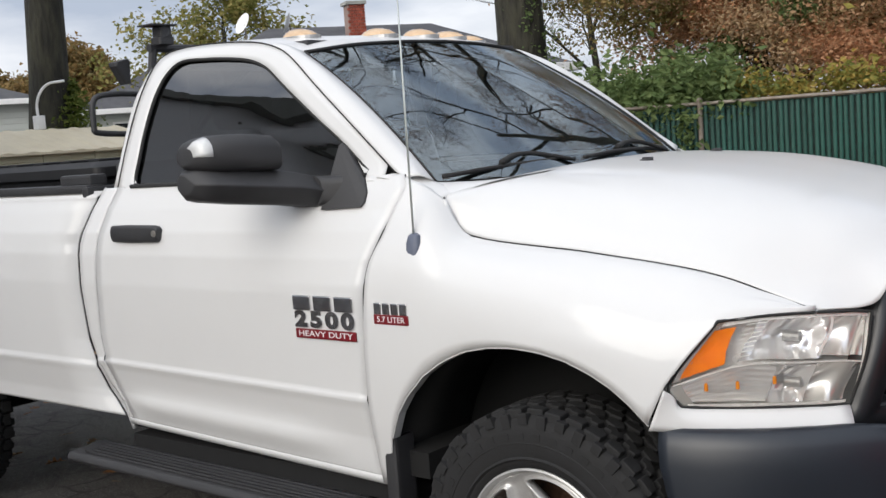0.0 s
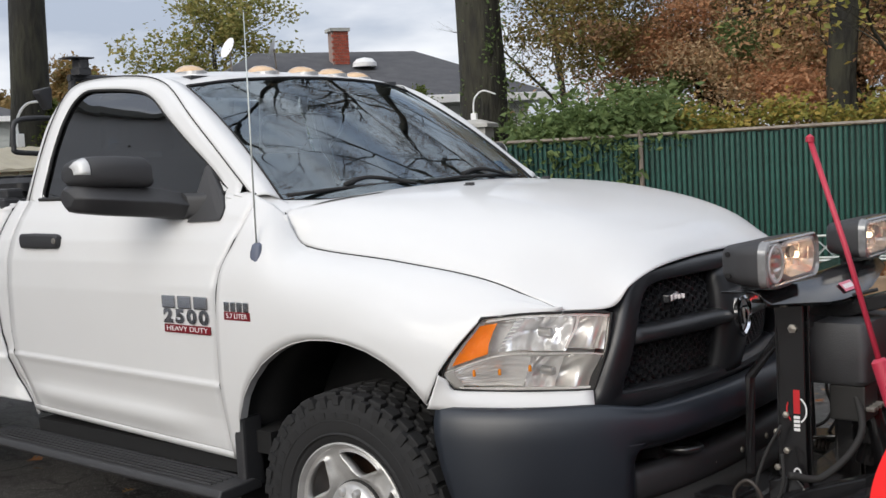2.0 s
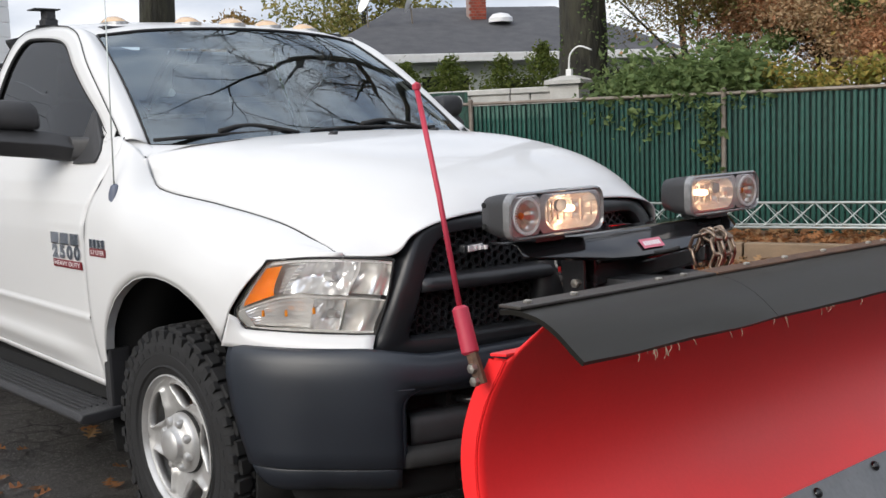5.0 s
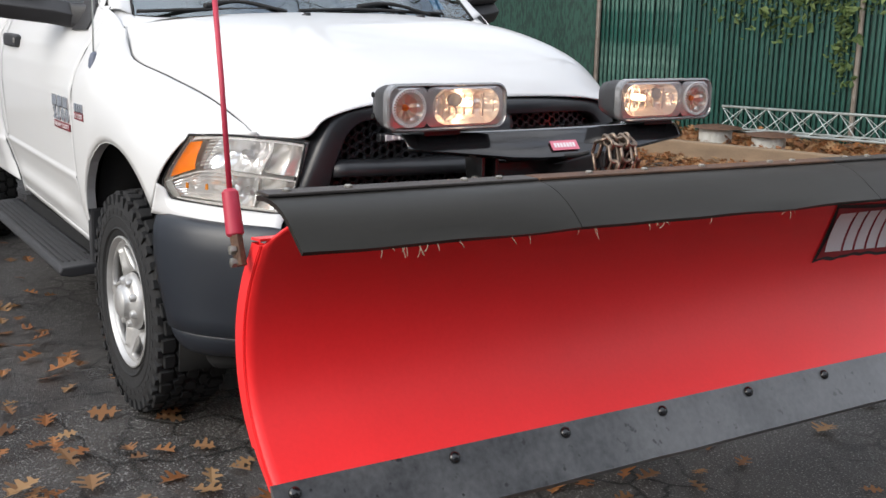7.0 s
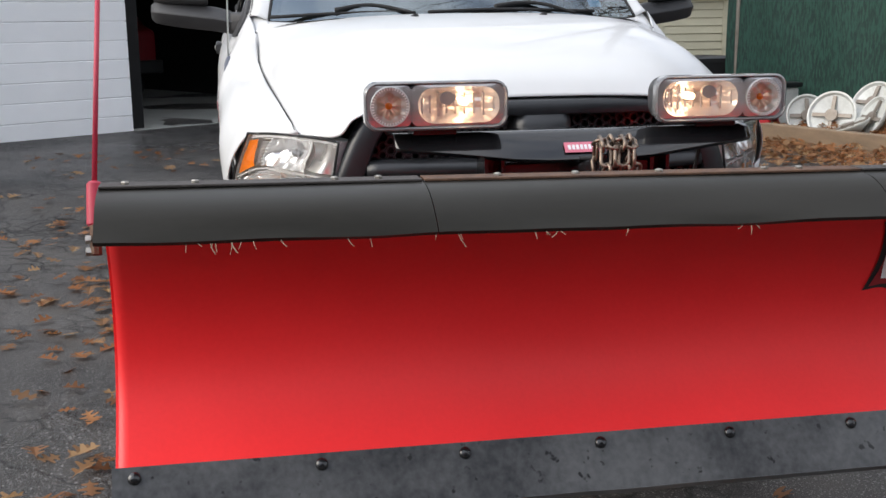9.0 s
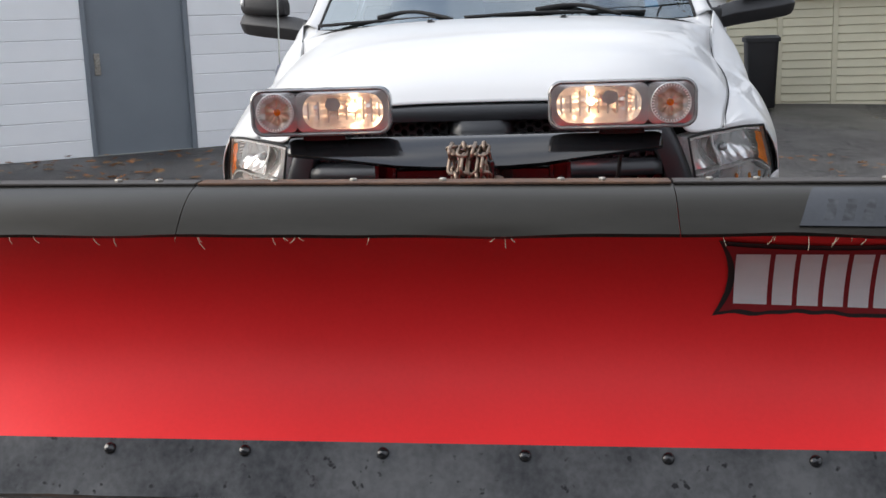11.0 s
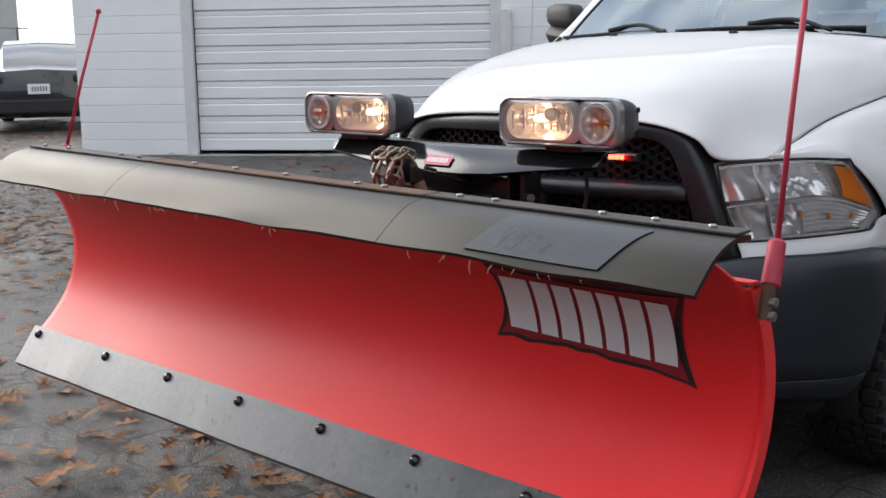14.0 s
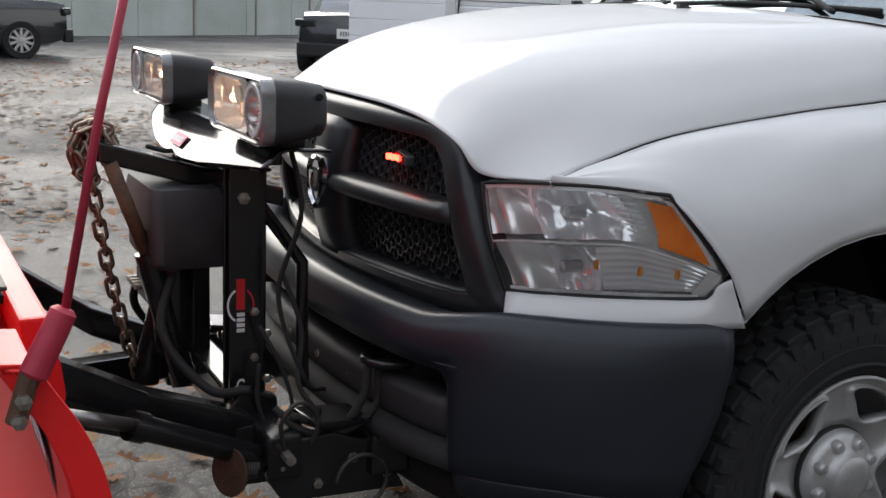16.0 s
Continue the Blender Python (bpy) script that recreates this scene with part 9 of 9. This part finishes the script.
for x, y, w, h in ((-14.11, 10.73, 0.62, 2.70), (-13.49, 11.41, 0.64, 2.66), (-12.9, 12.06, 0.78, 2.74), (-12.2, 12.83, 0.76, 2.72), (-11.66, 13.42, 0.72, 2.95), (-10.53, 14.67, 0.5, 2.45), (-13.65, 6.5, 0.5, 2.8), (-12.6, 7.9, 0.4, 2.6)):
    cz = [((0, 0, z), (w * (1 - (z / h) ** 4) * 0.52 + 0.02, w * (1 - (z / h) ** 4) * 0.52 + 0.02, 0.07)) for z in [0.15 + (h - 0.25) * k / 16 for k in range(17)]]
    ev = thing("evergreen_shrub", "dark green conical evergreen shrub", "shrub", "evergreens before the house", Matrix.Translation((x, y, 0)))
    part("stem", tube([(0, 0, 0), (0, 0, h * 0.9)], [0.05, 0.01], 6), BARK, ev)
    build_clump("foliage", "", "", cz, 7500, 0.036, THUJA, int(100 * (x + 50)), ev)


# ---- the yard behind: parked cars, boundary wall ----
def build_car(name, label, at, mat):
    c = thing(name, label, "car", at=at)
    st = [(0.0, .45, .72, .60), (0.06, .30, .95, .78), (0.35, .22, 1.00, .86), (1.1, .20, 1.02, .90), (1.9, .20, .98, .90), (3.2, .20, .96, .90), (4.1, .22, .88, .86), (4.5, .30, .75, .74), (4.6, .42, .62, .55)]
    part("body", loft([[(x, y * w / 0.9, z) for y, z in ((-.62, lo), (-.86, lo + .06), (-.90, .55), (-.88, hi - .16), (-.80, hi - .02), (0, hi + .02), (.80, hi - .02), (.88, hi - .16), (.90, .55), (.86, lo + .06), (.62, lo))] for x, lo, hi, w in st]), mat, c, smooth=True)
    part("cabin", loft([[(x, y * k, z) for y, z in ((-.76, .96), (-.56, top - .03), (0, top), (.56, top - .03), (.76, .96))] for x, top, k in ((0.42, 1.0, .95), (0.95, 1.36, .98), (1.5, 1.43, 1), (2.3, 1.42, 1), (3.25, .99, .98))]), CARGLASS, c, "dark car glass", smooth=True)
    part("roof", loft([[(x, y * k, z + 0.004) for y, z in ((-.56, top - .03), (0, top), (.56, top - .03))] for x, top, k in ((0.98, 1.37, .98), (1.5, 1.435, 1), (2.25, 1.425, 1))], False, False), mat, c, smooth="all")
    part("bumper", box(-0.05, 0.10, -0.80, 0.80, .30, .52), BIN, c, bevel=0.03)
    part("number_plate", box(-0.035, -0.02, -0.16, 0.16, .60, .75), WHITEINK, c, "pale number plate")
    part("plate_bars", join(*[box(-0.038, -0.034, -0.12 + 0.04 * k, -0.095 + 0.04 * k, .64, .71) for k in range(6)]), DOORGREY, c)
    for s in (-1, 1):
        part("tail_lamp", box(0.0, 0.14, min(s * 0.50, s * 0.84), max(s * 0.50, s * 0.84), .76, .88), DARKPANE, c, "smoked tail lamp", bevel=0.03)
        for x in (0.85, 3.75):
            w = part("wheel", revolve([(0.20, -0.10), (0.30, -0.11), (0.325, -0.07), (0.325, 0.07), (0.30, 0.11), (0.20, 0.10)], (x, s * 0.80, 0.325), "y", 32), RUBBER, c, smooth=True)
            sp = [moved(box(-0.022, 0.022, 0, 0.02, 0.05, 0.205), Matrix.Translation((x, s * 0.89 - 0.01, 0.325)) @ Matrix.Rotation(2 * math.pi * k / 10, 4, "Y")) for k in range(10)]
            part("rim", join(*sp, revolve([(0.21, 0.0), (0.20, s * 0.02), (0.19, 0.0)], (x, s * 0.89, 0.325), "y", 32), revolve([(0.06, 0.0), (0.05, s * 0.025), (0.0, s * 0.03)], (x, s * 0.89, 0.325), "y", 16)), SILVER, w)
            part("hub_back", revolve([(0.2, 0), (0, 0)], (x, s * 0.83, 0.325), "y", 24), DARK, w)
    return c


CARGLASS = material("dark_car_glass", (0.05, 0.055, 0.06), (0.04, 0.045, 0.05), 0.06, coat=1.0)
yaw = math.degrees(math.atan2(-0.86, -0.52))
build_car("parked_sedan", "dark grey sedan parked beside the garage", Matrix.Translation((-4.78, -13.75, 0.21)) @ pose(0, 0, 0, 0, 0, yaw), CARBLACK)
build_car("parked_sedan", "black sedan with silver alloy wheels in the yard", Matrix.Translation((-1.05, -18.2, 0.19)) @ pose(0, 0, 0, 0, 0, 8), CARBLACK)


def build_boundary():
    a, b = Vector((11.0, -17.2, 0)), Vector((-16.0, -36.6, 0))
    d = (b - a).normalized()
    n = Vector((d.y, -d.x, 0))
    if n.y < 0:
        n = -n
    w = tagged(new("wall_yard"), "pale concrete panel wall with mossy foot", "wall", kind="structure")
    w.matrix_basis = Matrix(((d.x, n.x, 0, a.x), (d.y, n.y, 0, a.y), (0, 0, 1, 0.2), (0, 0, 0, 1)))
    L = (b - a).length
    k = 0.0
    while k < L:
        part("wall_panel", box(k, k + 2.38, -0.15, 0.0, -0.2, 3.6), MOSSWALL, w, bevel=0.01, seg=1)
        k += 2.4
    k = 0.6
    f = tagged(new("chain_link_fence"), "chain-link fence before the concrete wall", "fence", kind="structure")
    f.matrix_basis = w.matrix_basis @ Matrix.Translation((0, 0.5, 0))
    while k < L:
        part("post", tube([(k, 0, -0.2), (k, 0, 2.2)], 0.035, 8), RAIL, f)
        k += 2.9
    part("top_rail", tube([(0, 0, 2.15), (L, 0, 2.15)], 0.022, 8), RAIL, f)
    part("meter_box", box(18.5, 19.0, 0.0, 0.2, 1.5, 2.0), DOORGREY, w, bevel=0.02)


MOSSWALL = vary_by_piece(material("mossy_concrete_panel", (0.50, 0.52, 0.50), (0.36, 0.40, 0.34), 0.8, scale=0.9, bscale=14, bump=0.3), 0.06)
build_boundary()


def build_light_block():
    """Unseen wall, added to keep low front light off the plough blade."""
    w = tagged(new("light_block_east"), "unseen dark wall added to block low light from the front", "wall", kind="structure")
    part("wall_core", box(9.6, 9.9, -13.0, 7.0, -0.3, 3.4), LIGHTBLOCK, w)
    part("wall_cap", box(9.55, 9.95, -13.0, 7.0, 3.4, 3.48), LIGHTBLOCK, w, bevel=0.01)


LIGHTBLOCK = material("dark_light_block", (0.13, 0.12, 0.11), (0.08, 0.075, 0.07), 0.8, scale=1.2, bscale=40, bump=0.3)
build_light_block()

def build_bottle():
    b = thing("bottle", "small pale bottle with a black cap at the garage door", "bottle", "", Matrix.Translation((-5.755, -5.76, ground_z(-5.755, -5.76))))
    part("flask", revolve([(0.0, 0.0), (0.040, 0.002), (0.043, 0.02), (0.043, 0.15), (0.036, 0.185), (0.018, 0.21), (0.018, 0.225)], (0, 0, 0), "z", 20), CERAMIC, b, smooth=True)
    part("cap", revolve([(0.022, 0.222), (0.022, 0.25), (0.018, 0.255), (0.0, 0.256)], (0, 0, 0), "z", 16), DARK, b, "black screw cap", smooth=True)
    part("label", revolve([(0.0435, 0.05), (0.0438, 0.052), (0.0438, 0.12), (0.0435, 0.122)], (0, 0, 0), "z", 20), DOORGREY, b, "grey paper label", smooth=True)


build_bottle()

# ---- fallen leaves ----
def oak_leaf(rnd, size):
    """The outline of a lobed leaf, curled."""
    half = [(0.0, 0.012), (0.18, 0.02), (0.24, 0.06), (0.26, 0.24), (0.34, 0.22), (0.40, 0.07), (0.48, 0.10), (0.54, 0.38), (0.63, 0.34), (0.66, 0.12), (0.74, 0.10), (0.80, 0.27), (0.87, 0.20), (0.88, 0.08), (1.0, 0.0)]
    curl, fold = rnd.uniform(-0.15, 0.5), rnd.uniform(-0.15, 0.45)

    def lift(x, y):
        return curl * (x - 0.5) ** 2 * 0.8 + fold * abs(y)
    v = [(x, 0, lift(x, 0)) for x, _ in half] + [(x, y, lift(x, y)) for x, y in half[1:-1]] + [(x, -y, lift(x, y)) for x, y in half[1:-1]]
    n = len(half)
    f = []
    for k in range(n - 1):
        l0, l1 = (n + k - 1 if k else 0), (n + k if k < n - 2 else n - 1)
        r0, r1 = (2 * n - 2 + k - 1 if k else 0), (2 * n - 2 + k if k < n - 2 else n - 1)
        f.append(tuple(dict.fromkeys((k, k + 1, l1, l0))))
        f.append(tuple(dict.fromkeys((k, r0, r1, k + 1))))
    m = Matrix.Scale(size, 4)
    return [tuple(m @ Vector(p)) for p in v], [q for q in f if len(q) > 2]


def scatter_leaves():
    rnd = random.Random(77)
    shapes = [oak_leaf(rnd, 1.0) for _ in range(14)]
    V, F = [], []
    n = 0
    while n < 5100:
        u = rnd.random()
        if u < 0.29:
            x, y = rnd.uniform(-7, 5), rnd.uniform(-6.5, 3.5)
        elif u < 0.33:
            x, y = rnd.gauss(1.65, 0.5), rnd.gauss(-1.5, 0.9)
        elif u < 0.362:
            x, y = rnd.gauss(-1.7, 0.9), -1.10 - abs(rnd.gauss(0, 0.55))
        elif u < 0.66:
            p = fence_at(rnd.uniform(-4.5, 5), 0.1 + 2.9 * rnd.random() ** 0.7)
            x, y = p.x, p.y
        else:
            x, y = rnd.uniform(-9, 2), -3.6 - 14.0 * rnd.random() ** 0.9
        if abs(y) < 0.8 and -4.6 < x < 0.8 and rnd.random() < 0.3:
            continue
        if (Vector((x, y, 0)) - GN * -8.18).dot(GN) < 0.05 and -9.4 < Vector((x, y, 0)).dot(GE) < 6.3:
            continue
        dens = 0.6 * noise.noise((x * 0.7, y * 0.7, 5)) + 0.5
        if rnd.random() > dens * 1.5:
            continue
        fp = FENCE.inverted() @ Vector((x, y, 0))
        z = ground_z(x, y) + 0.008
        if 0 < fp.y < 1.36 and -4.4 < fp.x < 5.4:
            z += 0.10 + 0.08 * (1.36 - fp.y)
        v, f = rnd.choice(shapes)
        s = rnd.uniform(0.07, 0.135)
        m = Matrix.Translation((x, y, z + rnd.uniform(0, 0.014))) @ pose(0, 0, 0, rnd.gauss(0, 8), rnd.gauss(0, 8), rnd.uniform(0, 360)) @ Matrix.Diagonal((s, s * rnd.uniform(0.8, 1.25), s, 1))
        k = len(V)
        V += [tuple(m @ Vector(p)) for p in v]
        F += [tuple(i + k for i in q) for q in f]
        n += 1
    part("fallen_leaves", (V, F), LEAFDEAD, None, "brown fallen oak leaves scattered on the asphalt", category="leaves", kind="stuff")
    # crumbled leaf litter over the open yard
    V, F = [], []
    while len(V) < 26000:
        x, y = rnd.uniform(-3.5, 5.0), -4.4 - 12.0 * rnd.random() ** 1.2
        if rnd.random() > 0.35 + 0.9 * noise.noise((x * 0.9, y * 0.5, 8)):
            continue
        s, a = rnd.uniform(0.018, 0.06), rnd.uniform(0, 6.28)
        z = ground_z(x, y) + 0.006
        k = len(V)
        V += [(x + s * r * math.cos(a + b), y + s * r * math.sin(a + b), z + rnd.uniform(0, 0.012)) for b, r in ((0, 1.0), (1.2, 0.55), (2.6, 0.9), (3.6, 0.5), (4.9, 0.8))]
        F.append((k, k + 1, k + 2, k + 3, k + 4))
    part("leaf_litter", (V, F), LEAFLITTER, None, "pale crumbled leaf litter trodden into the yard", category="leaves", kind="stuff")
    # heap in the bed by the fence
    V, F = [], []
    for _ in range(4200):
        p = fence_at(rnd.uniform(-4.4, 5.4), rnd.uniform(0.05, 1.34))
        v, f = rnd.choice(shapes)
        s = rnd.uniform(0.06, 0.13)
        m = Matrix.Translation((p.x, p.y, p.z + 0.15 + rnd.uniform(-0.03, 0.06))) @ pose(0, 0, 0, rnd.gauss(0, 25), rnd.gauss(0, 25), rnd.uniform(0, 360)) @ Matrix.Scale(s, 4)
        k = len(V)
        V += [tuple(m @ Vector(q)) for q in v]
        F += [tuple(i + k for i in q) for q in f]
    # drift on the asphalt in front of the timbers
    for _ in range(2400):
        p = fence_at(rnd.uniform(-4.6, 3.2), 1.5 + 1.15 * rnd.random() ** 1.4)
        v, f = rnd.choice(shapes)
        s = rnd.uniform(0.06, 0.13)
        m = Matrix.Translation((p.x, p.y, p.z + 0.012 + rnd.uniform(0, 0.05))) @ pose(0, 0, 0, rnd.gauss(0, 18), rnd.gauss(0, 18), rnd.uniform(0, 360)) @ Matrix.Scale(s, 4)
        k = len(V)
        V += [tuple(m @ Vector(q)) for q in v]
        F += [tuple(i + k for i in q) for q in f]
    part("leaf_heap", (V, F), LEAFDEAD, None, "heap of brown leaves behind the timber edging", category="leaves", kind="stuff")


scatter_leaves()
